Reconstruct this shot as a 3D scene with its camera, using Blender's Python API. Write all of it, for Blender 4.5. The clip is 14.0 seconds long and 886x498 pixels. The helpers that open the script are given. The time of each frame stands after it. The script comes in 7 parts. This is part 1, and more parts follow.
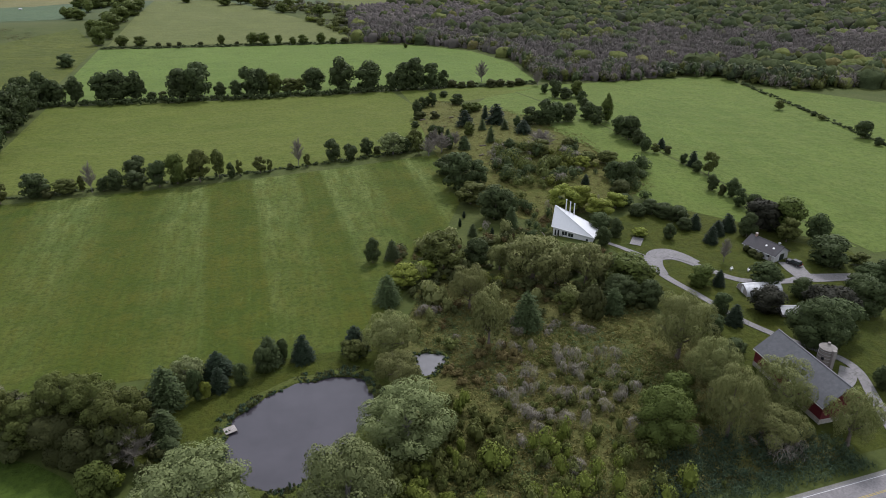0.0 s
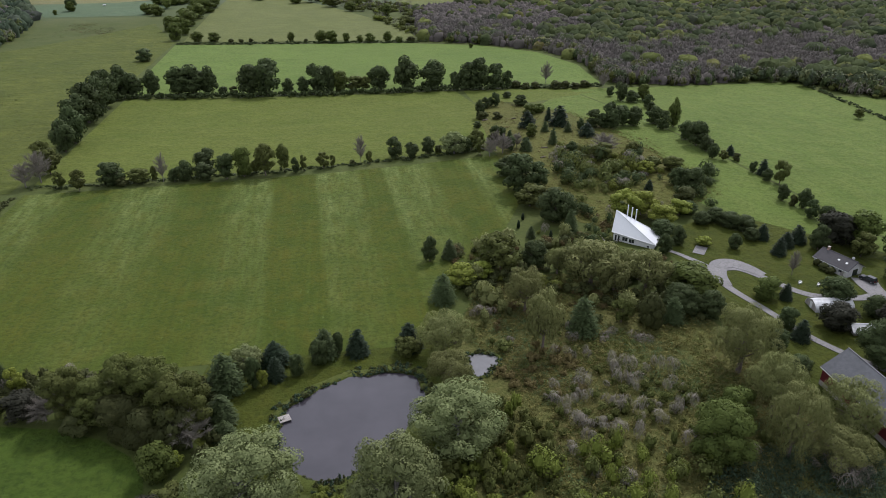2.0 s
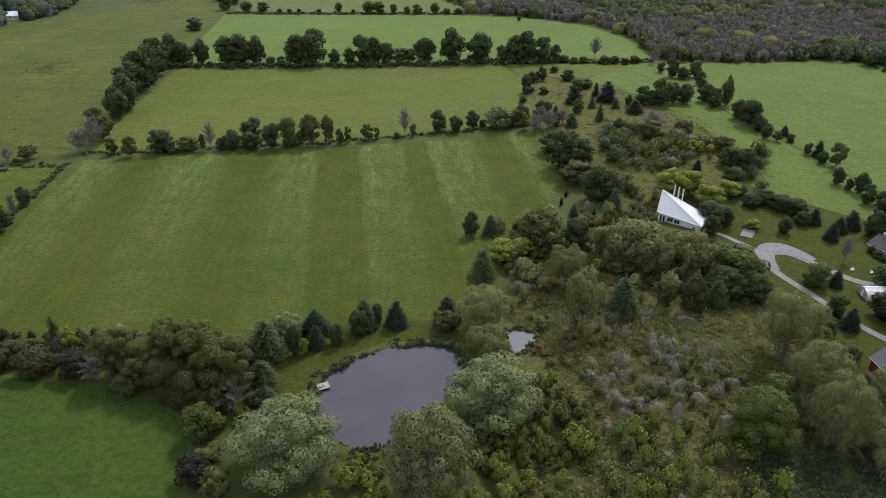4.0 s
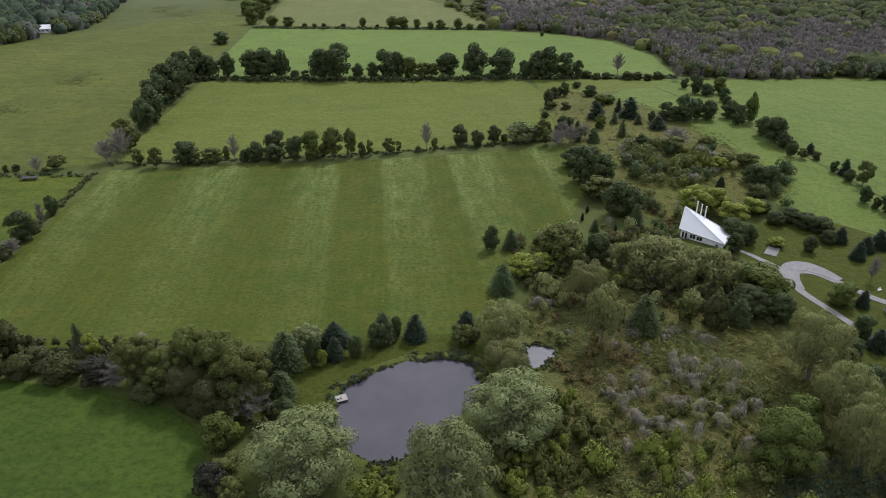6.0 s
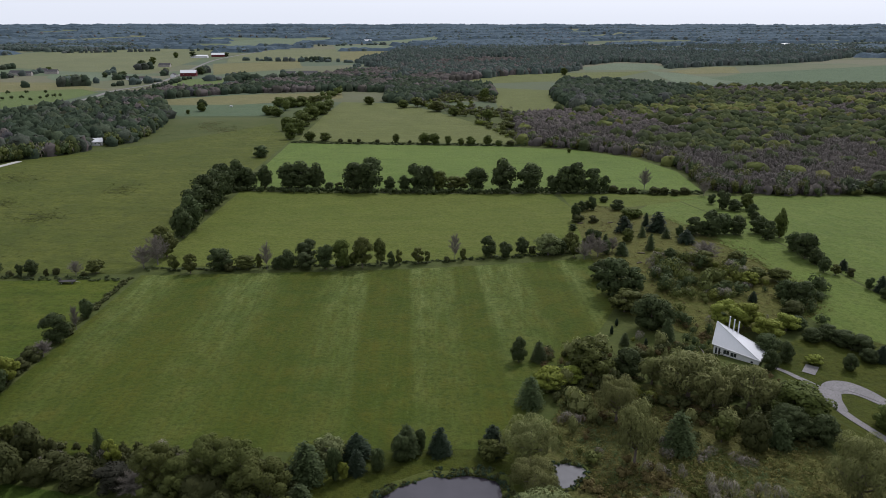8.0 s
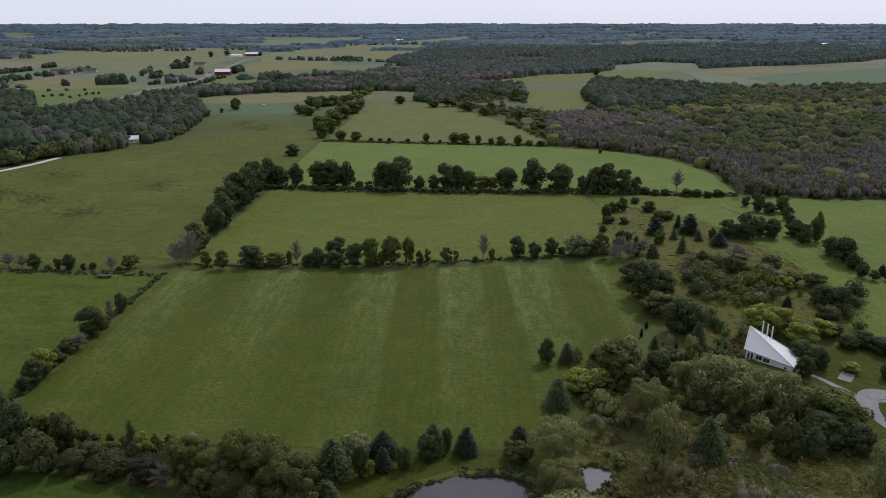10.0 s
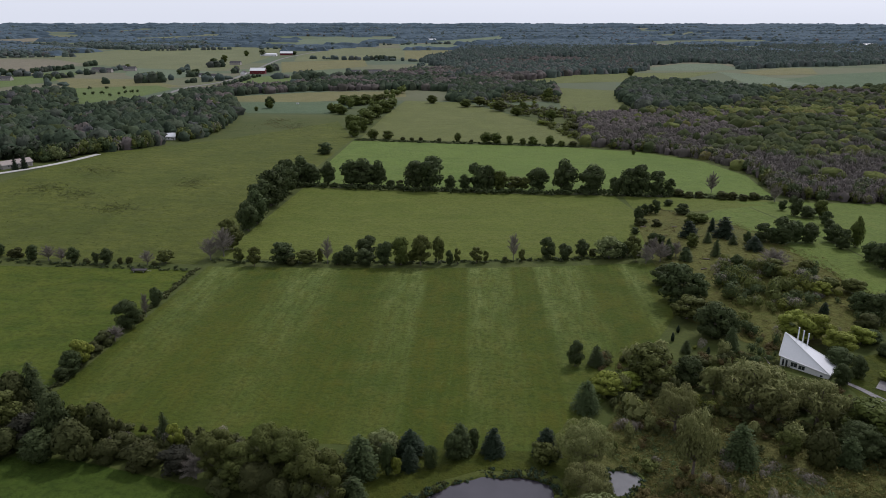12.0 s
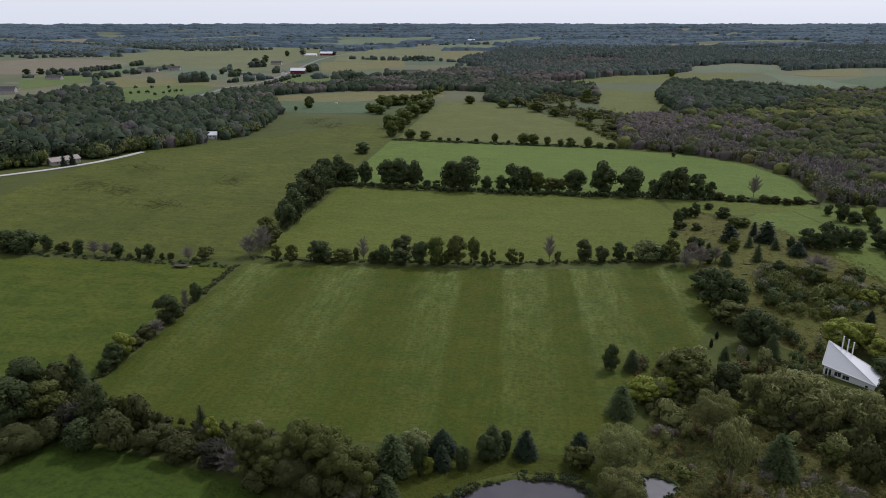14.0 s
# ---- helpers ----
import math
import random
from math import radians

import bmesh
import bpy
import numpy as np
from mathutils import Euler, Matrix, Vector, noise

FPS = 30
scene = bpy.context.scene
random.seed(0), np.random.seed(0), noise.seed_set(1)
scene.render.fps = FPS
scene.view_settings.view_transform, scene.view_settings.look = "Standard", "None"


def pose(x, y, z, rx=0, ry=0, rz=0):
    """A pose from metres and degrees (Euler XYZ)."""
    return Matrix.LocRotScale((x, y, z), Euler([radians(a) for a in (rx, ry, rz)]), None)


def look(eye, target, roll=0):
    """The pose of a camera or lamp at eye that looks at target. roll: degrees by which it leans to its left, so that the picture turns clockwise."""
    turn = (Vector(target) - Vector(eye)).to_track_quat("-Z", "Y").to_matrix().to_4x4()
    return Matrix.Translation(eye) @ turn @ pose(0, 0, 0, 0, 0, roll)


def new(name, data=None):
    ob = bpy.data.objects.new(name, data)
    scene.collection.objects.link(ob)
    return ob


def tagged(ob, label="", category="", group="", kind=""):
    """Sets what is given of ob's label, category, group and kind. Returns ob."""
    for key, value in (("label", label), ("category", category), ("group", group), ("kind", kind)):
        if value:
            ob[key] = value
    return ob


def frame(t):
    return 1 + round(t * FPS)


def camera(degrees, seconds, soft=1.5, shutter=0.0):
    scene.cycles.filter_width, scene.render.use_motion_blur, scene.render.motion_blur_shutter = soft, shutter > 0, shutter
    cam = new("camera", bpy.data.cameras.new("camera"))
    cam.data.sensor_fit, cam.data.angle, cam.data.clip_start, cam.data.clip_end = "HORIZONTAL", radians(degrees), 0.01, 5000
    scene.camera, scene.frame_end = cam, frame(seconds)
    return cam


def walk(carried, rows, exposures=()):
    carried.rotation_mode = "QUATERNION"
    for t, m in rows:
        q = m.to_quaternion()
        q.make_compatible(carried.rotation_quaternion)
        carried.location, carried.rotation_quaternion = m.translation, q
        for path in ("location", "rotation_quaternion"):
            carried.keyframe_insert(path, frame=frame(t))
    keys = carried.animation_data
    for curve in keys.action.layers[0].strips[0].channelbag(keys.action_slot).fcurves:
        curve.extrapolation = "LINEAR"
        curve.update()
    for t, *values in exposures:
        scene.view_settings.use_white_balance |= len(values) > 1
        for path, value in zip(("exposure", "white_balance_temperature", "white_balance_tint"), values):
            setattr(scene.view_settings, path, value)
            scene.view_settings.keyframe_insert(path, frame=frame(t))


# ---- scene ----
# the drone hovers 100 m over the pasture and turns slowly to its left
cam = camera(65.18, 14.0, 0.9)
EYE = (0.0, 0.0, 100.0)
TURNS = [
    # seconds, tilt from straight down, lean, heading
    (0.0, 63.81, 0.03, -14.18),
    (0.5, 63.80, 0.04, -12.83),
    (1.0, 63.80, 0.04, -11.45),
    (1.5, 63.81, 0.03, -10.18),
    (2.0, 63.81, -0.02, -8.91),
    (2.5, 63.83, 0.01, -7.66),
    (3.0, 63.83, -0.01, -6.49),
    (3.5, 63.72, -0.03, -5.73),
    (3.7, 63.06, -0.01, -5.44),
    (4.2, 60.80, -0.03, -4.95),
    (4.8, 58.80, -0.03, -4.50),
    (5.3, 59.00, -0.03, -4.02),
    (5.8, 61.49, -0.11, -3.50),
    (6.0, 62.85, -0.07, -3.25),
    (6.5, 66.46, -0.04, -2.60),
    (7.0, 69.83, -0.02, -2.01),
    (7.5, 71.92, -0.01, -1.39),
    (8.0, 71.93, -0.00, -0.79),
    (10.3, 71.89, 0.00, 2.07),
    (10.5, 71.90, 0.02, 2.31),
    (11.0, 71.90, -0.02, 2.95),
    (11.5, 71.88, 0.02, 3.60),
    (12.0, 71.87, 0.03, 4.30),
    (12.5, 71.88, 0.01, 5.01),
    (13.0, 71.87, 0.02, 5.78),
    (13.5, 71.89, -0.02, 6.58),
    (14.0, 71.90, -0.03, 7.38),
]
EXPOSURES = [(0.0, 0.56, 5940, 17.5), (6.8, 0.65, 5940, 17.5), (7.7, 0.21, 6000, 18), (10.5, 0.03, 5990, 20), (14.0, 0.04, 5990, 20)]
walk(cam, [(t, pose(*EYE, tilt, 0, turn) @ pose(0, 0, 0, 0, 0, lean)) for t, tilt, lean, turn in TURNS], EXPOSURES)

# ---- sky and sun ----
SUN_AZIMUTH, SUN_HEIGHT = 34.0, 52.0     # degrees east of the fields' north, degrees above the horizon
world = bpy.data.worlds.new("overcast_sky")
scene.world = world
world.use_nodes = True
wn, wl = world.node_tree.nodes, world.node_tree.links
sky = wn.new("ShaderNodeTexSky")
sky.sky_type, sky.sun_disc = "NISHITA", False
sky.sun_elevation, sky.sun_rotation = radians(SUN_HEIGHT), radians(SUN_AZIMUTH)
sky.air_density, sky.dust_density, sky.ozone_density = 1.0, 4.0, 1.0
grey = wn.new("ShaderNodeHueSaturation")
grey.inputs["Saturation"].default_value = 0.25
wl.new(sky.outputs[0], grey.inputs["Color"])
cloud = wn.new("ShaderNodeMixRGB")       # an even layer of thin cloud in front of the clear sky
cloud.inputs[0].default_value, cloud.inputs[2].default_value = 0.72, (9.45, 9.95, 9.98, 1)
wl.new(grey.outputs[0], cloud.inputs[1])
wl.new(cloud.outputs[0], wn["Background"].inputs["Color"])
wn["Background"].inputs["Strength"].default_value = 0.1
sun = new("sun", bpy.data.lights.new("sun", "SUN"))
sun.data.energy, sun.data.angle, sun.data.color = 2.35, radians(8), (1.0, 0.96, 0.9)
sa, sh = radians(SUN_AZIMUTH), radians(SUN_HEIGHT)
sun.matrix_world = look((0, 0, 300), (-math.sin(sa) * math.cos(sh) * 100, -math.cos(sa) * math.cos(sh) * 100, 300 - math.sin(sh) * 100))


# ---- materials ----
class Nodes:
    """A short way to write a node material."""

    def __init__(self, name):
        self.m = bpy.data.materials.new(name)
        self.m.use_nodes = True
        self.t = self.m.node_tree
        self.b = self.t.nodes["Principled BSDF"]
        self.out = self.t.nodes["Material Output"]
        self.xyz = self.add("ShaderNodeTexCoord").outputs["Object"]

    def add(self, kind, **values):
        n = self.t.nodes.new(kind)
        for k, v in values.items():
            self.put(n.inputs[k.replace("_", " ")], v)
        return n

    def put(self, socket, v):
        if isinstance(v, bpy.types.NodeSocket):
            self.t.links.new(v, socket)
        else:
            socket.default_value = v

    def noise(self, scale, detail=4.0, stretch=None, rough=0.55):
        v = self.xyz
        if stretch:
            mp = self.add("ShaderNodeMapping", Vector=v, Scale=stretch)
            v = mp.outputs[0]
        return self.add("ShaderNodeTexNoise", Vector=v, Scale=scale, Detail=detail, Roughness=rough).outputs["Fac"]

    def ramp(self, fac, stops, mode="LINEAR"):
        n = self.add("ShaderNodeValToRGB", Fac=fac)
        n.color_ramp.interpolation = mode
        e = n.color_ramp.elements
        while len(e) < len(stops):
            e.new(0.5)
        for k, (p, c) in zip(e, stops):
            k.position = p
            k.color = (c, c, c, 1) if isinstance(c, (int, float)) else (*c, 1)
        return n.outputs["Color"]

    def mix(self, fac, a, b, mode="MIX"):
        n = self.t.nodes.new("ShaderNodeMixRGB")
        n.blend_type = mode
        for s, v in zip(n.inputs, (fac, a, b)):
            self.put(s, (*v, 1) if isinstance(v, tuple) and len(v) == 3 else v)
        return n.outputs[0]

    def math(self, op, a, b=0.0):
        n = self.t.nodes.new("ShaderNodeMath")
        n.operation = op
        self.put(n.inputs[0], a)
        self.put(n.inputs[1], b)
        return n.outputs[0]

    def bump(self, height, strength=0.4, distance=0.1):
        n = self.add("ShaderNodeBump", Height=height, Strength=strength, Distance=distance)
        self.put(self.b.inputs["Normal"], n.outputs[0])

    def done(self, colour, rough=0.8, metal=0.0, spec=0.3):
        self.put(self.b.inputs["Base Color"], (*colour, 1) if isinstance(colour, tuple) else colour)
        self.put(self.b.inputs["Roughness"], rough)
        self.b.inputs["Metallic"].default_value = metal
        self.b.inputs["Specular IOR Level"].default_value = spec
        return self.m


def scaled(c, k):
    return tuple(v * k for v in c)


def blend(a, b, k):
    return tuple(p + (q - p) * k for p, q in zip(a, b))


def plain(name, colour, rough=0.7, metal=0.0, grain=6.0, vary=0.25, bump=0.15, spec=0.3):
    """Paint, metal, wood or masonry with fine grain and larger stains."""
    n = Nodes(name)
    fine, wide = n.noise(grain, 5), n.noise(grain * 0.12, 3)
    c = n.mix(n.ramp(fine, [(0.3, 0.0), (0.75, 1.0)]), scaled(colour, 1 - vary), scaled(colour, 1 + vary * 0.4))
    c = n.mix(n.ramp(wide, [(0.4, 0.0), (0.7, 0.5)]), c, scaled(colour, 1 - vary * 1.3))
    n.bump(fine, bump, 0.03)
    return n.done(c, rough, metal, spec)


def foliage(name, dark, mid, light, glow=0.28, rough=0.65, mixed=None, spread=0.48):
    """Leaf clumps: each clump its own tint, whole trees vary a little, light comes through thin leaves.
    mixed: tones of the different trees in a wood."""
    dark, mid, light = ((r, g, b * 1.13) for r, g, b in (dark, mid, light))
    n = Nodes(name)
    island = n.add("ShaderNodeNewGeometry").outputs["Random Per Island"]
    each = n.add("ShaderNodeObjectInfo").outputs["Random"]
    # leaf tints spread from dark to light, imitating highlights and shaded gaps
    c = n.ramp(island, [(0.0, blend(mid, dark, spread)), (0.3, mid), (0.7, mid), (1.0, blend(mid, light, spread))])
    if mixed:
        trees = n.ramp(n.noise(0.11, 2, rough=0.8), [(0.32 + 0.36 * k / (len(mixed) - 1), m) for k, m in enumerate(mixed)])
        c = n.mix(0.65, c, trees)
    # bough-sized darker patches painted in, standing for shade between boughs
    c = n.mix(n.ramp(n.noise(0.75, 3), [(0.38, 0.0), (0.66, 0.75)]), c, n.mix(0.6, dark, mid))
    hsv = n.add("ShaderNodeHueSaturation", Color=c, Saturation=1.0,
                Hue=n.math("ADD", n.math("MULTIPLY", each, 0.014), 0.493), Value=n.math("ADD", n.math("MULTIPLY", each, 0.26), 0.87))
    n.done(hsv.outputs[0], rough, 0.0, 0.1)
    tr = n.add("ShaderNodeBsdfTranslucent", Color=hsv.outputs[0])
    mx = n.add("ShaderNodeMixShader", Fac=glow)
    n.t.links.new(n.b.outputs[0], mx.inputs[1])
    n.t.links.new(tr.outputs[0], mx.inputs[2])
    n.t.links.new(mx.outputs[0], n.out.inputs["Surface"])
    return n.m


def grassland(name, a, b, c, streak=None, wide=0.012, tuft=0.6):
    """Grass seen from the air: wide patches, middling mottle, tufts, and mowing lines along one axis."""
    n = Nodes(name)
    big, middle, fine = n.noise(wide, 4), n.noise(wide * 9, 5), n.noise(tuft, 6, rough=0.7)
    col = n.mix(n.ramp(big, [(0.35, 0.0), (0.65, 1.0)]), a, b)
    col = n.mix(n.ramp(middle, [(0.42, 0.0), (0.72, 0.7)]), col, c)
    col = n.mix(n.ramp(n.noise(wide * 3.1, 6, (1.0, 0.6, 1.0), 0.7), [(0.46, 0.0), (0.66, 0.5)]), col, scaled(b, 1.22))
    col = n.mix(n.ramp(n.noise(wide * 4.3, 5, (0.7, 1.0, 1.3), 0.7), [(0.52, 0.0), (0.7, 0.5)]), col, scaled(a, 0.78))
    if streak:
        col = n.mix(n.ramp(n.noise(0.22, 3, streak), [(0.4, 0.0), (0.7, 0.45)]), col, c)
    col = n.mix(n.ramp(fine, [(0.36, 0.55), (0.54, 0.0)]), col, scaled(a, 0.55))
    n.bump(n.math("ADD", fine, n.math("MULTIPLY", middle, 2.0)), 0.8, 0.7)
    return n.done(col, 0.92, 0.0, 0.1)


LEAF = {
    "dk": foliage("dark_leaves", (0.034, 0.049, 0.016), (0.054, 0.072, 0.023), (0.089, 0.112, 0.037)),
    "gr": foliage("green_leaves", (0.045, 0.059, 0.012), (0.076, 0.096, 0.019), (0.121, 0.140, 0.030)),
    "ol": foliage("olive_leaves", (0.048, 0.055, 0.013), (0.086, 0.099, 0.023), (0.134, 0.147, 0.035)),
    "yl": foliage("yellow_green_leaves", (0.099, 0.120, 0.018), (0.170, 0.199, 0.028), (0.246, 0.264, 0.044)),
    "ys": foliage("sapling_leaves", (0.068, 0.082, 0.013), (0.117, 0.137, 0.021), (0.169, 0.181, 0.033)),
    "wi": foliage("willow_leaves", (0.088, 0.097, 0.028), (0.147, 0.155, 0.049), (0.209, 0.209, 0.070)),
    "po": foliage("silvery_leaves", (0.098, 0.117, 0.041), (0.147, 0.170, 0.059), (0.292, 0.316, 0.134), spread=0.4),
    "co": foliage("spruce_needles", (0.011, 0.018, 0.008), (0.018, 0.028, 0.012), (0.027, 0.040, 0.016), 0.08),
    "la": foliage("larch_needles", (0.027, 0.042, 0.013), (0.049, 0.066, 0.021), (0.075, 0.095, 0.030), 0.2),
    "br": foliage("copper_leaves", (0.018, 0.018, 0.010), (0.030, 0.030, 0.017), (0.046, 0.044, 0.025)),
    "ba": foliage("bare_twigs", (0.101, 0.089, 0.064), (0.164, 0.146, 0.106), (0.244, 0.218, 0.157), 0.05),
    "gd": foliage("goldenrod_flowers", (0.060, 0.065, 0.013), (0.099, 0.101, 0.020), (0.145, 0.137, 0.028)),
    "ru": foliage("rusty_weeds", (0.068, 0.052, 0.018), (0.109, 0.086, 0.030), (0.148, 0.121, 0.042)),
    "rd": foliage("reed_leaves", (0.053, 0.085, 0.030), (0.087, 0.131, 0.048), (0.135, 0.190, 0.072)),
    "rk": foliage("dark_reed_leaves", (0.027, 0.044, 0.023), (0.044, 0.068, 0.033), (0.073, 0.104, 0.058)),
    "ws": foliage("marsh_weeds", (0.088, 0.085, 0.021), (0.143, 0.134, 0.033), (0.209, 0.184, 0.052), 0.15, 0.7, [(0.073, 0.085, 0.021), (0.113, 0.101, 0.029), (0.127, 0.113, 0.036), (0.095, 0.102, 0.026)]),
    "wm": foliage("mixed_wood_leaves", (0.035, 0.046, 0.023), (0.058, 0.071, 0.031), (0.088, 0.099, 0.041), 0.15, 0.7, [(0.088, 0.076, 0.091), (0.031, 0.042, 0.024), (0.053, 0.068, 0.029), (0.108, 0.114, 0.036), (0.130, 0.106, 0.043)]),
    "wd": foliage("dark_wood_leaves", (0.020, 0.032, 0.013), (0.032, 0.047, 0.020), (0.051, 0.068, 0.027), 0.12, 0.7, [(0.060, 0.058, 0.049), (0.024, 0.036, 0.017), (0.033, 0.049, 0.022), (0.058, 0.072, 0.031)]),
    "fb": foliage("ashen_wood_twigs", (0.059, 0.054, 0.044), (0.085, 0.077, 0.063), (0.110, 0.098, 0.084), 0.05, 0.8, [(0.055, 0.054, 0.034), (0.085, 0.075, 0.063), (0.093, 0.083, 0.071), (0.076, 0.071, 0.052)]),
}
LEAF["sh"] = foliage("shrub_leaves", (0.035, 0.041, 0.011), (0.060, 0.066, 0.020), (0.097, 0.102, 0.030))
LEAF["pi"] = LEAF["co"]
LEAF["cl"] = LEAF["co"]


def canopy(name, tones, spread=0.4, grain=0.55, relief=0.5, upright=1.0):
    """A wood from above: every tree its own tone, mottled darker where fine noise is low."""
    n = Nodes(name)
    island = n.add("ShaderNodeNewGeometry").outputs["Random Per Island"]
    c = n.ramp(island, [(k / (len(tones) - 1), t) for k, t in enumerate(tones)])
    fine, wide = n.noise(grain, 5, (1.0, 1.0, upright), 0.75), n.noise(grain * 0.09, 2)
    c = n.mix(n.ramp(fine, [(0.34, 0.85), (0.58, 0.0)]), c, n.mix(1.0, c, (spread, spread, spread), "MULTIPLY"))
    c = n.mix(n.ramp(wide, [(0.4, 0.0), (0.7, 0.5)]), c, tones[len(tones) // 2])
    if relief:
        n.bump(fine, relief, 0.9)
    return n.done(c, 0.9, 0.0, 0.03)


CANOPY = {
    "ash": canopy("ashen_canopy", [(0.050, 0.049, 0.035), (0.073, 0.066, 0.059), (0.084, 0.073, 0.067), (0.096, 0.083, 0.077), (0.067, 0.063, 0.049)], 0.84, 1.0, 0.2, 0.3),
    "green": canopy("mixed_green_canopy", [(0.061, 0.053, 0.047), (0.029, 0.039, 0.019), (0.041, 0.053, 0.022), (0.052, 0.063, 0.024), (0.037, 0.048, 0.022), (0.079, 0.083, 0.027)], 0.55),
    "gold": canopy("golden_canopy", [(0.058, 0.073, 0.025), (0.083, 0.098, 0.031), (0.097, 0.108, 0.032), (0.073, 0.087, 0.027), (0.108, 0.094, 0.036)], 0.55),
    "dark": canopy("dark_canopy", [(0.031, 0.044, 0.029), (0.043, 0.059, 0.034), (0.037, 0.051, 0.033), (0.054, 0.070, 0.037), (0.067, 0.066, 0.068)]),
    # far, skyline and floor: distance haze painted in, paler and bluer than close leaves
    "far": canopy("haze_tinted_canopy", [(0.051, 0.068, 0.059), (0.066, 0.085, 0.067), (0.057, 0.074, 0.066), (0.090, 0.093, 0.084)], 0.55, 0.3, 0.5),
    "skyline": canopy("haze_tinted_skyline", [(0.067, 0.096, 0.107), (0.087, 0.113, 0.120), (0.078, 0.108, 0.120)], 0.6, 0.05, 0.0),
    "floor": canopy("haze_tinted_sheet", [(0.062, 0.087, 0.106), (0.067, 0.093, 0.111)], 0.5, 0.02, 0.0),
}
BARK = plain("bark", (0.13, 0.105, 0.085), 0.9, grain=9.0, vary=0.4, bump=0.6)
GREYBARK = plain("grey_bark", (0.149, 0.136, 0.124), 0.9, grain=9.0, vary=0.35, bump=0.5)

ASPHALT = plain("worn_asphalt", (0.157, 0.147, 0.147), 0.9, grain=2.5, vary=0.3)


def cracked(name, colour):
    """Old slabs of concrete: stained, with dark, grassy cracks and joints."""
    n = Nodes(name)
    fine, wide = n.noise(1.6, 5), n.noise(0.25, 4)
    c = n.mix(n.ramp(fine, [(0.3, 0.0), (0.75, 1.0)]), scaled(colour, 0.75), scaled(colour, 1.15))
    c = n.mix(n.ramp(wide, [(0.4, 0.0), (0.7, 0.6)]), c, scaled(colour, 0.62))
    cell = n.add("ShaderNodeTexVoronoi", Vector=n.xyz, Scale=0.45)
    cell.feature = "DISTANCE_TO_EDGE"
    c = n.mix(n.ramp(cell.outputs["Distance"], [(0.0, 0.6), (0.03, 0.0)]), c, (0.045, 0.05, 0.03))
    n.bump(fine, 0.15, 0.03)
    return n.done(c, 0.9, 0.0, 0.3)


CONCRETE = cracked("pale_drive_concrete", (0.159, 0.151, 0.149))
GRAVEL = plain("shoulder_gravel", (0.15, 0.145, 0.13), 0.95, grain=5.0, vary=0.3, bump=0.5)
PALEGRAVEL = plain("pale_lane_gravel", (0.36, 0.35, 0.33), 0.95, grain=3.0, vary=0.25, bump=0.4)
WHITEPAINT = plain("white_boards", (0.55, 0.55, 0.54), 0.6, grain=4.0, vary=0.07, bump=0.05)
WHITEROOF = plain("white_metal_roof", (0.5, 0.505, 0.51), 0.4, grain=2.0, vary=0.06, bump=0.04)
GREYROOF = plain("grey_shingles", (0.055, 0.052, 0.054), 0.95, grain=7.0, vary=0.3, bump=0.4)
BARNROOF = plain("grey_metal_barn_roof", (0.076, 0.078, 0.084), 0.6, grain=1.2, vary=0.3, bump=0.05)
REDBOARDS = plain("red_barn_boards", (0.115, 0.013, 0.018), 0.75, grain=5.0, vary=0.3)
STONE = plain("field_stone", (0.36, 0.33, 0.29), 0.9, grain=3.0, vary=0.35, bump=0.6)
SILOWALL = plain("pale_silo_staves", (0.19, 0.172, 0.155), 0.85, grain=2.0, vary=0.25, bump=0.2)
BRICK = plain("chimney_brick", (0.3, 0.2, 0.16), 0.9, grain=8.0, vary=0.35)
WEATHERED = plain("weathered_boards", (0.27, 0.245, 0.225), 0.85, grain=5.0, vary=0.3)
DARKWOOD = plain("dark_wagon_boards", (0.035, 0.032, 0.03), 0.85, grain=6.0, vary=0.3)
DARKGLASS = plain("dark_window_glass", (0.02, 0.025, 0.03), 0.06, grain=1.0, vary=0.1, bump=0.0, spec=0.8)
BLACKPAINT = plain("black_car_paint", (0.012, 0.012, 0.014), 0.25, grain=3.0, vary=0.1, bump=0.0, spec=0.6)
RUBBER = plain("tyre_rubber", (0.02, 0.02, 0.02), 0.9)
STEEL = plain("brushed_steel", (0.5, 0.5, 0.5), 0.35, 0.9, bump=0.02)
SIDING = plain("pale_grey_siding", (0.4, 0.39, 0.38), 0.7, grain=5.0, vary=0.12)
TANWALL = plain("tan_siding", (0.3, 0.275, 0.25), 0.75, grain=5.0, vary=0.15)
BROWNROOF = plain("brown_shingles", (0.272, 0.234, 0.209), 0.85, grain=7.0, vary=0.3, bump=0.4)
YELLOWLINE = plain("yellow_road_paint", (0.3, 0.23, 0.06), 0.85, vary=0.2)
WHITELINE = plain("white_road_paint", (0.38, 0.38, 0.37), 0.85, vary=0.2)
LAMP = plain("lamp_glass", (0.6, 0.6, 0.58), 0.15, vary=0.05, bump=0.0)
REDLAMP = plain("red_lamp_glass", (0.35, 0.02, 0.02), 0.2, vary=0.05, bump=0.0)

MEADOW = grassland("rough_meadow", (0.041, 0.054, 0.010), (0.058, 0.070, 0.015), (0.077, 0.082, 0.022), wide=0.02, tuft=0.8)
LAWN = grassland("mown_lawn", (0.030, 0.041, 0.005), (0.041, 0.049, 0.006), (0.053, 0.055, 0.007), wide=0.03, tuft=0.8)
PALEHAY = grassland("pale_green_hay", (0.061, 0.082, 0.012), (0.072, 0.088, 0.015), (0.084, 0.095, 0.020), (0.058, 0.980, 0.820))
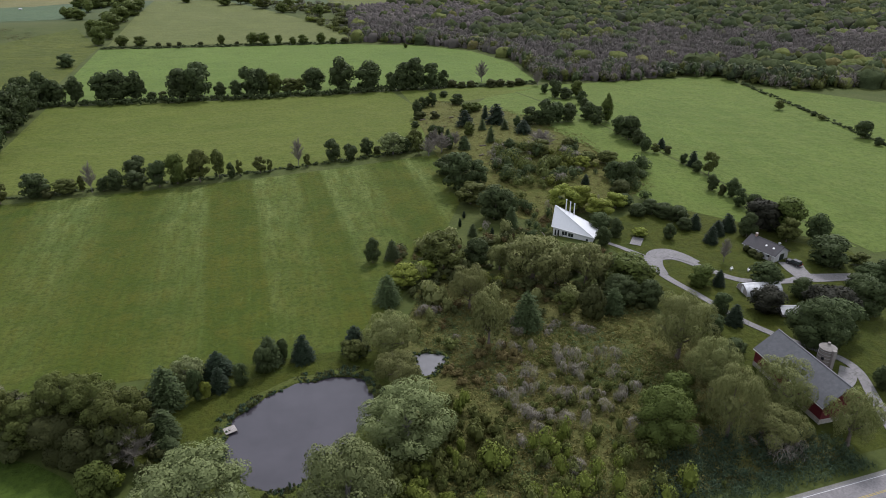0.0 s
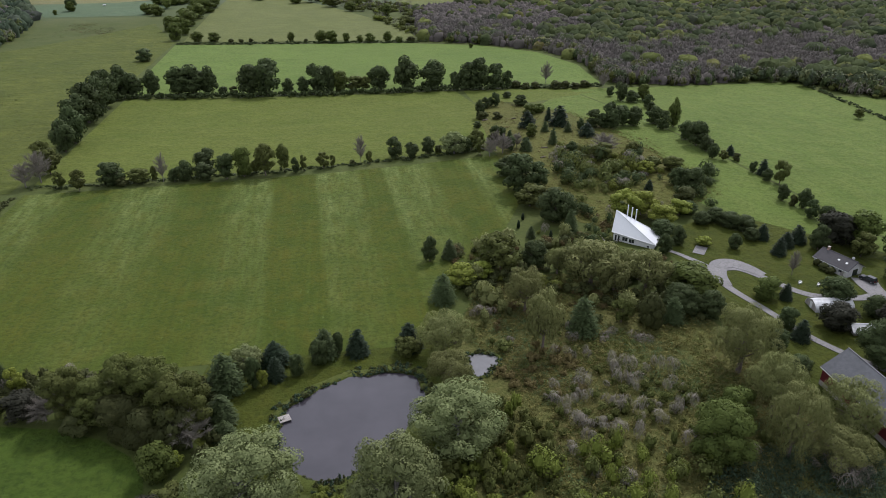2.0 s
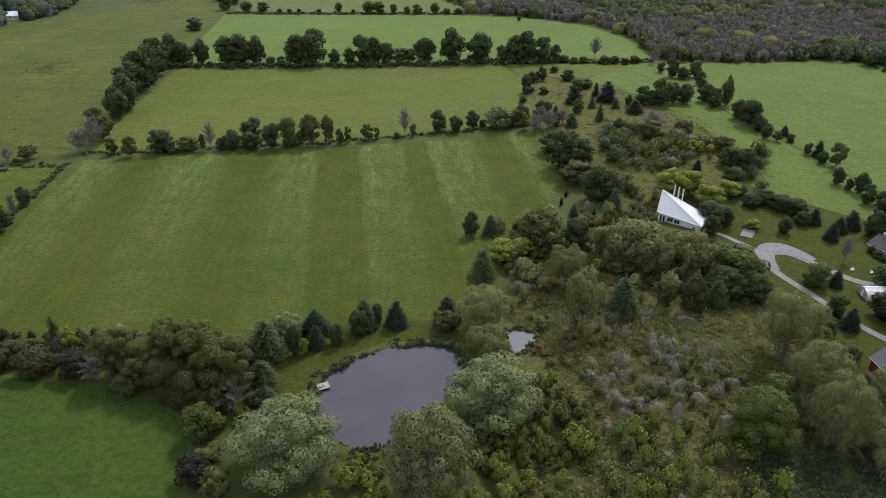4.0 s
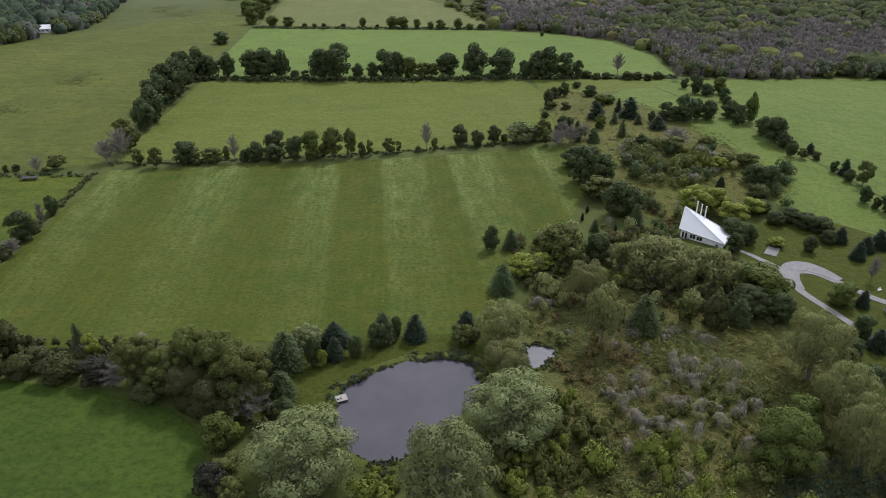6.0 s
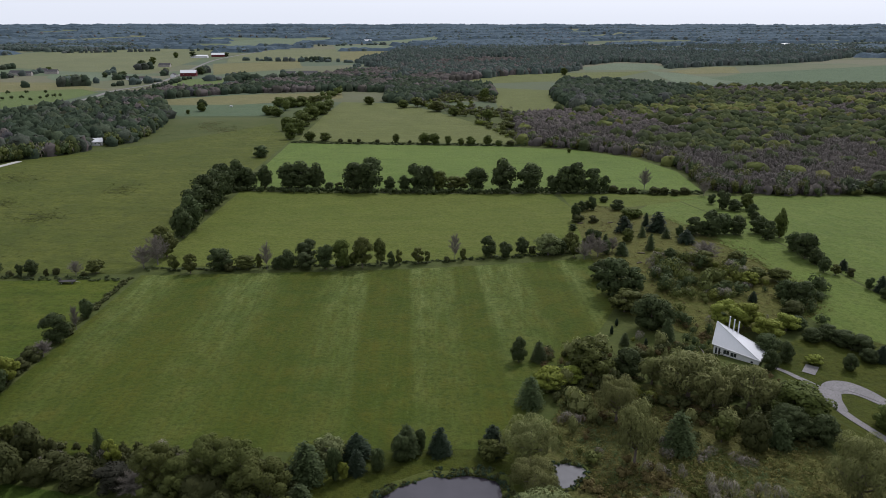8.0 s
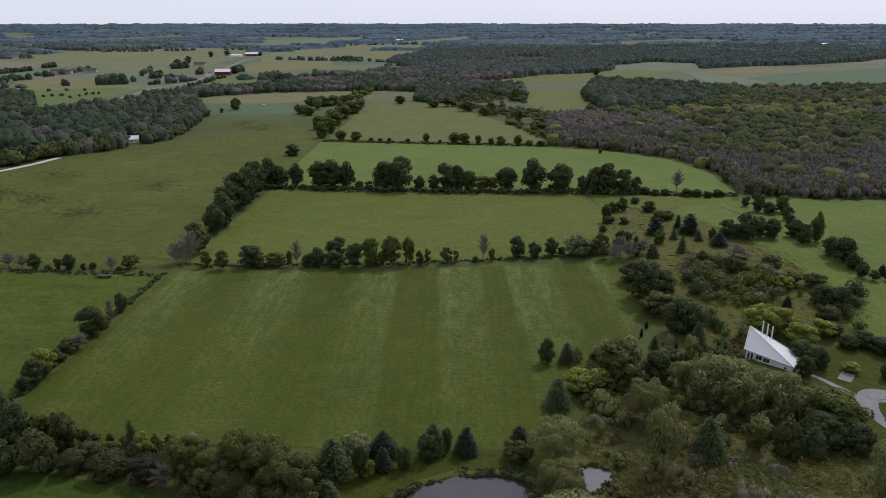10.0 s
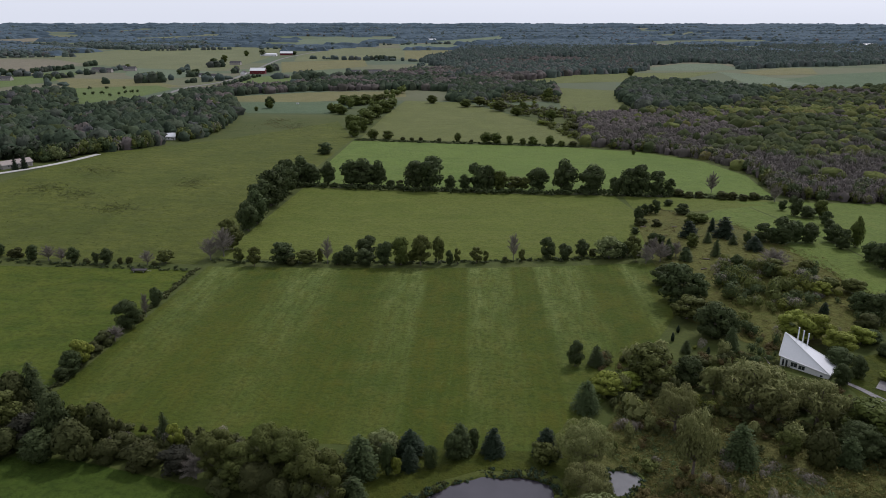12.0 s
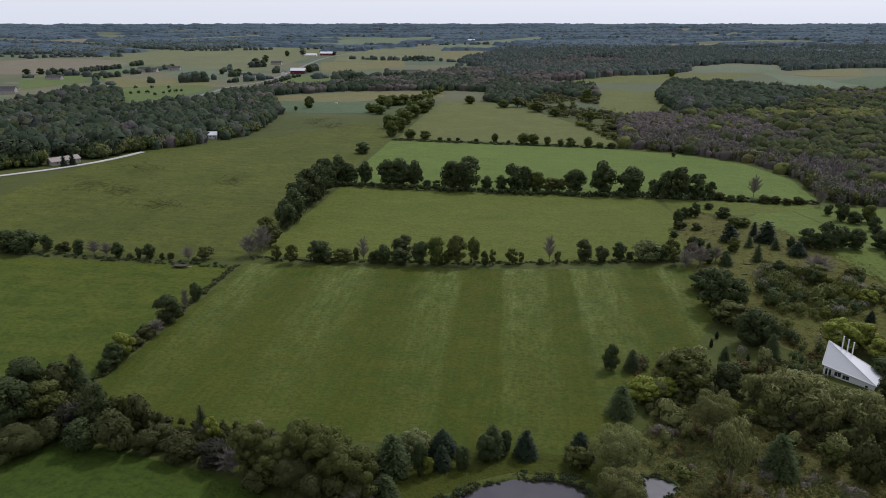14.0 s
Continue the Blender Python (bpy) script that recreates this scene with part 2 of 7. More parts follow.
FRESHHAY = grassland("fresh_green_hay", (0.067, 0.103, 0.020), (0.079, 0.114, 0.023), (0.091, 0.120, 0.028), (0.049, 0.980, 0.820))
EASTHAY = grassland("east_hay", (0.062, 0.092, 0.016), (0.074, 0.103, 0.020), (0.089, 0.110, 0.025), (0.970, 0.294, 0.820))
MARSHGROUND = grassland("marsh_ground", (0.062, 0.069, 0.017), (0.082, 0.083, 0.026), (0.098, 0.088, 0.030), wide=0.05, tuft=1.2)
KNOLLGRASS = grassland("knoll_grass", (0.057, 0.065, 0.013), (0.076, 0.078, 0.018), (0.093, 0.083, 0.025), wide=0.05, tuft=1.0)
PASTURE = grassland("olive_pasture", (0.051, 0.066, 0.010), (0.073, 0.082, 0.014), (0.039, 0.049, 0.009), (0.182, 0.921, 0.771), wide=0.018, tuft=0.5)
LEFTHAY = grassland("bright_hay", (0.032, 0.052, 0.005), (0.040, 0.060, 0.005), (0.076, 0.084, 0.011), (0.047, 0.910, 0.900))
CORN = grassland("olive_crop", (0.082, 0.093, 0.026), (0.094, 0.103, 0.033), (0.068, 0.081, 0.025), (0.060, 1.008, 1.135))
BEANS = grassland("blue_green_crop", (0.054, 0.082, 0.044), (0.063, 0.092, 0.049), (0.076, 0.099, 0.049), (1.265, 0.097, 1.495))
TANCROP = grassland("tan_crop", (0.124, 0.112, 0.078), (0.137, 0.123, 0.086), (0.112, 0.102, 0.069), (0.828, 0.067, 1.040))
STRAWCROP = grassland("straw_crop", (0.112, 0.108, 0.046), (0.130, 0.120, 0.053), (0.092, 0.094, 0.038), (0.283, 0.920, 0.950))
PADDOCK = grassland("paddock_grass", (0.066, 0.095, 0.027), (0.077, 0.107, 0.032), (0.086, 0.107, 0.037), (0.800, 0.255, 0.800))
# distant crops: paler and bluer than near ones, haze painted into the colour
FAROLIVE = grassland("haze_tinted_olive_crop", (0.098, 0.106, 0.051), (0.115, 0.121, 0.058), (0.086, 0.101, 0.049), (0.054, 0.875, 0.939), wide=0.004)
FARGREEN = grassland("haze_tinted_green_crop", (0.078, 0.106, 0.065), (0.091, 0.117, 0.070), (0.100, 0.116, 0.070), (0.062, 0.828, 1.040), wide=0.005)


def striped_hay():
    """Deep green hay with paler, dried mowing strips that run the length of the field."""
    n = Nodes("striped_hay")
    x, y = n.add("ShaderNodeSeparateXYZ", Vector=n.xyz).outputs[:2]
    drift = n.math("MULTIPLY", n.math("SUBTRACT", y, 274.0), 0.04)      # the strips lean a little across the field
    u = n.math("DIVIDE", n.math("ADD", n.math("ADD", n.math("ADD", x, drift), n.math("MULTIPLY", n.noise(0.06, 3), 3.0)), 120.5), 190.0)
    band = n.ramp(u, [(0.0, 0.1), (0.02, 0.75), (0.07, 0.6), (0.11, 0.05), (0.17, 0.0), (0.215, 0.6), (0.27, 0.75), (0.325, 0.05), (0.39, 0.0), (0.43, 0.6), (0.49, 0.8), (0.505, 0.0),
                      (0.585, 0.0), (0.595, 1.0), (0.63, 0.6), (0.665, 0.65), (0.69, 0.05), (0.73, 0.05), (0.745, 0.95), (0.775, 0.5), (0.81, 0.85), (0.85, 0.05), (0.91, 0.05), (0.93, 0.85), (0.96, 0.3), (1.0, 0.0)])
    along = n.ramp(n.math("DIVIDE", n.math("SUBTRACT", y, 145.0), 135.0), [(0.0, 0.3), (0.15, 0.22), (0.4, 0.34), (0.72, 0.66), (0.95, 0.95)])
    lines, fine, mid, big = n.noise(0.55, 5, (1.0, 0.07, 1.0)), n.noise(0.7, 6, rough=0.72), n.noise(0.12, 5), n.noise(0.018, 3)
    wisps = n.noise(0.35, 4, (1.0, 0.16, 1.0), 0.7)
    base = n.mix(n.ramp(big, [(0.35, 0.0), (0.65, 1.0)]), (0.031, 0.047, 0.004), (0.044, 0.055, 0.005))
    base = n.mix(n.ramp(mid, [(0.42, 0.0), (0.7, 0.85)]), base, (0.057, 0.058, 0.006))
    base = n.mix(n.ramp(lines, [(0.45, 0.0), (0.7, 0.4)]), base, (0.054, 0.076, 0.010))
    torn = n.math("MULTIPLY", n.ramp(wisps, [(0.40, 0.0), (0.64, 1.0)]), n.ramp(mid, [(0.3, 0.35), (0.6, 1.0)]))
    f = n.math("MULTIPLY", n.math("MULTIPLY", band, along), n.math("ADD", n.math("MULTIPLY", torn, 0.75), 0.25))
    col = n.mix(f, base, (0.128, 0.160, 0.050))
    stray = n.math("MULTIPLY", n.ramp(n.noise(0.9, 5, (1.0, 0.3, 1.0), 0.75), [(0.60, 0.0), (0.72, 0.5)]), n.ramp(n.noise(0.04, 3), [(0.42, 0.0), (0.62, 1.0)]))
    col = n.mix(stray, col, (0.110, 0.140, 0.045))
    col = n.mix(n.ramp(fine, [(0.36, 0.7), (0.54, 0.0)]), col, (0.023, 0.037, 0.005))
    n.bump(n.math("ADD", fine, mid), 0.8, 0.6)
    return n.done(col, 0.92, 0.0, 0.1)


STRIPED = striped_hay()
# darker copy of the hay, imitating shade over the field corner
DARKHAY = grassland("shaded_hay", (0.023, 0.043, 0.005), (0.035, 0.057, 0.007), (0.042, 0.061, 0.008), (0.078, 0.980, 0.820), wide=0.03)


def countryside():
    """The open land: rough grass close by, a patchwork of crops, stubble and pasture further out."""
    n = Nodes("countryside")
    mp = n.add("ShaderNodeMapping", Vector=n.xyz, Scale=(0.0026, 0.0062, 0.0), Rotation=(0, 0, 0.06))
    cell = n.add("ShaderNodeTexVoronoi", Vector=mp.outputs[0], Scale=1.0, Randomness=0.75)
    cell.distance = "CHEBYCHEV"
    tone = n.add("ShaderNodeSeparateColor", Color=cell.outputs["Color"]).outputs[0]
    # crop tones lightened and blued to imitate haze over the far land
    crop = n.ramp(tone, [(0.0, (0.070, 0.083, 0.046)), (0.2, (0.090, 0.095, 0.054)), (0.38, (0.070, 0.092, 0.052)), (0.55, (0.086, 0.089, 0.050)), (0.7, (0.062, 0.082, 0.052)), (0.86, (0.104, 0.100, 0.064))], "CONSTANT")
    fine, mid = n.noise(0.7, 6, rough=0.7), n.noise(0.05, 5)
    crop = n.mix(n.ramp(mid, [(0.4, 0.0), (0.75, 0.5)]), crop, (0.066, 0.08, 0.034))
    near = n.mix(n.ramp(mid, [(0.35, 0.0), (0.65, 1.0)]), (0.042, 0.056, 0.012), (0.060, 0.070, 0.018))
    near = n.mix(n.ramp(fine, [(0.35, 0.6), (0.6, 0.0)]), near, (0.03, 0.038, 0.012))
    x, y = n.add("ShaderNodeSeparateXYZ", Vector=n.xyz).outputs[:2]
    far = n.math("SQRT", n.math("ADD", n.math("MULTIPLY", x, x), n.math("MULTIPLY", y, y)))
    # blend from near grass to the haze-toned crops by distance
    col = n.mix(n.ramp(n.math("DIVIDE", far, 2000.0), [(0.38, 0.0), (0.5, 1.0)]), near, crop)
    n.bump(fine, 0.5, 0.4)
    return n.done(col, 0.92, 0.0, 0.1)


COUNTRYSIDE = countryside()


def pond_water():
    n = Nodes("still_pond_water")
    c = n.mix(n.ramp(n.noise(0.12, 3), [(0.35, 0.0), (0.7, 1.0)]), (0.03, 0.027, 0.032), (0.04, 0.036, 0.042))
    n.bump(n.noise(1.2, 3), 0.04, 0.05)
    return n.done(c, 0.06, 0.0, 0.42)


WATER = pond_water()
# pool water: the bright sky reflection is put into the base colour
SKYGREYWATER = plain("sky_grey_pool_water", (0.12, 0.117, 0.118), 0.05, grain=0.6, vary=0.15, bump=0.0)
PALEMETAL = plain("pale_dull_metal", (0.46, 0.46, 0.46), 0.6, grain=1.5, vary=0.3, bump=0.1)


# ---- helpers for building ----
def height(x, y):
    """The lie of the land: nearly level, a swell under the pasture and the knoll, bent up far off so that its wooded
    rim fits the horizon as the camera sees it.
    """
    r = math.hypot(x, y)
    far = min(max((r - 1300) / 3650, 0), 1)
    return (84 * far * far + 9 * math.exp(-(((x + 330) / 150) ** 2 + ((y - 420) / 170) ** 2))
            + 5 * math.exp(-(((x - 120) / 90) ** 2 + ((y - 300) / 90) ** 2)))


def mesh_of(name, verts, faces, material, smooth=False):
    me = bpy.data.meshes.new(name)
    me.from_pydata([tuple(v) for v in verts], [], [tuple(f) for f in faces])
    me.materials.append(material)
    if smooth:
        me.shade_smooth()
    return me


def quads_mesh(name, points, material):
    """A mesh of loose four-cornered leaves from an array (n, 5, 3): four corners and the way that the leaf's bough faces."""
    n = len(points)
    me = bpy.data.meshes.new(name)
    me.vertices.add(n * 4)
    me.vertices.foreach_set("co", np.ascontiguousarray(points[:, :4], np.float32).ravel())
    me.loops.add(n * 4)
    me.loops.foreach_set("vertex_index", np.arange(n * 4, dtype=np.int32))
    me.polygons.add(n)
    me.polygons.foreach_set("loop_start", np.arange(0, n * 4, 4, dtype=np.int32))
    me.update(calc_edges=True)
    out = points[:, 4] / (np.linalg.norm(points[:, 4], axis=1)[:, None] + 1e-9)
    soft = me.attributes.new("custom_normal", "FLOAT_VECTOR", "POINT")
    soft.data.foreach_set("vector", np.repeat(out, 4, 0).astype(np.float32).ravel())
    me.materials.append(material)
    return me


def part(name, bm, material, parent, label=""):
    """Link a bmesh, or a finished mesh, as one object under a thing or a part."""
    if isinstance(bm, bmesh.types.BMesh):
        bmesh.ops.recalc_face_normals(bm, faces=bm.faces)
        me = bpy.data.meshes.new(name)
        bm.to_mesh(me)
        bm.free()
        me.materials.append(material)
    else:
        me = bm
    ob = new(name, me)
    ob.parent = parent
    return tagged(ob, label)


def thing(name, m, label, category, group=""):
    e = new(name)
    e.empty_display_size = 0.5
    e.matrix_world = m
    return tagged(e, label, category, group)


def structure(name, me, label, category):
    return tagged(new(name, me), label, category, "", "structure")


def block(x0, x1, y0, y1, z0, z1, bm=None, bevel=0.0):
    bm = bm or bmesh.new()
    made = bmesh.ops.create_cube(bm, size=1)["verts"]
    for v in made:
        v.co = Vector(((x0 + x1) / 2 + v.co.x * (x1 - x0), (y0 + y1) / 2 + v.co.y * (y1 - y0), (z0 + z1) / 2 + v.co.z * (z1 - z0)))
    if bevel:
        bmesh.ops.bevel(bm, geom=list({e for v in made for e in v.link_edges}), offset=bevel, segments=2, affect="EDGES")
    return bm


def slab(corners, thick, bm=None):
    """A flat plate through the corners, thickened downwards along its normal."""
    bm = bm or bmesh.new()
    p = [Vector(c) for c in corners]
    n = (p[1] - p[0]).cross(p[2] - p[0]).normalized()
    n = -n if n.z > 0 else n
    if abs(n.z) < 1e-6 and n.y < 0:
        n = -n
    top = [bm.verts.new(c) for c in p]
    low = [bm.verts.new(c + n * thick) for c in p]
    bm.faces.new(top)
    bm.faces.new(low[::-1])
    for i in range(len(p)):
        j = (i + 1) % len(p)
        bm.faces.new((top[i], low[i], low[j], top[j]))
    return bm


def rod(a, b, ra, rb, sides=8, bm=None):
    bm = bm or bmesh.new()
    a, b = Vector(a), Vector(b)
    q = (b - a).to_track_quat("Z", "Y").to_matrix()
    rings = []
    for p, r in ((a, ra), (b, rb)):
        rings.append([bm.verts.new(p + q @ Vector((r * math.cos(k), r * math.sin(k), 0))) for k in (i * math.tau / sides for i in range(sides))])
    for i in range(sides):
        j = (i + 1) % sides
        bm.faces.new((rings[0][i], rings[0][j], rings[1][j], rings[1][i]))
    bm.faces.new(rings[0][::-1])
    bm.faces.new(rings[1])
    return bm


def sheet(name, corners, lift, material, label, category, step=12.0):
    """A convex piece of land, draped a little above the ground."""
    xs, ys = [c[0] for c in corners], [c[1] for c in corners]
    bm = bmesh.new()
    nx, ny = max(2, int((max(xs) - min(xs)) / step)), max(2, int((max(ys) - min(ys)) / step))
    grid = [[bm.verts.new((min(xs) + (max(xs) - min(xs)) * i / nx, min(ys) + (max(ys) - min(ys)) * j / ny, 0)) for i in range(nx + 1)] for j in range(ny + 1)]
    for j in range(ny):
        for i in range(nx):
            bm.faces.new((grid[j][i], grid[j][i + 1], grid[j + 1][i + 1], grid[j + 1][i]))
    turn = sum(a[0] * b[1] - b[0] * a[1] for a, b in zip(corners, corners[1:] + corners[:1]))
    for a, b in zip(corners, corners[1:] + corners[:1]):
        d = Vector((b[0] - a[0], b[1] - a[1], 0)) * (1 if turn > 0 else -1)
        bmesh.ops.bisect_plane(bm, geom=bm.verts[:] + bm.edges[:] + bm.faces[:], plane_co=(a[0], a[1], 0), plane_no=(d.y, -d.x, 0), clear_outer=True)
    for v in bm.verts:
        v.co.z = height(v.co.x, v.co.y) + lift
    bmesh.ops.recalc_face_normals(bm, faces=bm.faces)
    if bm.faces and sum(f.normal.z for f in bm.faces) < 0:
        bmesh.ops.reverse_faces(bm, faces=bm.faces)
    me = bpy.data.meshes.new(name)
    bm.to_mesh(me)
    bm.free()
    me.materials.append(material)
    me.shade_smooth()
    return structure(name, me, label, category)


def spline(points, per=8):
    """A smooth line through the points."""
    p = [Vector((*q, 0)) for q in points]
    p = [2 * p[0] - p[1]] + p + [2 * p[-1] - p[-2]]
    line = []
    for a, b, c, d in zip(p, p[1:], p[2:], p[3:]):
        for i in range(per):
            t = i / per
            line.append(0.5 * (2 * b + (c - a) * t + (2 * a - 5 * b + 4 * c - d) * t * t + (3 * b - a - 3 * c + d) * t ** 3))
    return line + [p[-2]]


def ribbon(points, width, lift, offset=0.0, thick=0.0, widen=None):
    """A strip along a smooth line, draped on the ground."""
    line = spline(points)
    verts, faces = [], []
    for i, q in enumerate(line):
        d = (line[min(i + 1, len(line) - 1)] - line[max(i - 1, 0)]).normalized()
        side = Vector((-d.y, d.x, 0))
        w = width * (widen(i / (len(line) - 1)) if widen else 1) / 2
        for s in (offset - w, offset + w):
            c = q + side * s
            verts.append((c.x, c.y, height(c.x, c.y) + lift))
    n = len(verts)
    faces = [(i, i + 1, i + 3, i + 2) for i in range(0, n - 2, 2)]
    if thick:
        verts += [(x, y, z - thick) for x, y, z in verts]
        for i in range(0, n - 2, 2):
            faces += [(i, i + 2, n + i + 2, n + i), (i + 1, n + i + 1, n + i + 3, i + 3)]
    return verts, faces


# ---- the land ----
def land():
    line = [math.sinh(k / 100 * 4.0) / math.sinh(4.0) * 5400 for k in range(-100, 101)]
    n = len(line)
    verts = [(x, y, height(x, y)) for y in line for x in line]
    faces = [(j * n + i, j * n + i + 1, (j + 1) * n + i + 1, (j + 1) * n + i) for j in range(n - 1) for i in range(n - 1)]
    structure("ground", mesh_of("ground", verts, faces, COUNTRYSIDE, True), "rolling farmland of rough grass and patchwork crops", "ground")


land()
sheet("field_striped", [(-123, 150), (-96, 146), (16, 147), (24, 151), (42, 186), (68, 222), (68, 282), (-121, 271)], 0.06, STRIPED, "deep green hay field with pale mowing strips", "field", 8)
sheet("field_middle", [(-121, 281), (66, 291), (80, 345), (72, 412), (-119, 420)], 0.07, PALEHAY, "pale green mown field between two hedgerows", "field")
sheet("field_middle_east", [(77, 378), (110, 372), (160, 396), (160, 407), (77, 411)], 0.07, PALEHAY, "corner of a pale green mown field", "field")
sheet("field_back", [(-121, 428), (167, 419), (172, 480), (157, 530), (120, 566), (55, 588), (-125, 604)], 0.08, FRESHHAY, "fresh green hay field behind a tall hedgerow", "field")
sheet("field_east", [(140, 404), (184, 160), (269, 160), (292, 396), (284, 405)], 0.07, EASTHAY, "wide green hay field beside a line of cedars", "field")
sheet("field_east_strip", [(110, 362), (114, 300), (122, 240), (134, 212), (150, 196), (182, 163), (139, 403)], 0.05, EASTHAY, "narrow green strip between cedars and scrub", "field", 6)
sheet("field_far_east", [(279, 250), (345, 250), (405, 318), (345, 354), (308, 363), (291, 385)], 0.07, EASTHAY, "small green field beyond a wire fence", "field")
sheet("pasture", [(-345, 270), (-127, 273), (-127, 612), (-190, 800), (-296, 786), (-296, 483), (-345, 390)], 0.07, PASTURE, "olive pasture on a gentle swell", "field")
sheet("field_west", [(-330, 166), (-126, 163), (-126, 266), (-330, 255)], 0.06, LEFTHAY, "bright green hay field with mowing lines", "field")
sheet("field_south_west", [(-150, 60), (-42, 60), (-40, 98), (-42, 109), (-46, 116), (-53, 122), (-63, 127), (-80, 131), (-98, 135), (-112, 136), (-130, 131), (-150, 118)], 0.06, DARKHAY, "mown field corner beside a grove, shade in its colour", "field")
sheet("field_crop", [(-121, 616), (73, 600), (70, 645), (41, 738), (0, 837), (-43, 920), (-121, 936), (-124, 800)], 0.18, CORN, "olive crop field behind a low hedge", "field", 25)
FAR_FIELDS = []


def far_sheet(name, corners, lift, material, label):
    """A distant field; the woods keep off it."""
    FAR_FIELDS.append(corners)
    sheet(name, corners, 0.12 + 0.12 * lift, material, label, "field", 45)


far_sheet("field_crop_west", [(-342, 883), (-248, 924), (-202, 907), (-175, 852), (-191, 790), (-286, 790)], 0.3, BEANS, "blue-green crop behind the pasture")
far_sheet("field_rough_strip", [(-371, 970), (-282, 1036), (-138, 1068), (-126, 985), (-247, 908), (-352, 907)], 0.4, STRAWCROP, "yellowed rough grass beyond the blue-green crop")
far_sheet("field_crop_north", [(11, 1224), (151, 1432), (264, 1485), (474, 1541), (476, 1358), (317, 1306), (180, 1093), (95, 1140)], 0.5, CORN, "olive crop field running towards distant woods")
far_sheet("field_crop_north_near", [(92, 1146), (186, 1100), (180, 1030), (158, 815), (108, 790), (80, 870)], 0.45, CORN, "near end of the olive crop field")
far_sheet("field_paddock", [(-669, 1075), (-560, 1135), (-505, 1075), (-500, 954), (-531, 866), (-567, 890)], 0.5, PADDOCK, "bright green paddock with young trees")
far_sheet("field_tan_strip", [(-827, 1270), (-654, 1256), (-512, 1123), (-540, 1080), (-675, 1080)], 0.4, STRAWCROP, "yellowed grass strip behind the paddock")
far_sheet("field_village", [(-923, 1171), (-952, 1330), (-909, 1397), (-846, 1406), (-781, 1200), (-795, 1012)], 0.5, PADDOCK, "mown green field beside distant houses")
far_sheet("field_bright", [(-474, 1278), (-449, 1342), (-388, 1366), (-349, 1230), (-429, 1180)], 0.6, PADDOCK, "bright green field below a red barn")
far_sheet("field_tan", [(-1400, 1640), (-1360, 1815), (-1192, 1828), (-1027, 1728), (-925, 1360), (-1100, 1298)], 0.8, TANCROP, "tan stubble field near distant houses")
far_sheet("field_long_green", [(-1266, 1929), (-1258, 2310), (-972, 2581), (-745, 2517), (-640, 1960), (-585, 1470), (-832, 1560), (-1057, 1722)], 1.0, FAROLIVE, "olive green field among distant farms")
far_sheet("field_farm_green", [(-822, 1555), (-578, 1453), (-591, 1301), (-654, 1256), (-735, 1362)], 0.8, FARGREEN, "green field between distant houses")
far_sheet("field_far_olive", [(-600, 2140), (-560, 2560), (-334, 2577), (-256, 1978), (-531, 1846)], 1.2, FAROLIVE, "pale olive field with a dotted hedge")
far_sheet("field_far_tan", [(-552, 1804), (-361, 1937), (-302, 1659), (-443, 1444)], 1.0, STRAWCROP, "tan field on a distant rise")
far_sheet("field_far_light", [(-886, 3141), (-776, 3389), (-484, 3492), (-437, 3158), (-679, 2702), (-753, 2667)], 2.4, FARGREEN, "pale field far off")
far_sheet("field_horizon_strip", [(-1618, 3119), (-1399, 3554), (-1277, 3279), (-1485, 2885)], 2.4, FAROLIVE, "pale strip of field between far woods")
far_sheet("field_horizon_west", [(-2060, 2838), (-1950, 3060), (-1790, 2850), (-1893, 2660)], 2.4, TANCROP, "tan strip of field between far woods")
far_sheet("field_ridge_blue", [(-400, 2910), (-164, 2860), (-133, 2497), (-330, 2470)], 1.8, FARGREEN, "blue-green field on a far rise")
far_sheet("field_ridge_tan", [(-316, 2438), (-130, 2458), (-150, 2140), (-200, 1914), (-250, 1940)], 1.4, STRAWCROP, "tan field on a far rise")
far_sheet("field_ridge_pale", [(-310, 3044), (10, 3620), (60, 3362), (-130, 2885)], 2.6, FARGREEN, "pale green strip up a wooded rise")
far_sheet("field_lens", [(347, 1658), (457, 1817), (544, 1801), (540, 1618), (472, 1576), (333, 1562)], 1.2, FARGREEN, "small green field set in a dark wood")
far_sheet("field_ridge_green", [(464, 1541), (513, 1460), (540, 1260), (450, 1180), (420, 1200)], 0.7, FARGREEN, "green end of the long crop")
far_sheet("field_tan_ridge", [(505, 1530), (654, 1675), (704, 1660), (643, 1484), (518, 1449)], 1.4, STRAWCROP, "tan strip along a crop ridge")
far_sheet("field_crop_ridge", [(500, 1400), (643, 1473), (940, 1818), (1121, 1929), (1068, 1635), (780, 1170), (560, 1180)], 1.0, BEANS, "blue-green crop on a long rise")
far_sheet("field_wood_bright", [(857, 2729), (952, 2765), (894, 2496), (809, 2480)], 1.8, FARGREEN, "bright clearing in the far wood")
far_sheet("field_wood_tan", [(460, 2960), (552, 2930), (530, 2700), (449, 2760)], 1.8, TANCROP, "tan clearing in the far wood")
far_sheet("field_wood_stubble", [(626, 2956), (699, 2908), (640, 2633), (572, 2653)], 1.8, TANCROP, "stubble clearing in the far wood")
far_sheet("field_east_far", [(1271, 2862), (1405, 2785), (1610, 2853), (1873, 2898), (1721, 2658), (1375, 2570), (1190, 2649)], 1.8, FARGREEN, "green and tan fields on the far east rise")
sheet("lawn", [(-40, 124), (-18, 104), (26, 126), (26, 154), (-34, 150)], 0.04, LAWN, "mown grass bank round the pond", "lawn", 6)
